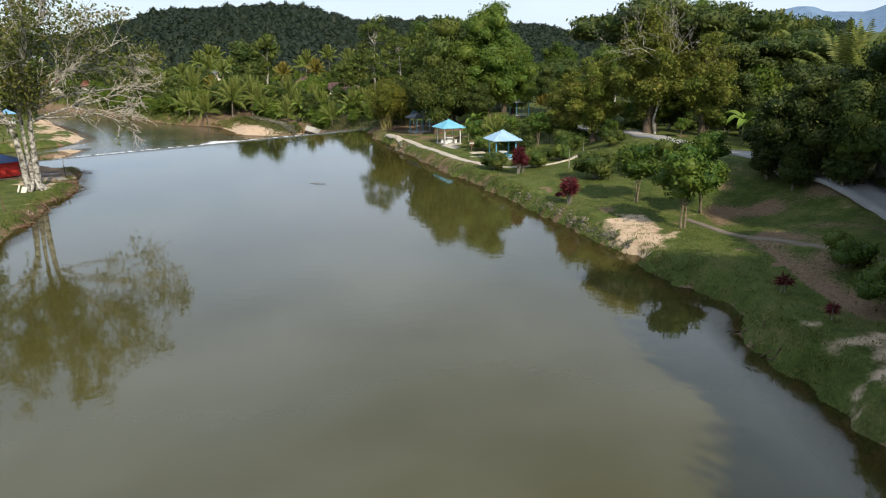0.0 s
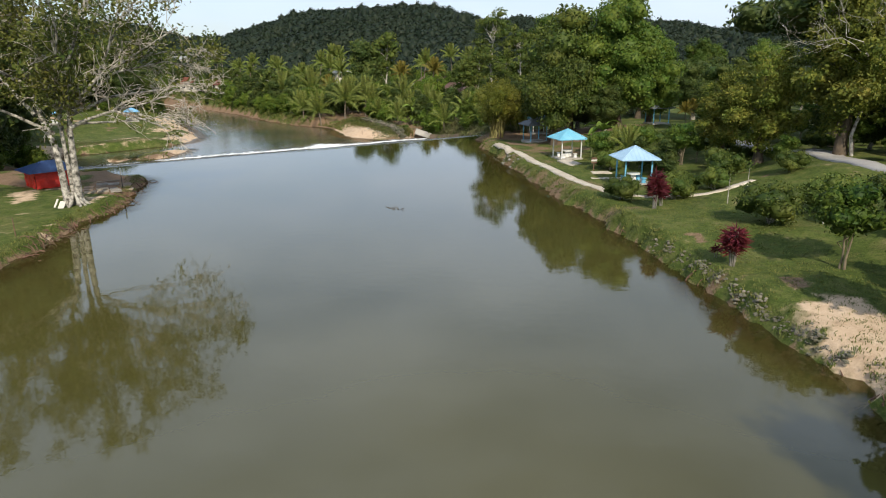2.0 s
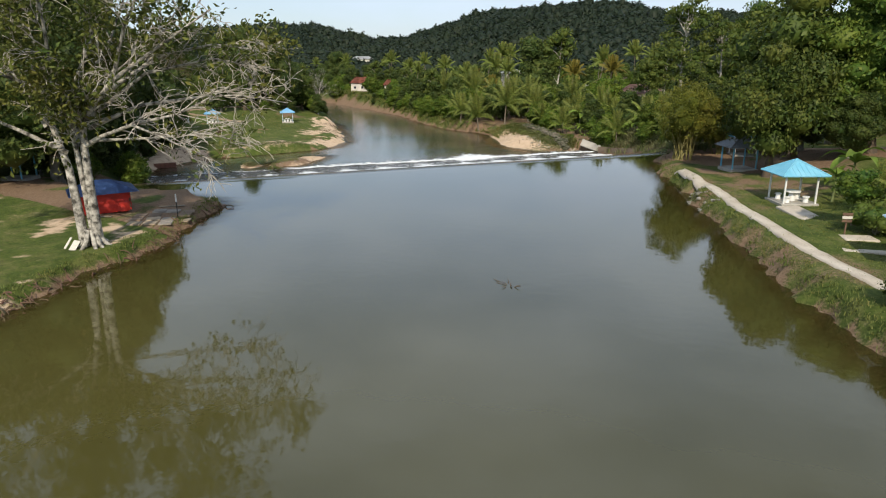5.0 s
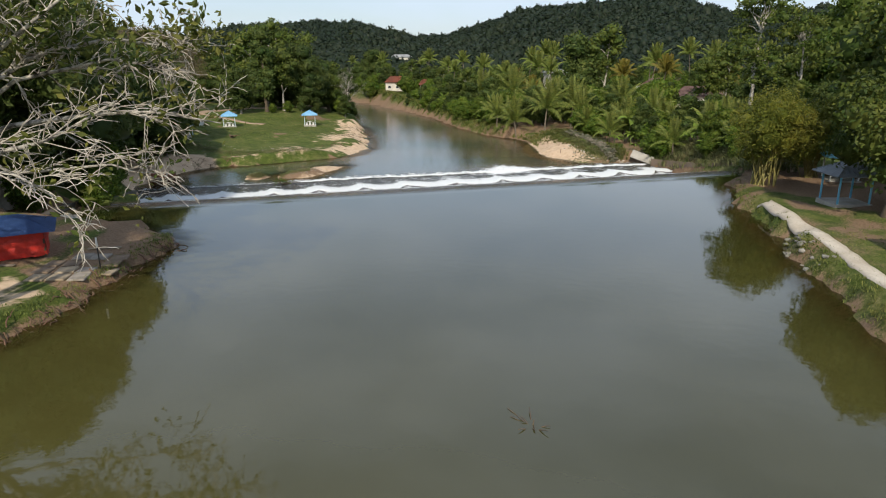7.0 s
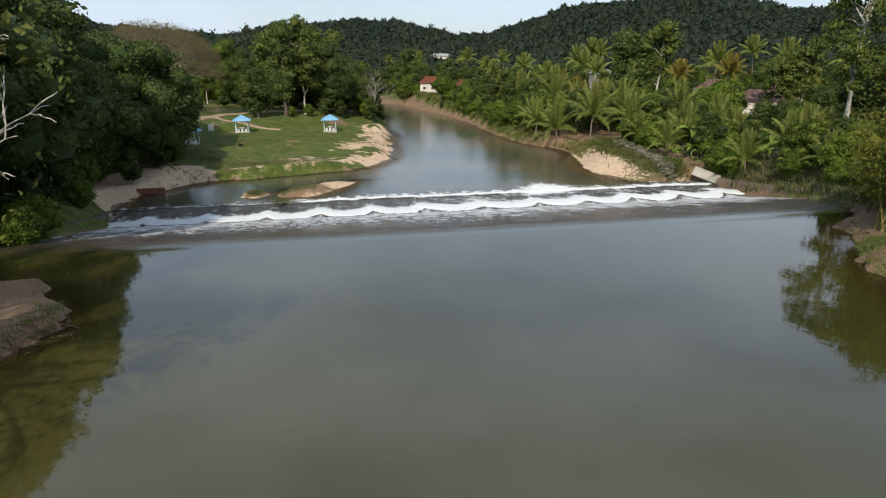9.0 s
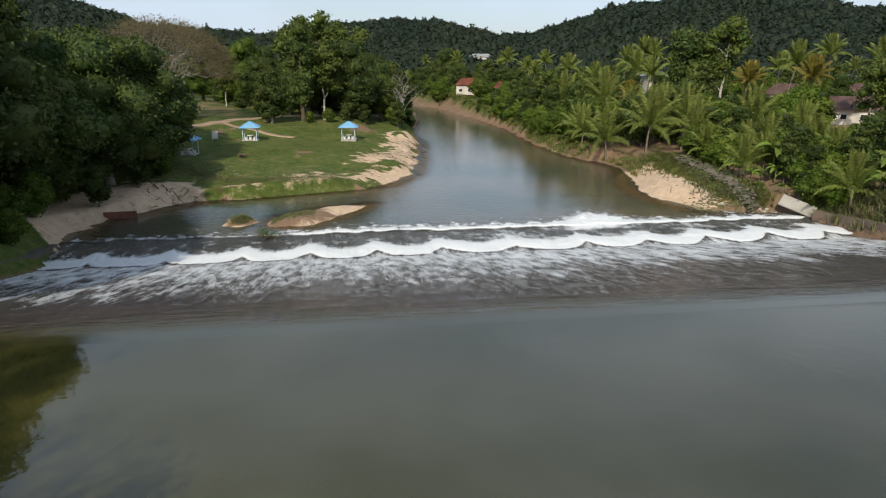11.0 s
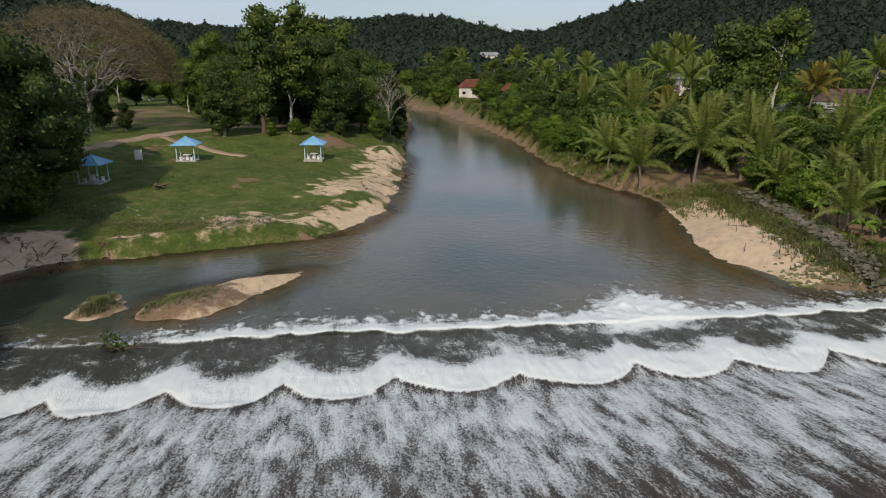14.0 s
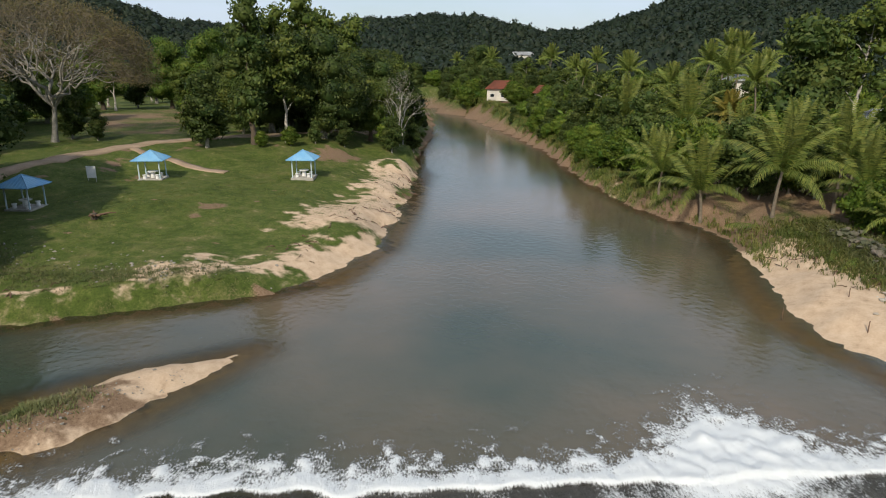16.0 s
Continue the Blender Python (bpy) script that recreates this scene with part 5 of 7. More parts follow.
north = thicket((-20, 60, 140, 260, lambda x, y: True), 13.0, [mid_tree_b, mid_tree, mango_tree, mid_tree_c], rnd(56), 0.8, 1.1, HOUSES)


shore_left = thicket((-215, -123, 176, 275, lambda x, y: bank_side(x, y) < 0 and not inside(np.array([x]), np.array([y]), RIVER_POLY)[0] and 3.0 < reach(np.array([x]), np.array([y]), RIVER_LEFT, False)[0] < 16), 4.4, [mid_tree, mid_tree_b, shrub, mid_tree_b], rnd(62), 0.45, 0.85)
bend = thicket((-250, -160, 244, 312, lambda x, y: not inside(np.array([x]), np.array([y]), RIVER_POLY)[0] and 2.5 < reach(np.array([x]), np.array([y]), RIVER_POLY)[0] < 20), 5.0, [mid_tree, mid_tree_b, mid_tree_b, shrub], rnd(64), 0.6, 0.95, [(-160, 254, 7)])
low_far = thicket((-250, -92, 182, 312, lambda x, y: not inside(np.array([x]), np.array([y]), RIVER_POLY)[0] and 0.9 < reach(np.array([x]), np.array([y]), RIVER_POLY)[0] < 3.2), 2.4, [shrub, shrub, mid_tree_b, banana_plant], rnd(66), 0.3, 0.5, [(-160, 252, 4)])
under = thicket((-182, -120, 100, 215, lambda x, y: not inside(np.array([x]), np.array([y]), FIELD)[0] and abs(x + 124) > 6 and (x < -150 - 0.15 * abs(y - 160) and y > 125) or (y < 118 and x > -150) or (y > 182 and x < -128 and bank_side(x, y) < -26 and reach(np.array([x]), np.array([y]), RIVER_LEFT, False)[0] > 5)), 6.0,
                [mid_tree, mid_tree_b, shrub], rnd(57), 0.4, 0.7, HOUSES)
under_left = thicket((-120, -56, 60, 112, lambda x, y: reach(np.array([x]), np.array([y]), [(-62, 74), (-75, 80), (-90, 94), (-101, 108)], False)[0] < 5 and ground_at(x, y) > -3.2), 4.2, [mid_tree_b, mid_tree], rnd(58), 0.35, 0.6, HOUSES)
slope = thicket((8, 34, 26, 110, lambda x, y: (y > 68 or (y < 46 and x > 29)) and x > 10.5 + 0.02 * (y - 60) ** 2 / 10 and x < 34 and abs(x - np.interp(y, [28, 45, 55, 62, 68, 78, 92, 104], [28, 26, 25.4, 23.9, 21.2, 19.5, 17, 14])) > 2.2 and (y > 66 or x > 19)), 3.4,
               [shrub, shrub, mid_tree_b, small_tree], rnd(59), 0.4, 0.75, [(21.4, 74.5, 1.5), (10.0, 111.5, 5), (12.8, 58.4, 2)])


# forest that covers the hills: one piece of foliage for all
def hill_forest():
    rng = rnd(61)
    kinds = []
    for k in range(9):
        v, f = ico(1)
        f = f[v[f[:, :3]].mean(axis=1)[:, 2] > -0.4]
        core = v * lumps(v, rnd(70 + k), 0.34, 1.8)[:, None]
        d = rng.normal(0, 1, (30, 3)); d[:, 2] = np.abs(d[:, 2]) - 0.1; d /= np.linalg.norm(d, axis=1)[:, None]
        lv, lf = leaves_np(d * lumps(d, rnd(70 + k), 0.34, 1.8)[:, None] * rng.uniform(0.84, 1.06, (30, 1)), d, 0.44, rng, 0.5, 0.7)
        kinds.append(merge_np([(core * 0.86, f), (lv, lf)]))
    n = 19000
    bear = np.radians(rng.uniform(-34, 95, n)); rad = np.sqrt(rng.uniform(262 ** 2, 655 ** 2, n))
    x, y = -30 - np.sin(bear) * rad, 60 + np.cos(bear) * rad
    h = ground_np(x, y)[0]
    parts = []
    for i in range(n):
        if (x[i] + 265) ** 2 + (y[i] - 398) ** 2 < 18 ** 2 or (x[i] > -240 and y[i] < 300) or (x[i] < -140 and x[i] > -160 and y[i] < 256):
            continue
        v, f = kinds[rng.randint(9)]
        q = rng.uniform(2.6, 5.0); tall = q * rng.uniform(0.55, 0.95) * (1.5 if rng.uniform() < 0.04 else 1.0); a = rng.uniform(0, 6.28)
        c, s_ = math.cos(a), math.sin(a)
        w = np.stack([(v[:, 0] * c - v[:, 1] * s_) * q + x[i], (v[:, 0] * s_ + v[:, 1] * c) * q + y[i], v[:, 2] * tall + h[i] + tall * 0.7 + 2.0], -1)
        parts.append((w, f))
    return merge_np(parts)


forest = tagged(new("hill_forest", mesh_np("hill_forest", *hill_forest(), LEAF_HILL, True)), "dense dark green forest covering the hills", "forest", kind="stuff")


# ---- the half-bare tree on the cape ----
def pale_tree():
    rng = rnd(81)
    root = tagged(new("pale_barked_tree"), "large half-bare tree with pale mottled trunks and sparse leaves", "tree")
    right, deep = np.array((0.89, 0.45, 0)), np.array((-0.45, 0.89, 0))

    def line(rows, swing=0.0):
        return np.array([right * a + deep * (c + swing * k) + np.array((0, 0, h)) for k, (a, h, c) in enumerate(rows)])

    def fine(pts, n):
        t = np.linspace(0, len(pts) - 1, n)
        return np.stack([np.interp(t, np.arange(len(pts)), pts[:, k]) for k in range(3)], -1)

    mains = [
        (line([(-.3, -.4, 0), (-.4, 2.4, .0), (-.6, 4.7, .1), (-1.4, 7, .5), (-2.2, 10.3, 1), (-3.3, 13.4, 1.5), (-4, 17, 2)]), .33, .05),
        (line([(.15, -.4, .3), (.05, 2.6, .3), (0, 4.9, .2), (.1, 8.2, -.2), (-.7, 11.5, -.8), (-1.7, 14.6, -1.2), (-2.7, 18.2, -1.5)]), .22, .05),
        (line([(.5, -.4, .1), (.55, 3, 0), (.7, 5.9, -.2), (1, 7.5, -.4), (3.4, 9.7, -1), (6, 11.2, -1.3), (9.4, 13.2, -1.5)]), .32, .04),
        (line([(.7, 6, -.2), (2, 6.6, -.6), (4.2, 7.3, -1.2), (7, 7.9, -1.2), (9.8, 9.3, -1)]), .17, .03),
        (line([(.9, 7.2, -.3), (2.5, 9.3, .6), (5, 11, 1.6), (8, 11.6, 2.2), (10.4, 11.2, 2.6)]), .18, .03),
        (line([(-.5, 5.6, .1), (-2.5, 7, -.8), (-4.9, 8.3, -1.5), (-6.6, 8.8, -2)]), .16, .03),
        (line([(.1, 8.2, -.2), (1.2, 11, .5), (2.5, 14, 1.0), (3.4, 18, 1.2)]), .2, .03),
        (line([(-1.7, 7, .5), (-3.8, 9.2, 2), (-6, 11.5, 3.4), (-8, 14, 4)]), .18, .03),
        (line([(0, 6, .2), (-.5, 9, 2.5), (.5, 12, 4.6), (1.5, 15.5, 6)]), .2, .03),
        (line([(.1, 7, 0), (.8, 9.5, -2.2), (2, 12.5, -4), (2.2, 16, -5)]), .18, .03),
        (line([(-1.7, 9, .6), (-4, 11, -1.8), (-6, 14, -3.2), (-7, 17, -3.6)]), .17, .03),
        (line([(3.4, 9.7, -1), (5, 12.5, -2), (7, 15, -2.6)]), .13, .02),
        (line([(4.2, 7.3, -1.2), (6.5, 6.6, -2), (8.6, 5.6, -2.4)]), .09, .02),
        (line([(.9, 7, .2), (3.5, 8.2, 1.2), (6.5, 8.6, 2.0), (9, 8.7, 2.6), (11.8, 8.2, 3.0)]), .15, .025),
        (line([(1, 6.3, .2), (4, 6.3, 1.5), (7, 6.5, 2.4), (9.5, 5.6, 2.8)]), .11, .02),
        (line([(1, 7.5, 0), (4, 10, 1.5), (7.5, 10.8, 2.6), (10.8, 10.2, 3.2)]), .13, .02),
    ]
    parts, stems, tips = [], [], []

    def grow(pts, r0, r1, level):
        n = len(pts)
        (stems if level == 0 else parts).append(tube_np(pts, r0 + (r1 - r0) * np.linspace(0, 1, n) ** 0.8, 9 if level == 0 else (5 if level == 1 else 4)))
        if level == 3:
            tips.append(pts[-1]); tips.append(pts[n // 2])
            return
        total = np.linalg.norm(np.diff(pts, axis=0), axis=1).sum()
        count = max(2, int(total * (1.2, 1.8, 1.9)[level]))
        for _ in range(count):
            t = rng.uniform(0.36 if level == 0 else 0.2, 0.99)
            i = int(t * (n - 1)); a = pts[i]
            if level == 0 and a[2] < 6.0:
                continue
            d = pts[min(i + 1, n - 1)] - pts[max(i - 1, 0)]; d = d / np.linalg.norm(d)
            d = d * 0.9 + rng.normal(0, 0.62, 3) + np.array((0, 0, 0.10 if level < 2 else -0.05)); d /= np.linalg.norm(d)
            L = (3.3, 1.7, 0.85)[level] * rng.uniform(0.5, 1.25) * (1.1 - 0.35 * t)
            e = a + d * L
            p = bow(a, e, 0.06 * L, 6, 0.07 * L / 3, rng)
            q = (r0 + (r1 - r0) * t) * 0.42
            grow(p, max(q, 0.024), 0.013, level + 1)
        tips.append(pts[-1])

    for pts, r0, r1 in mains:
        grow(fine(pts, 16), r0, r1, 0)
    # buttress roots
    for k in range(9):
        a = k * 0.7 + rng.uniform(-0.2, 0.2)
        d = np.array((math.cos(a), math.sin(a), 0))
        stems.append(tube_np(np.array([d * 0.25 + (0.2, 0.1, 1.1), d * 0.55 + (0.2, 0.1, 0.35), d * 1.15 + (0.2, 0.1, -0.12)]), [0.15, 0.16, 0.08], 6))
    child("trunk", mesh_np("trunk", *merge_np(stems), BARK_MOTTLED, True), root, "pale trunks mottled with dark bark")
    child("branchwork", mesh_np("branchwork", *merge_np(parts), BARK_WHITE, True), root, "bare whitish branches and twigs")
    tips = np.array(tips)
    side = tips @ right
    keep = rng.uniform(0, 1, len(tips)) < np.where(side > 3.0, np.where(tips[:, 2] > 11, 0.36, 0.06), np.where(tips[:, 2] > 8, 0.58, 0.3))
    tips = tips[keep]
    pos = np.repeat(tips, 9, axis=0) + rng.normal(0, 0.38, (9 * len(tips), 3))
    out = np.tile((0.0, 0, 1.0), (len(pos), 1))
    child("crown", mesh_np("crown", *leaves_np(pos, out, 0.34, rng, 0.35, 0.5), leafmat("leaf_mixed_green", (0.090, 0.130, 0.028), (0.15, 0.15, 0.034), 0.35)), root)
    return root


whitetree = place(pale_tree(), -37.3, 57.6, ground_at(-37.3, 57.6) - 0.05)


# ---- shelters ----
def pyramid_roof(w, z0, z1, t=0.06):
    bm = bmesh.new()
    h = w / 2
    lo = [bm.verts.new((x * h, y * h, z0)) for x, y in ((-1, -1), (1, -1), (1, 1), (-1, 1))]
    li = [bm.verts.new((x * (h - 0.03), y * (h - 0.03), z0 - t)) for x, y in ((-1, -1), (1, -1), (1, 1), (-1, 1))]
    top, ti = bm.verts.new((0, 0, z1)), bm.verts.new((0, 0, z1 - t))
    for k in range(4):
        j = (k + 1) % 4
        bm.faces.new((lo[k], lo[j], top)); bm.faces.new((li[j], li[k], ti)); bm.faces.new((lo[j], lo[k], li[k], li[j]))
    return bm


def shelter(label, roofm, postm, width=3.35, eave=2.2, apex=3.2, floor_m=None):
    """A square picnic shelter with a pyramid roof; its table and stools are things of their own."""
    root = tagged(new("picnic_shelter"), label, "shelter", "picnic shelters")
    part("floor_slab", box(width - 0.7, width - 0.7, 0.35, 0, 0, -0.2, 0.03), floor_m or CONCRETE, root)
    q = width / 2 - 0.55
    for sx, sy in ((-1, -1), (1, -1), (1, 1), (-1, 1)):
        part("post", box(0.115, 0.115, eave, sx * q, sy * q, 0.1, 0.012), postm, root)
    beams = bmesh.new()
    for sx in (-1, 1):
        add_box(beams, 2 * q + 0.3, 0.09, 0.13, 0, sx * q, eave - 0.06); add_box(beams, 0.09, 2 * q - 0.1, 0.13, sx * q, 0, eave - 0.06)
    part("beam", beams, postm, root)
    roof = part("roof", pyramid_roof(width, eave, apex), roofm, root)
    h = width / 2
    seams = []
    for sx, sy in ((-1, -1), (1, -1), (1, 1), (-1, 1)):
        part_v, part_f = tube_np(np.array([(sx * h * 1.01, sy * h * 1.01, eave + 0.01), (0, 0, apex + 0.02)]), [0.05, 0.05], 6)
        child("ridge_cap", mesh_np("ridge_cap", part_v, part_f, roofm, True), roof)
    for side in range(4):                       # standing seams of the sheets
        c, s_ = math.cos(side * math.pi / 2), math.sin(side * math.pi / 2)
        for k in np.arange(-h + 0.3, h - 0.2, 0.34):
            t = 1 - abs(k) / h
            a, b = np.array((k, -h, eave + 0.012)), np.array((k, -h + h * t, eave + (apex - eave) * t + 0.012))
            rot = lambda p: np.array((p[0] * c - p[1] * s_, p[0] * s_ + p[1] * c, p[2]))
            seams.append(tube_np(np.array([rot(a), rot(b)]), [0.018, 0.018], 4))
    child("roof_seams", mesh_np("roof_seams", *merge_np(seams), roofm), roof)
    return root


def picnic_set(label, mat, stoolmat):
    """A round concrete table; and one stool pattern."""
    table = tagged(new("picnic_table"), label, "table", "picnic tables")
    part("tabletop", disc(0.55, 0.09, 0, 0, 0.66, 24), mat, table)
    part("pedestal", disc(0.26, 0.66, 0, 0, 0.0, 14, 0.2), mat, table)
    seat = tagged(new("stool"), "low round concrete stool beside the picnic table", "stool", "picnic stools")
    part("seat", disc(0.24, 0.07, 0, 0, 0.36, 16), stoolmat, seat)
    part("base", disc(0.19, 0.36, 0, 0, 0.0, 14, 0.16), stoolmat, seat)
    return table, seat


blue_white = shelter("picnic shelter with pale blue metal roof and blue posts", ROOF_PALE, BLUE_POST)
turquoise = shelter("picnic shelter with bright turquoise roof and white posts", ROOF_TURQ, WHITE_PAINT)
grey = shelter("old picnic shelter with grey roof and blue posts", ROOF_GREY, BLUE_POST)
meadow = shelter("picnic shelter with light blue roof and pale posts on the meadow", ROOF_BLUE, PALE_BLUE, 3.3)
table_blue, stool_blue = picnic_set("round pale picnic table under the blue shelter", WHITE_PAINT, BLUE_POST)
table_white, stool_white = picnic_set("round white concrete picnic table", WHITE_PAINT, WHITE_PAINT)


def furnish(table, stool, x, y, z, first_t, first_s, turn):
    m = pose(x, y, z, 0, 0, turn)
    if first_t:
        table.matrix_world = m
    else:
        copy_thing(table, m)
    for k in range(4):
        a = radians(turn + 45 + 90 * k)
        ms = pose(x + 0.95 * math.cos(a), y + 0.95 * math.sin(a), z, 0, 0, 90 * k)
        if first_s and k == 0:
            stool.matrix_world = ms
        else:
            copy_thing(stool, ms)


for pattern, x, y, turn, first, tb, st, ft in [(blue_white, 5.4, 73.7, 17, True, table_blue, stool_blue, True), (turquoise, -1.0, 88.6, 28, True, table_white, stool_white, True),
                                              (grey, -5.9, 102.4, 32, True, None, None, False), (turquoise, -6.6, 115.2, 20, False, None, None, False), (grey, 10.0, 111.5, 25, False, None, None, False),
                                              (meadow, -114.0, 135.0, 50, True, table_white, stool_white, False), (meadow, -105.0, 148.8, 44, False, table_white, stool_white, False),
                                              (meadow, -110.0, 121.6, 40, False, table_white, stool_white, False), (grey, -63.5, 67.5, 30, False, None, None, False)]:
    z = ground_at(x, y) + 0.02
    if first:
        pattern.matrix_world = pose(x, y, z, 0, 0, turn)
    else:
        copy_thing(pattern, pose(x, y, z, 0, 0, turn))
    if tb:
        furnish(tb, st, x, y, z + 0.15, ft, ft, turn)


# ---- hut on the cape ----
def hut():
    root = tagged(new("stall_hut"), "small stall hut wrapped in red tarpaulin under a blue roof", "hut")
    w, d, h = 3.3, 2.8, 1.45
    for sx, sy in ((-1, -1), (1, -1), (1, 1), (-1, 1)):
        part("post", box(0.1, 0.1, h + 0.25, sx * (w / 2 - 0.06), sy * (d / 2 - 0.06), 0, 0.01), BARK_BROWN, root)
    rng = rnd(91)
    for k, (cx, cy, length, ang) in enumerate(((0, -d / 2, w, 0), (w / 2, 0, d, 90), (0, d / 2, w, 180), (-w / 2, 0, d, 270))):
        n, mrows = 22, 9
        u, v = np.meshgrid(np.linspace(-length / 2, length / 2, n), np.linspace(0.05, h, mrows), indexing="ij")
        off = 0.05 * np.sin(u * 7 + k) * (1 - v / h) + 0.03 * rng.normal(0, 1, u.shape)
        front = np.stack([u, -off - 0.02, v], -1).reshape(-1, 3); back = front + (0, 0.03, 0)
        f = grid_faces(n, mrows)
        vv, ff = merge_np([(front, f), (back, f[:, ::-1])])
        o = child("tarpaulin", mesh_np("tarpaulin", vv, ff, TARP_RED, True), root, "wrinkled red tarpaulin wall")
        o.matrix_basis = pose(cx, cy, 0, 0, 0, ang)
    bm = bmesh.new()
    W, D, z0, z1 = w + 1.2, d + 1.2, h + 0.05, h + 0.85
    lo = [bm.verts.new((x * W / 2, y * D / 2, z0)) for x, y in ((-1, -1), (1, -1), (1, 1), (-1, 1))]
    ri = [bm.verts.new((-0.5, 0, z1)), bm.verts.new((0.5, 0, z1))]
    for q in ((lo[0], lo[1], ri[1], ri[0]), (lo[1], lo[2], ri[1]), (lo[2], lo[3], ri[0], ri[1]), (lo[3], lo[0], ri[0])):
        bm.faces.new(q)
    bmesh.ops.solidify(bm, geom=bm.faces[:], thickness=0.05)
    part("roof", bm, ROOF_NAVY, root, "dark blue sheet roof")
    return root


hut_ob = hut()
hut_ob.matrix_world = pose(-45.3, 63.9, ground_at(-45.3, 63.9), 0, 0, 62)


# ---- paths, road, walls ----
def ribbon(name, label, pts, width, mat, lift=0.05, step=0.8, category="path", thick=0.12):
    """A strip laid on the ground along a line."""
    pts = np.array(pts, float)
    seg = np.r_[0, np.cumsum(np.linalg.norm(np.diff(pts, axis=0), axis=1))]
    t = np.linspace(0, seg[-1], max(3, int(seg[-1] / step)))
    line = np.stack([np.interp(t, seg, pts[:, 0]), np.interp(t, seg, pts[:, 1])], -1)
    tan = np.gradient(line, axis=0); tan /= np.linalg.norm(tan, axis=1)[:, None]
    nor = np.stack([-tan[:, 1], tan[:, 0]], -1)
    wob = 0.06 * width * rumple(line[:, 0], line[:, 1], 3.0, 17)
    cols = []
    for k in (-0.5, -0.17, 0.17, 0.5):
        p = line + nor * (width * k + wob * (abs(k) > 0.4))[:, None]
        cols.append(np.c_[p, ground_np(p[:, 0], p[:, 1])[0] + lift])
    v = np.stack(cols, 1)
    v[:, :, 2] = np.maximum(v[:, :, 2], v[:, :, 2].mean(axis=1)[:, None] - 0.05)
    low = v[:, [0, 3]] - (0, 0, thick + lift)
    n = len(t)
    allv = np.concatenate([v.reshape(-1, 3), low.reshape(-1, 3)])
    f = [(i * 4 + j, (i + 1) * 4 + j, (i + 1) * 4 + j + 1, i * 4 + j + 1) for i in range(n - 1) for j in range(3)]
    o = 4 * n
    f += [(o + 2 * i, o + 2 * i + 2, 4 * i + 4, 4 * i) for i in range(n - 1)] + [(4 * i + 3, 4 * i + 7, o + 2 * i + 3, o + 2 * i + 1) for i in range(n - 1)]
    return tagged(new(name, mesh_np(name, allv, np.array(f), mat, True)), label, category, kind="structure")


PATH_PALE = material("path_pale_concrete", (0.56, 0.50, 0.41), 0.9, vary=(0.44, 0.38, 0.30), scale=0.7, fine=9, bump=0.5)
ROAD_GREY = material("road_grey", (0.36, 0.35, 0.33), 0.9, vary=(0.27, 0.26, 0.25), scale=0.4, fine=12, bump=0.3)
DIRT = material("dirt_road", (0.36, 0.26, 0.18), 0.95, vary=(0.26, 0.19, 0.12), scale=0.6, fine=6, bump=0.6, dist=0.06)
DIRT_DARK = material("worn_path", (0.24, 0.20, 0.15), 0.95, vary=(0.16, 0.13, 0.09), scale=0.6, fine=6, bump=0.6)
ribbon("footpath", "pale concrete footpath along the pond bank", [(-11.0, 101.5), (-9.2, 97.2), (-6.6, 91.2), (-3.6, 83.6), (-1.2, 77.6), (1.6, 72.0), (3.4, 68.6)], 0.95, PATH_PALE)
ribbon("footpath", "narrow concrete path leading past the shelter", [(3.4, 68.6), (6.5, 67.4), (10.5, 67.0), (14, 69.5)], 0.6, PATH_PALE)
ribbon("footpath", "narrow concrete path below the trees", [(16.6, 46.0), (17.6, 41.5), (19.4, 37.1), (21.6, 32.4), (24.0, 27.0)], 0.5, DIRT_DARK)
ribbon("road", "grey asphalt lane behind the trees", [(14, 104), (17, 92), (19.5, 78), (21.2, 68.2), (23.9, 62.0), (25.4, 55.0), (26.0, 45), (26.5, 38), (28, 28)], 2.1, ROAD_GREY, category="road", lift=0.10)
ribbon("road", "grey lane beyond the palms", [(60, 95), (48.5, 79.1), (40.5, 65), (38.0, 58.0), (37, 48)], 3.6, ROAD_GREY, category="road", lift=0.12)
ribbon("dirt_road", "light brown dirt road behind the meadow", [(-115, 114), (-121.3, 125.5), (-124.6, 130.3), (-126.7, 135.5), (-128.5, 141), (-129, 147), (-127.5, 153.7), (-126, 161.2), (-126.6, 170.2), (-131, 181), (-138, 191), (-150, 202)], 2.6, DIRT, category="road", lift=0.08)
ribbon("dirt_track", "short dirt track from the road to the shelter", [(-127.0, 137.5), (-122.5, 138.6), (-117.5, 140.4), (-112.5, 143.0)], 1.2, DIRT, category="track", lift=0.06)


def slab_thing(name, label, x, y, sx, sy, sz, turn, mat, z=None, rx=0, ry=0, category="slab", group=""):
    root = tagged(new(name), label, category, group)
    part("slab", box(sx, sy, sz, 0, 0, 0, 0.05), mat, root)
    root.matrix_world = pose(x, y, ground_at(x, y) if z is None else z, rx, ry, turn)
    return root


slab_thing("concrete_slab", "worn concrete slab in front of the turquoise shelter", -0.1, 83.9, 1.6, 5.2, 0.22, 24, PATH_PALE, ground_at(-0.1, 83.9) - 0.14)
slab_thing("concrete_slab", "small pale paving slab on the grass", 2.7, 78.2, 1.8, 1.2, 0.16, 20, PATH_PALE, ground_at(2.7, 78.2) - 0.1)
slab_thing("concrete_slab", "thin paving strip leading to the shelter", 3.2, 75.8, 2.8, 0.7, 0.16, 12, PATH_PALE, ground_at(3.2, 75.8) - 0.1)
slab_thing("concrete_slab", "broken tilted concrete slab at the weir's end", -34.0, 148.5, 3.6, 0.55, 1.25, -7, CONCRETE, -3.65, -22, 15)


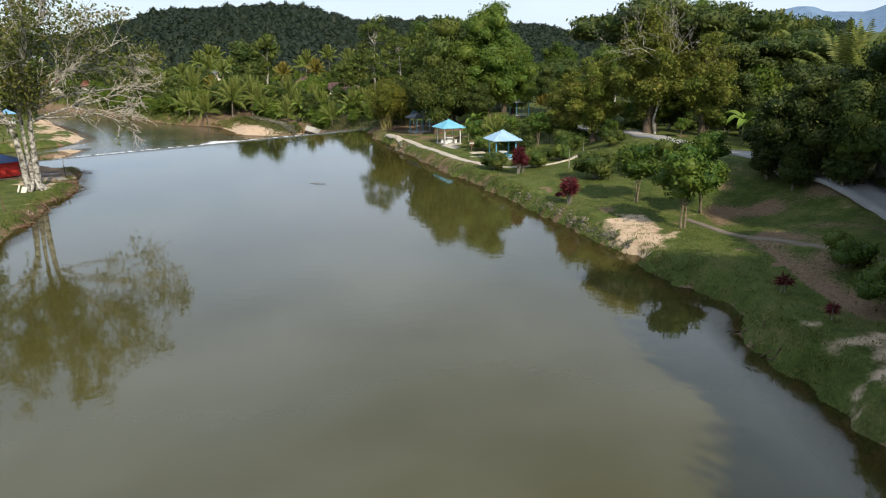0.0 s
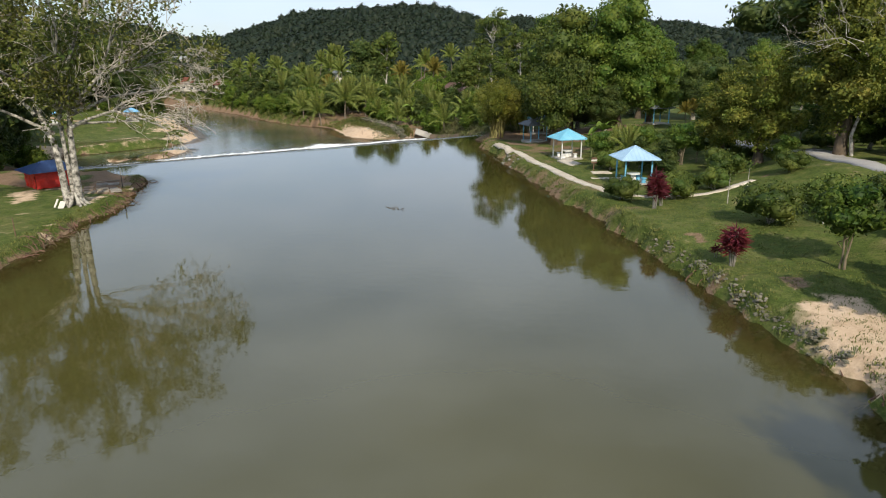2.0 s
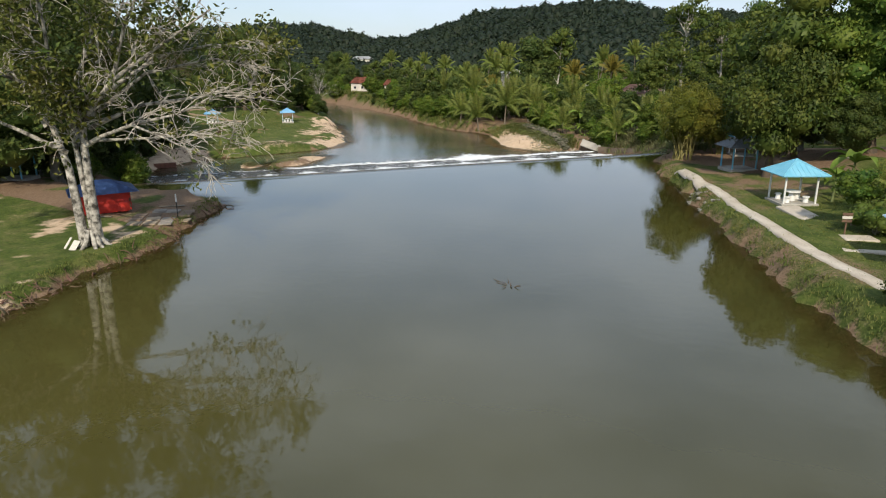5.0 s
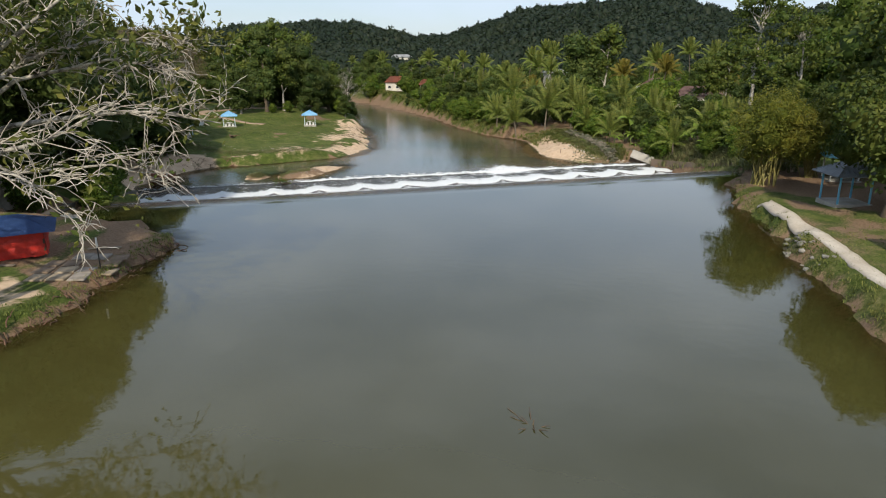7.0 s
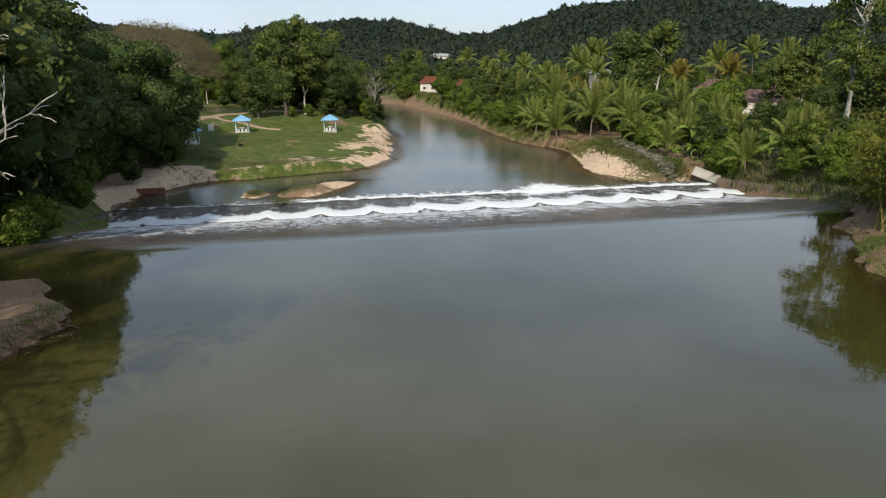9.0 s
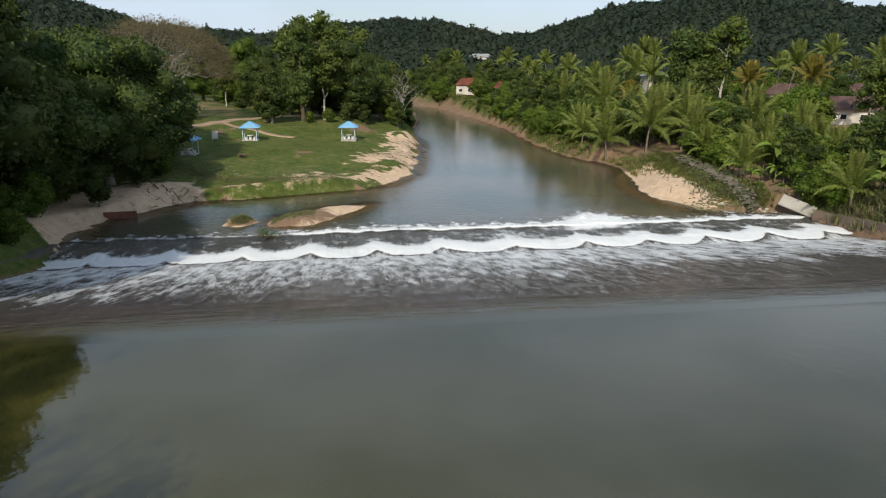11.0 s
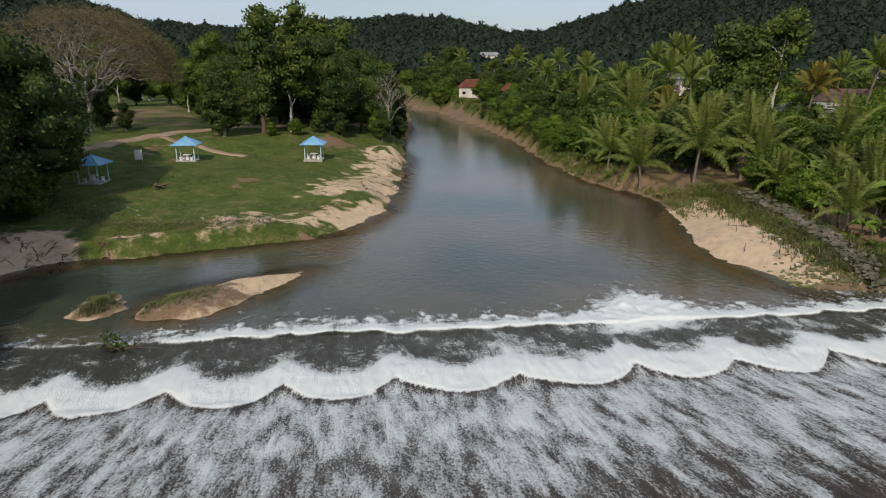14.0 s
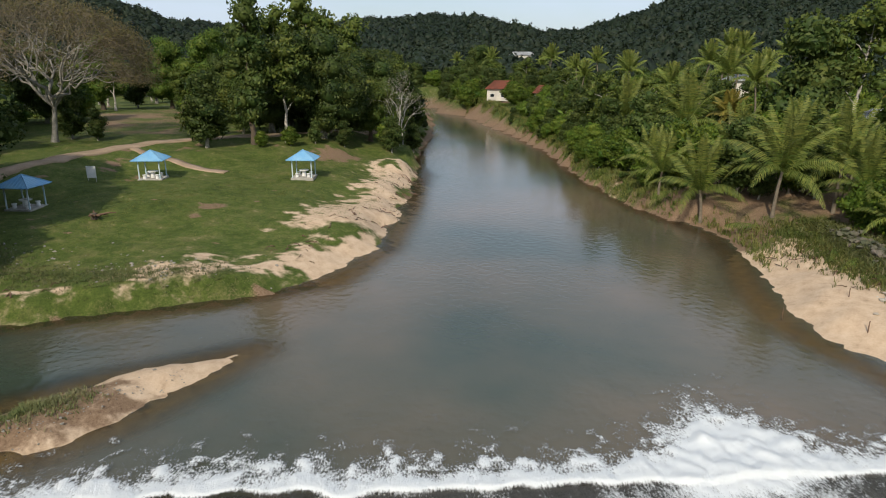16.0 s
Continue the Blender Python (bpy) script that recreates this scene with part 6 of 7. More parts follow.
def stones(name, label, pts, count, spread, size, seed, mat=ROCK, lift=0.0, kind="stuff", category="stones"):
    """Uneven stones heaped along a line, joined into one piece."""
    rng = rnd(seed)
    pts = np.array(pts, float)
    seg = np.r_[0, np.cumsum(np.linalg.norm(np.diff(pts, axis=0), axis=1))]
    parts = []
    v, f = ico(1)
    t = rng.uniform(0, seg[-1], count)
    x = np.interp(t, seg, pts[:, 0]) + rng.normal(0, spread, count); y = np.interp(t, seg, pts[:, 1]) + rng.normal(0, spread, count)
    z = ground_np(x, y)[0]
    for i in range(count):
        s = size * rng.uniform(0.4, 1.5)
        w = v * lumps(v, rnd(seed * 1000 + i), 0.5, 2.4)[:, None] * (s, s * rng.uniform(0.6, 1.1), s * rng.uniform(0.4, 0.75))
        a = rng.uniform(0, 6.28); c, s_ = math.cos(a), math.sin(a)
        parts.append((np.stack([w[:, 0] * c - w[:, 1] * s_ + x[i], w[:, 0] * s_ + w[:, 1] * c + y[i], w[:, 2] + z[i] + lift * rng.uniform(0, 1)], -1), f))
    return tagged(new(name, mesh_np(name, *merge_np(parts), mat)), label, category, kind=kind)


ROCK_BANK = material("rock_bank", (0.21, 0.19, 0.15), 0.95, vary=(0.085, 0.085, 0.045), scale=0.9, fine=9, bump=0.6, island=0.2)
stones("stone_edging", "rough grey stones edging the pond bank", [(5.9, 56.4), (7.6, 52.5), (9.0, 48.3), (10.4, 44.0), (11.8, 41.2)], 520, 0.15, 0.085, 101, ROCK_BANK, lift=0.0)
stones("stone_edging", "scattered pale stones at the water's edge", [(-9.2, 94.0), (-6.0, 86.5)], 40, 0.5, 0.2, 102)
stones("rubble", "pale rubble and gravel on the sandy bank", [(-46.5, 156.0), (-42.0, 150.5), (-38.0, 147.6)], 300, 1.3, 0.20, 103, material("rubble_pale", (0.5, 0.45, 0.38), 0.9, vary=(0.36, 0.32, 0.27), island=0.2, scale=2))
stones("rubble", "dark mossy gravel beside the foam", [(-43.5, 147.2), (-40.0, 146.0), (-37.0, 146.6)], 320, 1.2, 0.18, 104, material("rubble_mossy", (0.17, 0.15, 0.08), 0.9, vary=(0.11, 0.11, 0.05), island=0.3, scale=2))
stones("stone_wall", "long heap of dark grey boulders behind the beach", [(-54.0, 167.0), (-48.0, 160.9), (-42.8, 153.8), (-38.2, 147.6)], 1200, 0.45, 0.24, 105, ROCK_MOSSY, lift=0.75)
stones("pebbles", "small stones along the meadow's eroded bank", [(-103, 113), (-90, 121), (-83, 128)], 160, 1.6, 0.10, 106)
stones("pebbles", "loose stones on the islet", [(-74.3, 109.5), (-71.2, 111.2), (-72.0, 119)], 160, 0.5, 0.05, 107)


# dark retaining kerb on the left side of the apron, and the abutment on the right
def wall_strip(name, label, pts, thick, mat, category="wall"):
    """A low wall with its own top heights along a line of x, y, bottom, top."""
    pts = np.array(pts, float)
    tan = np.gradient(pts[:, :2], axis=0); tan /= np.linalg.norm(tan, axis=1)[:, None]
    nor = np.stack([-tan[:, 1], tan[:, 0]], -1) * thick / 2
    v = []
    for p, q in zip(pts, nor):
        v += [(p[0] - q[0], p[1] - q[1], p[2]), (p[0] - q[0] * 0.8, p[1] - q[1] * 0.8, p[3]), (p[0] + q[0] * 0.8, p[1] + q[1] * 0.8, p[3]), (p[0] + q[0], p[1] + q[1], p[2])]
    n = len(pts)
    f = [(4 * i + j, 4 * i + 4 + j, 4 * i + 4 + (j + 1) % 4, 4 * i + (j + 1) % 4) for i in range(n - 1) for j in range(4)]
    f += [(0, 1, 2, 3), (4 * n - 4, 4 * n - 1, 4 * n - 2, 4 * n - 3)]
    return tagged(new(name, mesh_np(name, np.array(v), np.array(f), mat)), label, category, kind="structure")


DARK_STONE = material("dark_wet_stone", (0.10, 0.085, 0.07), 0.8, vary=(0.06, 0.055, 0.045), scale=0.8, fine=6, bump=0.7, dist=0.06)
wall_strip("weir_wall", "dark stained side wall of the weir", [(*at_weir(S_LEFT - 1.0, -3)[:2], -1.5, 0.35), (*at_weir(S_LEFT - 0.6, 2)[:2], -2, 0.30), (*at_weir(S_LEFT - 0.4, 9)[:2], -3, -0.3),
           (*at_weir(S_LEFT - 0.2, 18)[:2], -4, -1.9), (*at_weir(S_LEFT - 0.2, 26)[:2], -5, -3.1), (*at_weir(S_LEFT - 0.6, 31)[:2], -5, -3.7)], 0.9, DARK_STONE)
wall_strip("weir_wall", "brown stained earth and concrete abutment beside the weir", [(*at_weir(S_RIGHT + a, u)[:2], lo, top) for a, u, lo, top in
           ((-0.3, -1.5, -1.5, 0.25), (3.5, 5, -2.5, 0.35), (7.2, 12, -3.5, -0.75), (9.6, 20, -4.8, -2.05), (10.2, 29, -5, -2.95), (9.6, 32, -5, -3.1))], 1.2, material("abutment_brown", (0.20, 0.15, 0.11), 0.9, vary=(0.13, 0.10, 0.075), scale=0.7, fine=7, bump=0.7, dist=0.05))


# rusty sheet piles on the left shore
pile_root = tagged(new("sheet_pile_wall"), "short row of rust-brown sheet piles at the shore", "retaining wall")
pile_mat = material("rusty_pile", (0.26, 0.115, 0.075), 0.85, vary=(0.17, 0.08, 0.055), scale=1.5, fine=10, bump=0.5)
for k in range(7):
    x, y = -87.9 + k * 0.27, 100.1 + k * 0.37
    part("pile", box(0.47, 0.14 + 0.08 * (k % 2), 1.25, 0, 0, RIVER - 0.5, 0.03, pose(x, y, 0, 0, 0, 53.9)), pile_mat, pile_root)


# ---- small plants ----
def cordyline(label, height, rng, stems=7):
    root = tagged(new("cordyline"), label, "shrub", "red-leaved plants")
    parts, pos, out = [], [], []
    for k in range(stems):
        a = k * 2.4; lean = 0.35 * rng.uniform(0.3, 1)
        top = np.array((math.cos(a) * lean, math.sin(a) * lean, height * rng.uniform(0.55, 0.9)))
        parts.append(tube_np(bow((0.1 * math.cos(a), 0.1 * math.sin(a), -0.1), top, 0, 5), [0.03] * 5, 5))
        for _ in range(60):
            d = rng.normal(0, 1, 3); d[2] = abs(d[2]) * 0.8 - 0.2; d /= np.linalg.norm(d)
            pos.append(top * (1, 1, rng.uniform(0.55, 1.0)) + d * 0.26); out.append(d)
    for v, f in parts:
        child("stem", mesh_np("stem", v, f, BARK_GREY, True), root)
    pos, out = np.array(pos), np.array(out)
    n = len(pos)
    s = np.cross(out, rng.normal(0, 1, (n, 3))); s /= np.linalg.norm(s, axis=1)[:, None]
    L = rng.uniform(0.35, 0.6, (n, 1))
    v = np.stack([pos - out * 0.2, pos + s * 0.055, pos + out * L - (0, 0, 0.12), pos - s * 0.055], 1).reshape(-1, 3)
    child("leaves", mesh_np("leaves", v, np.arange(4 * n).reshape(n, 4), LEAF_RED), root)
    return root


red_big = place(cordyline("dark red leafy cordyline bush on the bank", 2.3, rnd(111), 9), 6.4, 63.2, ground_at(6.4, 63.2), 0.95, sz=1.2)
plant_copy(red_big, 9.4, 51.0, 0.95, 60); plant_copy(red_big, 6.9, 64.0, 0.8, 120)
red_small = place(cordyline("small red cordyline with a thin bare stem", 1.5, rnd(112), 2), 16.2, 31.0, ground_at(16.2, 31.0), 0.62)
plant_copy(red_small, 16.5, 27.4, 0.5, 70); plant_copy(red_small, 8.8, 52.4, 0.5, 10)

# bamboo beside the weir
r = rnd(113)
bamboo = tagged(new("bamboo_clump"), "bushy yellow-green bamboo clump by the weir", "bamboo", "bamboo clumps")
stems = []
bc = ball_clumps(r, 26, 2.5, 2.5, 2.5, 2.75, 0.7, 1.2, 0.0, 0.3)
for k in range(26):
    a = r.uniform(0, 6.28); q = r.uniform(0.1, 0.7)
    x, y, z, _ = bc[k]
    stems.append(tube_np(bow((q * math.cos(a), q * math.sin(a), -0.2), (x, y, z), 0.3, 6), [0.045, 0.04, 0.035, 0.03, 0.02, 0.01], 5))
bamboo_stem = material("bamboo_stem", (0.25, 0.22, 0.07), 0.5)
for v, f in stems:
    child("stem", mesh_np("stem", v, f, bamboo_stem, True), bamboo)
child("leaves", mesh_np("leaves", *crown_np(bc, r, 0.22, 64, 0.25, 0.22, 0.5, 1.0), LEAF_BAMBOO), bamboo)
place(bamboo, -12.2, 109.6, ground_at(-12.2, 109.6), 1.6)
plant_copy(bamboo, -9.0, 116.0, 1.4, 90); plant_copy(bamboo, -13.0, 117.5, 1.2, 200)


# fallen palm fronds and reeds on the beach's edge
r = rnd(114)
fr = frond_mesh("frond", 3.4, 0.5, 24, 0.7, LEAF_PALM, r)
for x, y in [(-45.5, 156.5), (-43.5, 155), (-48, 158.5), (-51, 161.5), (-41, 152), (-53, 163), (-46, 159), (-50, 164.5), (-44.5, 158.5), (-39.5, 153), (-56, 166), (-60, 167)]:
    o = tagged(new("fallen_frond", fr), "fallen green palm frond lying on the bank", "palm frond", "fallen fronds")
    o.location = (x, y, ground_at(x, y) + 0.25); o.rotation_euler = (r.uniform(-0.4, 0.4), radians(r.uniform(-12, 12)), r.uniform(0, 6.28))


def tufts(name, label, spots, count, seed, height, mat, spread, blades=5, category="grass"):
    """Grass tufts of bent blades round given spots, joined."""
    rng = rnd(seed)
    k = rng.randint(len(spots), size=count)
    base = np.array(spots)[k] + rng.normal(0, 1, (count, 2)) * spread
    z = ground_np(base[:, 0], base[:, 1])[0]
    good = (z > RIVER + 0.12) & ((z > 0.03) | (weir_su(base[:, 0], base[:, 1])[1] > 0))
    base, z = base[good], z[good]
    b = np.repeat(np.c_[base, z - 0.03], blades, axis=0)
    n = len(b)
    b[:, :2] += rng.normal(0, 0.10, (n, 2))
    a = rng.uniform(0, 6.28, n); h = height * rng.uniform(0.5, 1.3, n)
    d = np.stack([np.cos(a), np.sin(a), np.zeros(n)], -1); s = np.stack([-np.sin(a), np.cos(a), np.zeros(n)], -1)
    w = (0.018 + 0.014 * rng.uniform(0, 1, n))[:, None] * (height / 0.4) ** 0.4
    mid_ = b + d * (0.25 * h)[:, None] + np.stack([0 * h, 0 * h, 0.65 * h], -1)
    tip = b + d * (0.75 * h)[:, None] + np.stack([0 * h, 0 * h, 0.85 * h], -1)
    v = np.stack([b - s * w, b + s * w, mid_ + s * w * 0.8, mid_ - s * w * 0.8, tip], 1).reshape(-1, 3)
    o = np.arange(n) * 5
    f = np.concatenate([np.stack([o, o + 1, o + 2, o + 3], -1), np.stack([o + 3, o + 2, o + 4, o + 4], -1)])
    me = bpy.data.meshes.new(name)
    me.from_pydata(v.tolist(), [], [tuple(dict.fromkeys(q)) for q in f.tolist()])
    me.materials.append(mat)
    return tagged(new(name, me), label, category, kind="stuff")


def along(line, step, off=0.0):
    pts = np.array(line, float)
    seg = np.r_[0, np.cumsum(np.linalg.norm(np.diff(pts, axis=0), axis=1))]
    t = np.arange(0, seg[-1], step)
    return list(zip(np.interp(t, seg, pts[:, 0]) + off, np.interp(t, seg, pts[:, 1])))


BLADE = leafmat("grass_blade", (0.10, 0.135, 0.03), (0.17, 0.17, 0.05), 0.3, 0.5)
REED = leafmat("reed_blade", (0.22, 0.21, 0.10), (0.12, 0.15, 0.05), 0.3, 0.5)
tufts("bank_grass", "overhanging grass along the pond's right bank", along(POND_SHORE[1:19], 0.8, 0.7), 3000, 121, 0.17, BLADE, 0.4)
tufts("bank_grass", "ragged grass along the cape's edge", along(POND_SHORE[27:37], 0.8, -0.9), 1400, 122, 0.16, BLADE, 0.5)
tufts("bank_grass", "tall grass and weeds along the river's right bank", along(RIVER_RIGHT[1:9], 1.0, 1.6), 7000, 123, 0.62, BLADE, 1.3)
tufts("bank_grass", "brownish grass on the meadow's low bank", along([(-104, 114), (-92, 116.5), (-86.5, 121), (-83, 127.5)], 0.6, 0), 2600, 124, 0.17, REED, 1.1)
tufts("bank_grass", "long grass and reeds above the abutment", along([tuple(at_weir(S_RIGHT + 1.5, 0)[:2]), tuple(at_weir(S_RIGHT + 9.3, 12)[:2]), tuple(at_weir(S_RIGHT + 11.8, 22)[:2]), tuple(at_weir(S_RIGHT + 11.8, 30)[:2]), (-33, 152)], 0.8), 3600, 125, 1.0, REED, 1.2)
tufts("lawn_grass", "uneven tufts of meadow grass", along([(-122, 128), (-98, 132), (-95, 146), (-118, 150), (-110, 160), (-100, 122)], 1.0), 9000, 126, 0.12, BLADE, 4.5, 4)
tufts("lawn_grass", "uneven tufts of grass on the right bank", along([(16, 22), (15.5, 32), (15, 44), (10, 56), (7, 66), (3, 80), (-4, 94)], 1.0), 9000, 127, 0.11, BLADE, 2.4, 4)
tufts("beach_weeds", "green weeds and creepers at the back of the beach", along([(-58.5, 167), (-53, 162.5), (-48.5, 158), (-44, 153), (-40, 148.5)], 0.6), 2600, 129, 0.45, BLADE, 1.2)
tufts("islet_grass", "low grass on the sandy islet", along([(-74.6, 109), (-72.6, 114)], 0.5), 900, 128, 0.24, REED, 0.8)
tufts("islet_grass", "brown-green grass covering the small islet", along([(-77.4, 109.4), (-75.2, 107.6)], 0.4), 700, 132, 0.26, REED, 0.6)
tufts("wall_weeds", "dry weeds and creepers growing over the boulders", along([(-55.0, 168.0), (-48.0, 160.9), (-42.8, 153.8), (-38.6, 148.2)], 0.6), 1900, 130, 0.75, REED, 0.9)
tufts("wall_weeds", "green creepers and ferns spilling over the boulders", along([(-56.0, 169.0), (-49.0, 162.4), (-43.4, 155.0), (-38.0, 149.4)], 0.6), 3600, 131, 0.65, BLADE, 0.9)


# ---- houses and far things ----
def house(label, w, d, h, rise, roofm, wallm, windows=3):
    root = tagged(new("house"), label, "house", "village houses")
    wall = part("wall", box(w, d, h, 0, 0, 0, 0.03), wallm, root)
    bm = bmesh.new()
    W, D = w / 2 + 0.6, d / 2 + 0.6
    a = [bm.verts.new(p) for p in ((-W, -D, h - 0.1), (W, -D, h - 0.1), (W, D, h - 0.1), (-W, D, h - 0.1), (-W * 0.55, 0, h + rise), (W * 0.55, 0, h + rise))]
    for q in ((0, 1, 5, 4), (1, 2, 5), (2, 3, 4, 5), (3, 0, 4)):
        bm.faces.new([a[i] for i in q])
    bmesh.ops.solidify(bm, geom=bm.faces[:], thickness=0.14)
    part("roof", bm, roofm, root)
    for k in range(windows):
        x = (k - (windows - 1) / 2) * w / windows
        for sy in (-1, 1):
            win = part("window", box(1.2, 0.08, 1.1, x, sy * (d / 2 + 0.02), 1.0, 0.01), WHITE_PAINT, root)
            part("pane", box(1.0, 0.04, 0.9, x, sy * (d / 2 + 0.07), 1.1, 0.01), GLASS, win)
    part("door", box(0.95, 0.08, 2.05, w / 2 - 0.9, -d / 2 - 0.02, 0, 0.01), BARK_BROWN, root)
    return root


ROOF_WHITE = material("roof_pale_grey", (0.55, 0.56, 0.56), 0.6, vary=(0.42, 0.43, 0.44), scale=0.5, fine=6, bump=0.1)
for x, y, z, turn, args in [(-160.0, 253.5, 2.4, 35, ("house with red tiled roof and cream walls above the river", 9, 6, 3.4, 2.2, ROOF_RED, WALL_CREAM)),
                            (-149.0, 259.0, 3.0, 40, ("small house with orange tiled roof among trees", 7, 5, 3.4, 2.0, ROOF_RED, WALL_CREAM)),
                            (-60.0, 262.0, 2.0, 10, ("long house with rust-brown metal roof behind the palms", 15, 9, 3.2, 2.4, ROOF_RUST, WALL_CREAM, 5)),
                            (-47.0, 270.0, 2.2, -20, ("low house with rusty brown sheet roof", 12, 8, 3.0, 2.0, ROOF_RUST, WALL_CREAM, 4)),
                            (-62.5, 231.0, 2.0, 30, ("house with pale grey roof behind the trees", 9, 6, 3.4, 1.5, ROOF_WHITE, WALL_CREAM)),
                            (-41.0, 221.5, 2.0, 15, ("wide house with a weathered brown roof", 13, 9, 3.0, 2.2, ROOF_RUST, WALL_CREAM, 4)),
                            (-96.0, 257.0, 2.5, 50, ("small white-roofed house in the woodland", 6, 5, 6.2, 1.2, ROOF_WHITE, WALL_CREAM)),
                            (-62.0, 330.0, 6.0, 0, ("distant house with pale roof on the hillside", 14, 8, 5.0, 2.5, ROOF_WHITE, WALL_CREAM, 4)),
                            (-270.0, 405.0, 16.0, 35, ("wide pale building on the hilltop", 15, 8, 5.0, 1.8, ROOF_WHITE, WALL_CREAM, 7)),
                            (-186.0, 200.0, 2.0, 20, ("house with faded red roof behind the meadow trees", 10, 7, 6.0, 2.2, ROOF_RED, WALL_CREAM))]:
    o = house(*args)
    o.matrix_world = pose(x, y, min(z, ground_at(x, y)), 0, 0, turn)


# mast and pylons on the left ridge
def pylon(label, h):
    root = tagged(new("pylon"), label, "pylon", "ridge pylons")
    legs = []
    for sx, sy in ((-1, -1), (1, -1), (1, 1), (-1, 1)):
        legs.append(tube_np(np.array([(sx * h * 0.09, sy * h * 0.09, 0), (sx * h * 0.015, sy * h * 0.015, h)]), [0.3, 0.16], 4))
    child("legs", mesh_np("legs", *merge_np(legs), DARK_METAL), root)
    arms = [tube_np(np.array([(-h * q, 0, h * z), (h * q, 0, h * z)]), [0.2, 0.2], 4) for z, q in ((0.72, 0.16), (0.84, 0.13), (0.95, 0.10))]
    for k in range(6):
        w0, w1 = h * (0.09 - 0.012 * k), h * (0.09 - 0.012 * (k + 1))
        arms.append(tube_np(np.array([(-w0, -w0, h * k / 6), (w1, -w1, h * (k + 1) / 6)]), [0.12, 0.12], 4))
    child("crossarms", mesh_np("crossarms", *merge_np(arms), DARK_METAL), root)
    return root


py = pylon("lattice power pylon on the wooded ridge", 22)
for k, bear in enumerate((66.5, 68.0, 75.0)):
    x, y = -30 - 600 * math.sin(radians(bear)), 60 + 600 * math.cos(radians(bear))
    m = pose(x, y, ground_at(x, y) - 1, 0, 0, 30)
    if k == 0:
        py.matrix_world = m
    else:
        copy_thing(py, m)


# mountains far off to the north-east; their blue is distance haze put into the colour
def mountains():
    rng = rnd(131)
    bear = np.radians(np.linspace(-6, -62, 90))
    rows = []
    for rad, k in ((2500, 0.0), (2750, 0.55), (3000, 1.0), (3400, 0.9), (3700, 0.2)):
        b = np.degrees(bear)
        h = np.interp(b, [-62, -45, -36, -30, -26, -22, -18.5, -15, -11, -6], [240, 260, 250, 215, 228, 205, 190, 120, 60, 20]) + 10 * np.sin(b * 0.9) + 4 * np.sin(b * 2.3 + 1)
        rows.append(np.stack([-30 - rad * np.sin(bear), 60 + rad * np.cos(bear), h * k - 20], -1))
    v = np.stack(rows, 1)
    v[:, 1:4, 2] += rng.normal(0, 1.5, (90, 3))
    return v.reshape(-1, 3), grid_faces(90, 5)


tagged(new("mountains", mesh_np("mountains", *mountains(), material("mountain_painted_haze", (0.17, 0.25, 0.36), 1.0, vary=(0.14, 0.21, 0.31), scale=0.008, fine=0.05, bump=0.4, dist=8.0, spec=0.0), True)),
       "forested mountains on the horizon with blue haze painted into their colour", "mountain", kind="structure")


# ---- bare trees ----
def bare_tree(label, height, rng, bark, spread=0.5, levels=5):
    root = tagged(new("bare_tree"), label, "tree", "bare trees")
    parts = []

    def grow(a, d, L, r0, level):
        e = a + d * L
        p = bow(a, e, 0.03 * L, 5, 0.04 * L, rng)
        parts.append(tube_np(p, np.linspace(r0, r0 * 0.55, 5), 6 if level < 2 else 4))
        if level >= levels:
            return
        for _ in range(3 if level else 4):
            q = d * 0.9 + rng.normal(0, spread, 3) + (0, 0, 0.12); q /= np.linalg.norm(q)
            t = rng.uniform(0.45, 1.0)
            grow(a + (e - a) * t, q, L * rng.uniform(0.5, 0.8), r0 * 0.5, level + 1)

    grow(np.array((0, 0, -0.3)), np.array((0.05, 0.02, 1.0)), height * 0.45, height * 0.0105, 0)
    child("trunk", mesh_np("trunk", *merge_np(parts), bark, True), root)
    return root


bare = place(bare_tree("leafless pale grey tree beside the river", 15, rnd(141), BARK_PALE), -116.6, 174.2, ground_at(-116.6, 174.2), 0.85)
for x, y, s in [(-119.5, 177.6, 0.7), (22.0, 74.0, 1.05), (-142.5, 178.5, 1.2)]:
    plant_copy(bare, x, y, s, x * 37 % 360)


# ---- things on the banks ----
def sign_board():
    root = tagged(new("notice_board"), "white notice board on two short posts", "sign")
    part("panel", box(0.95, 0.05, 1.25, 0, 0, 0.35, 0.01), WHITE_PAINT, root, "blank white panel")
    for x in (-0.4, 0.4):
        part("post", box(0.06, 0.06, 1.5, x, 0.05, -0.2, 0.005), CONCRETE, root)
    return root


place(sign_board(), -114.9, 129.0, ground_at(-114.9, 129.0), 1.0, 48)
sign = tagged(new("wooden_sign"), "small wooden sign on a post beside the slab", "sign")
part("post", box(0.08, 0.08, 1.5, 0, 0, -0.2, 0.01), ROOT, sign)
for k in range(3):
    part("board", box(0.55, 0.04, 0.16, 0, -0.06, 0.75 + 0.2 * k, 0.01), WALL_CREAM if k % 2 else ROOT, sign)
place(sign, 2.0, 78.6, ground_at(2.0, 78.6), 1.0, 20)

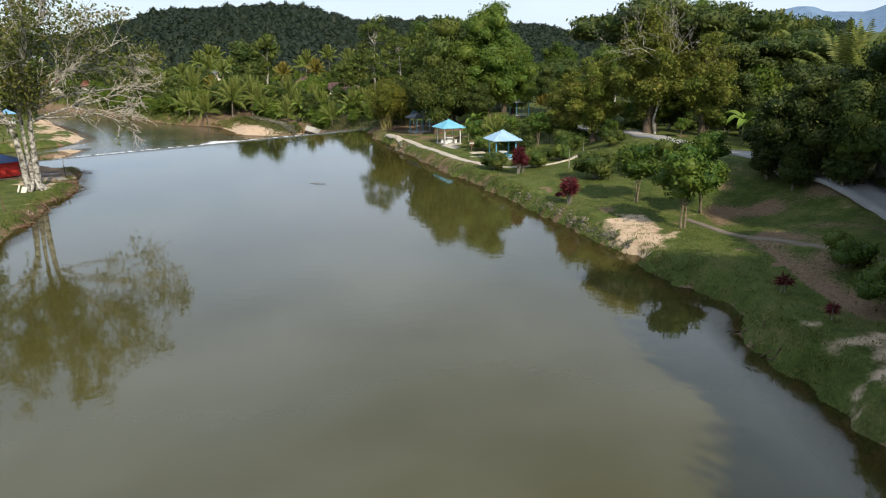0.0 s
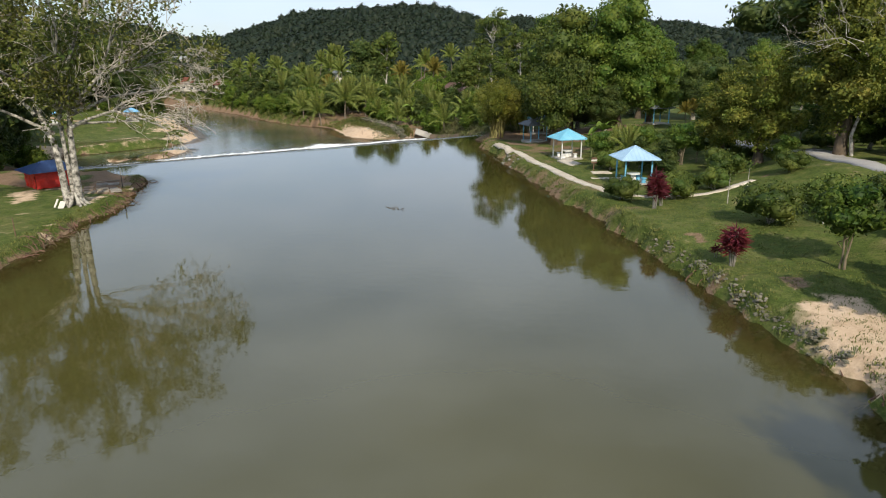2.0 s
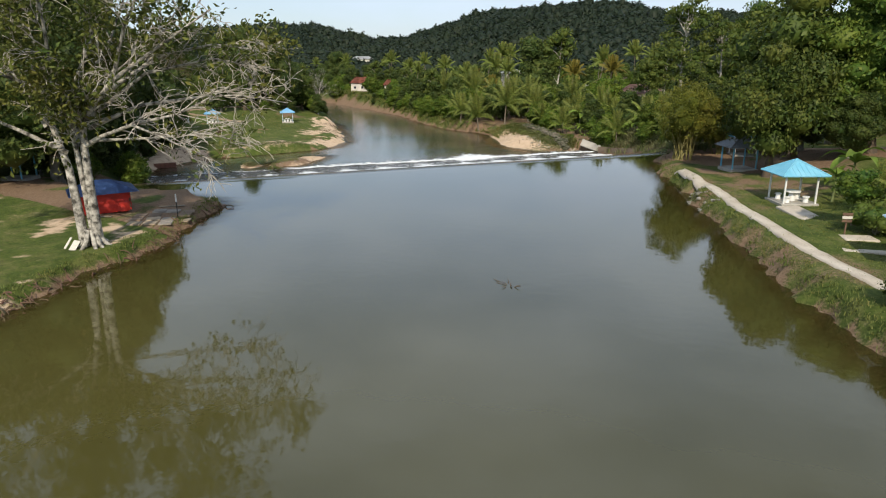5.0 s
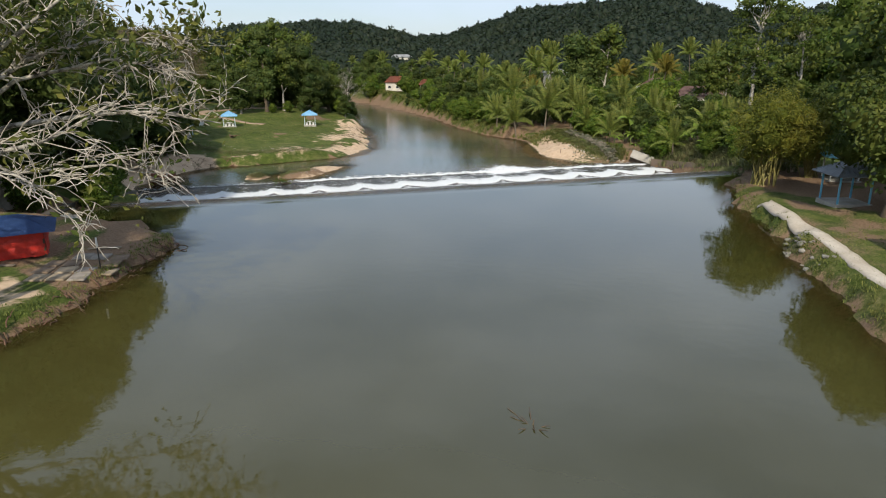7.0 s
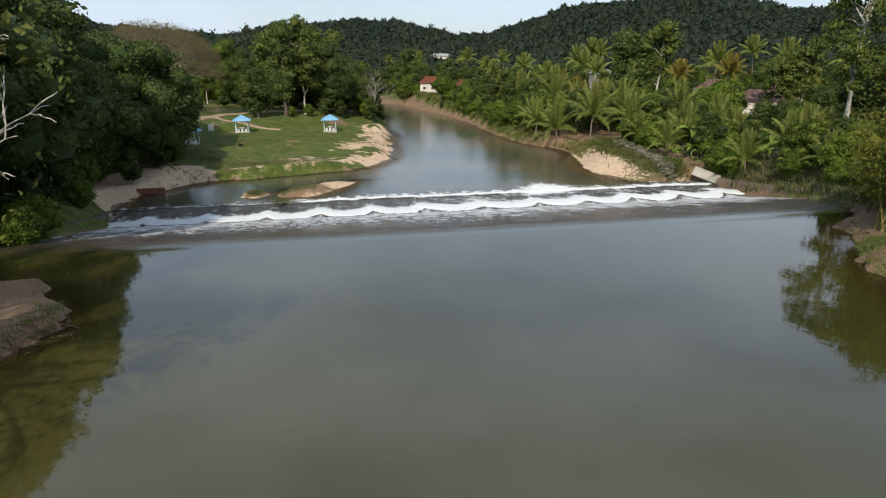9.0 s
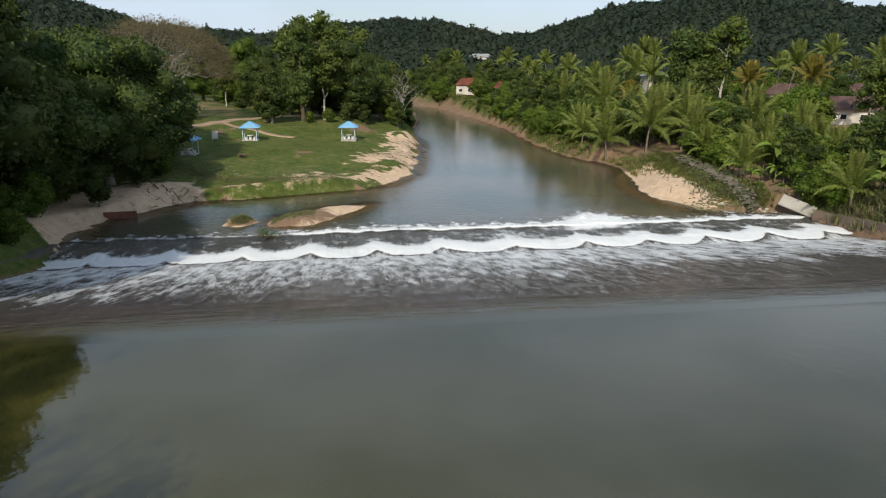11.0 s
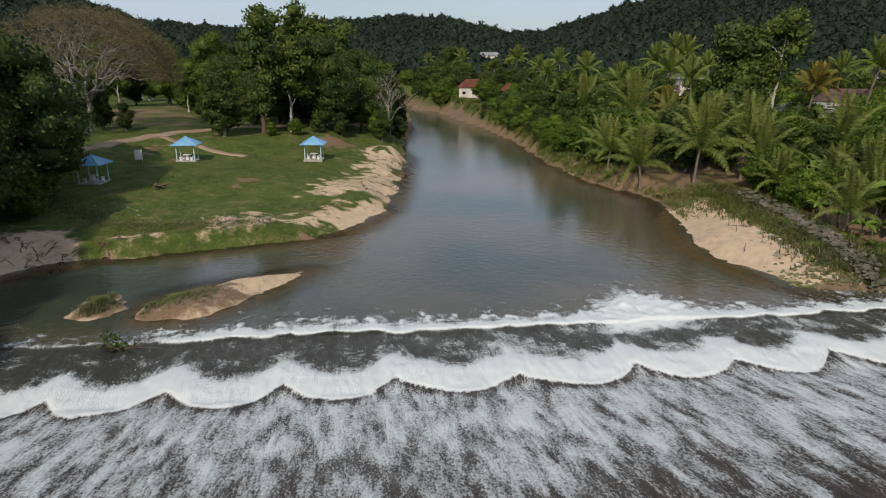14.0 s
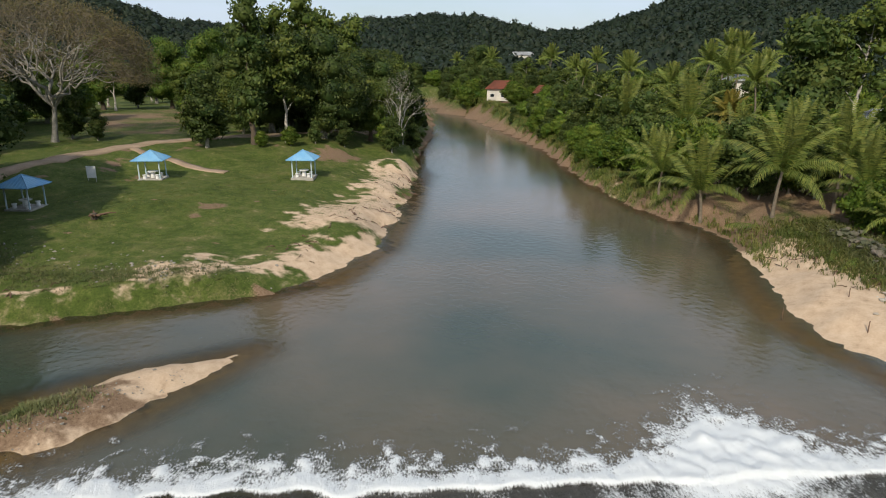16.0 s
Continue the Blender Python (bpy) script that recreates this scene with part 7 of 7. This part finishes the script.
pole = tagged(new("marker_pole"), "thin pole with a white tip on the cape", "pole")
part("shaft", disc(0.035, 1.7, 0, 0, -0.2, 8, 0.03), DARK_METAL, pole)
part("white_tip", disc(0.06, 0.55, 0, 0, 1.2, 8, 0.05), WHITE_PAINT, pole)
place(pole, -39.2, 65.4, ground_at(-39.2, 65.4))
for x, y, h in [(-52.6, 149.9, 0.9), (-47.8, 149.4, 0.7), (-49.8, 153.4, 0.6), (-33.8, 49.0, 1.2)]:
    st = tagged(new("stick"), "thin wooden stick standing in the sand", "stick", "standing sticks")
    part("shaft", disc(0.04, h + 0.3, 0, 0, -0.3, 7, 0.025), ROOT, st)
    place(st, x, y, ground_at(x, y))

PAVING = [material("paving_" + k, c, 0.9, vary=v, scale=1.6, fine=14, bump=0.5, objrand=0.12) for k, c, v in
          (("tan", (0.36, 0.29, 0.20), (0.24, 0.19, 0.13)), ("grey", (0.30, 0.27, 0.23), (0.20, 0.175, 0.145)), ("brown", (0.22, 0.16, 0.11), (0.15, 0.11, 0.075)))]
r = rnd(171)
for i in range(4):
    for j in range(4):
        if (i, j) in ((0, 3), (3, 0), (2, 2)):
            continue
        x, y = -40.3 + 0.80 * (i + 0.5) - 0.80 * (j + 0.5) + r.normal(0, 0.05), 61.9 + 0.65 * (i + 0.5) + 0.84 * (j + 0.5) + r.normal(0, 0.05)
        slab_thing("paving_slab", "worn flat paving slab on the bare cape", x, y, r.uniform(0.84, 0.98), r.uniform(0.98, 1.12), 0.12, 40 + r.normal(0, 3), PAVING[r.randint(3)], ground_at(x, y) - 0.04,
                   r.normal(0, 1.0), r.normal(0, 1.0), category="slab", group="cape paving")
for x, y, sx, sy, turn in [(-42.6, 67.6, 1.9, 0.28, 44), (-39.2, 68.2, 2.2, 0.22, 36), (-43.6, 62.4, 1.6, 0.25, 30)]:
    slab_thing("old_plank", "weathered flat plank lying on the bare cape", x, y, sx, sy, 0.06, turn, DIRT_DARK, ground_at(x, y) + 0.0, category="plank", group="old planks")
slab_thing("concrete_block", "pale broken concrete block beside the weir", -52.7, 70.6, 1.5, 1.0, 0.8, 25, CONCRETE, ground_at(-52.7, 70.6) - 0.15, 6, -4, category="block")

board = tagged(new("leaning_board"), "white boards leaning against the pale tree", "board")
part("board", box(0.42, 0.05, 0.7, 0, 0, 0, 0.01), WALL_CREAM, board)
part("plank", box(0.14, 0.05, 0.8, -0.4, -0.1, 0, 0.01), WALL_CREAM, board)
board.matrix_world = pose(-37.5, 56.55, ground_at(-37.5, 56.55) - 0.02, -48, 6, 20)


def driftwood(name, label, pts, count, spread, length, seed, mat=ROOT, category="roots"):
    rng = rnd(seed)
    spots = along(pts, 0.4)
    parts = []
    for k in range(count):
        x, y = spots[rng.randint(len(spots))]
        x += rng.normal(0, spread); y += rng.normal(0, spread)
        z = ground_at(x, y)
        a = rng.uniform(0, 6.28); L = length * rng.uniform(0.4, 1.4)
        e = np.array((x + L * math.cos(a), y + L * math.sin(a), 0)); e[2] = max(ground_at(e[0], e[1]), -0.15 if y < 80 else RIVER) + rng.uniform(0.0, 0.15)
        parts.append(tube_np(bow((x, y, z + 0.04), e, rng.uniform(0, 0.25) * L, 6, 0.05 * L, rng), np.linspace(0.05, 0.02, 6) * rng.uniform(0.5, 1.3), 5))
    return tagged(new(name, mesh_np(name, *merge_np(parts), mat, True)), label, category, kind="stuff")


driftwood("bank_roots", "tangled brown roots hanging from the cape's eroded edge", POND_SHORE[28:36], 260, 0.3, 0.8, 151)
driftwood("bank_roots", "dry twigs and roots along the pond's right edge", POND_SHORE[8:19], 50, 0.3, 0.4, 152)
driftwood("driftwood", "driftwood sticks stranded along the meadow's sand", [(-84, 133), (-90, 147), (-99, 159), (-106, 168)], 90, 1.2, 0.9, 153, category="driftwood")
driftwood("driftwood", "dead twigs and flotsam on the lower shore", [(-100, 108), (-90, 108), (-88, 116)], 90, 1.6, 0.9, 154, category="driftwood")
driftwood("driftwood", "pale twigs heaped on the sandy beach", [(-56, 162), (-48, 157), (-42, 150)], 90, 0.9, 0.9, 155, category="driftwood")

stump = tagged(new("tree_stump"), "dark uprooted stump lying on the meadow", "stump")
r = rnd(161)
sp = [tube_np(bow((0, 0, 0.15), (r.normal(0, 0.7), r.normal(0, 0.7), r.uniform(0.1, 0.6)), 0.15, 5), [0.14, 0.11, 0.08, 0.05, 0.03], 6) for _ in range(13)]
for v, f in sp:
    child("root", mesh_np("root", v, f, ROOT, True), stump)
part("bole", disc(0.3, 0.5, 0, 0, 0, 12, 0.22), BARK_BROWN, stump)
place(stump, -100.6, 124.4, ground_at(-100.6, 124.4))

branch = tagged(new("sunken_branch"), "dark leafless branch sticking out of the pond", "branch")
sp = [tube_np(bow((0, 0, -0.3), (r.normal(0, 0.5), r.normal(0, 0.7), r.uniform(0.02, 0.18)), 0.1, 5), [0.05, 0.04, 0.03, 0.02, 0.01], 5) for _ in range(12)]
for v, f in sp:
    child("twig", mesh_np("twig", v, f, BARK_BROWN, True), branch)
place(branch, -13.0, 64.5, 0.0, 0.8)

snag = tagged(new("snagged_branch"), "leafy branch caught on the weir's sill", "branch")
sp = [tube_np(bow((0, 0, -0.1), (r.normal(0, 1.0), r.normal(0, 0.7), r.uniform(0.1, 0.6)), 0.1, 5), [0.06, 0.05, 0.03, 0.02, 0.01], 5) for _ in range(12)]
for v, f in sp:
    child("twig", mesh_np("twig", v, f, BARK_BROWN, True), snag)
child("leaves", mesh_np("leaves", *leaves_np(r.normal(0, 0.5, (130, 3)) * (1.3, 0.8, 0.4) + (0, 0, 0.4), np.tile((0, 0, 1.0), (130, 1)), 0.26, r, 0.4, 0.5), LEAF_DEEP), snag)
p = at_weir(-9.0, U_SILL - 0.2, RIVER + 0.1)
place(snag, p.x, p.y, p.z)

for x, y in [(15.4, 57.5), (11.2, 63.5), (13.0, 66.5)]:
    sap = tagged(new("sapling"), "thin bare sapling staked on the lawn", "sapling", "saplings")
    part("stem", disc(0.04, 2.2, 0, 0, -0.2, 7, 0.02), BARK_PALE, sap)
    child("leaves", mesh_np("leaves", *leaves_np(r.normal(0, 0.22, (60, 3)) + (0, 0, 2.0), np.tile((0, 0, 1.0), (60, 1)), 0.18, r, 0.3, 0.5), LEAF_OLIVE), sap)
    place(sap, x, y, ground_at(x, y))
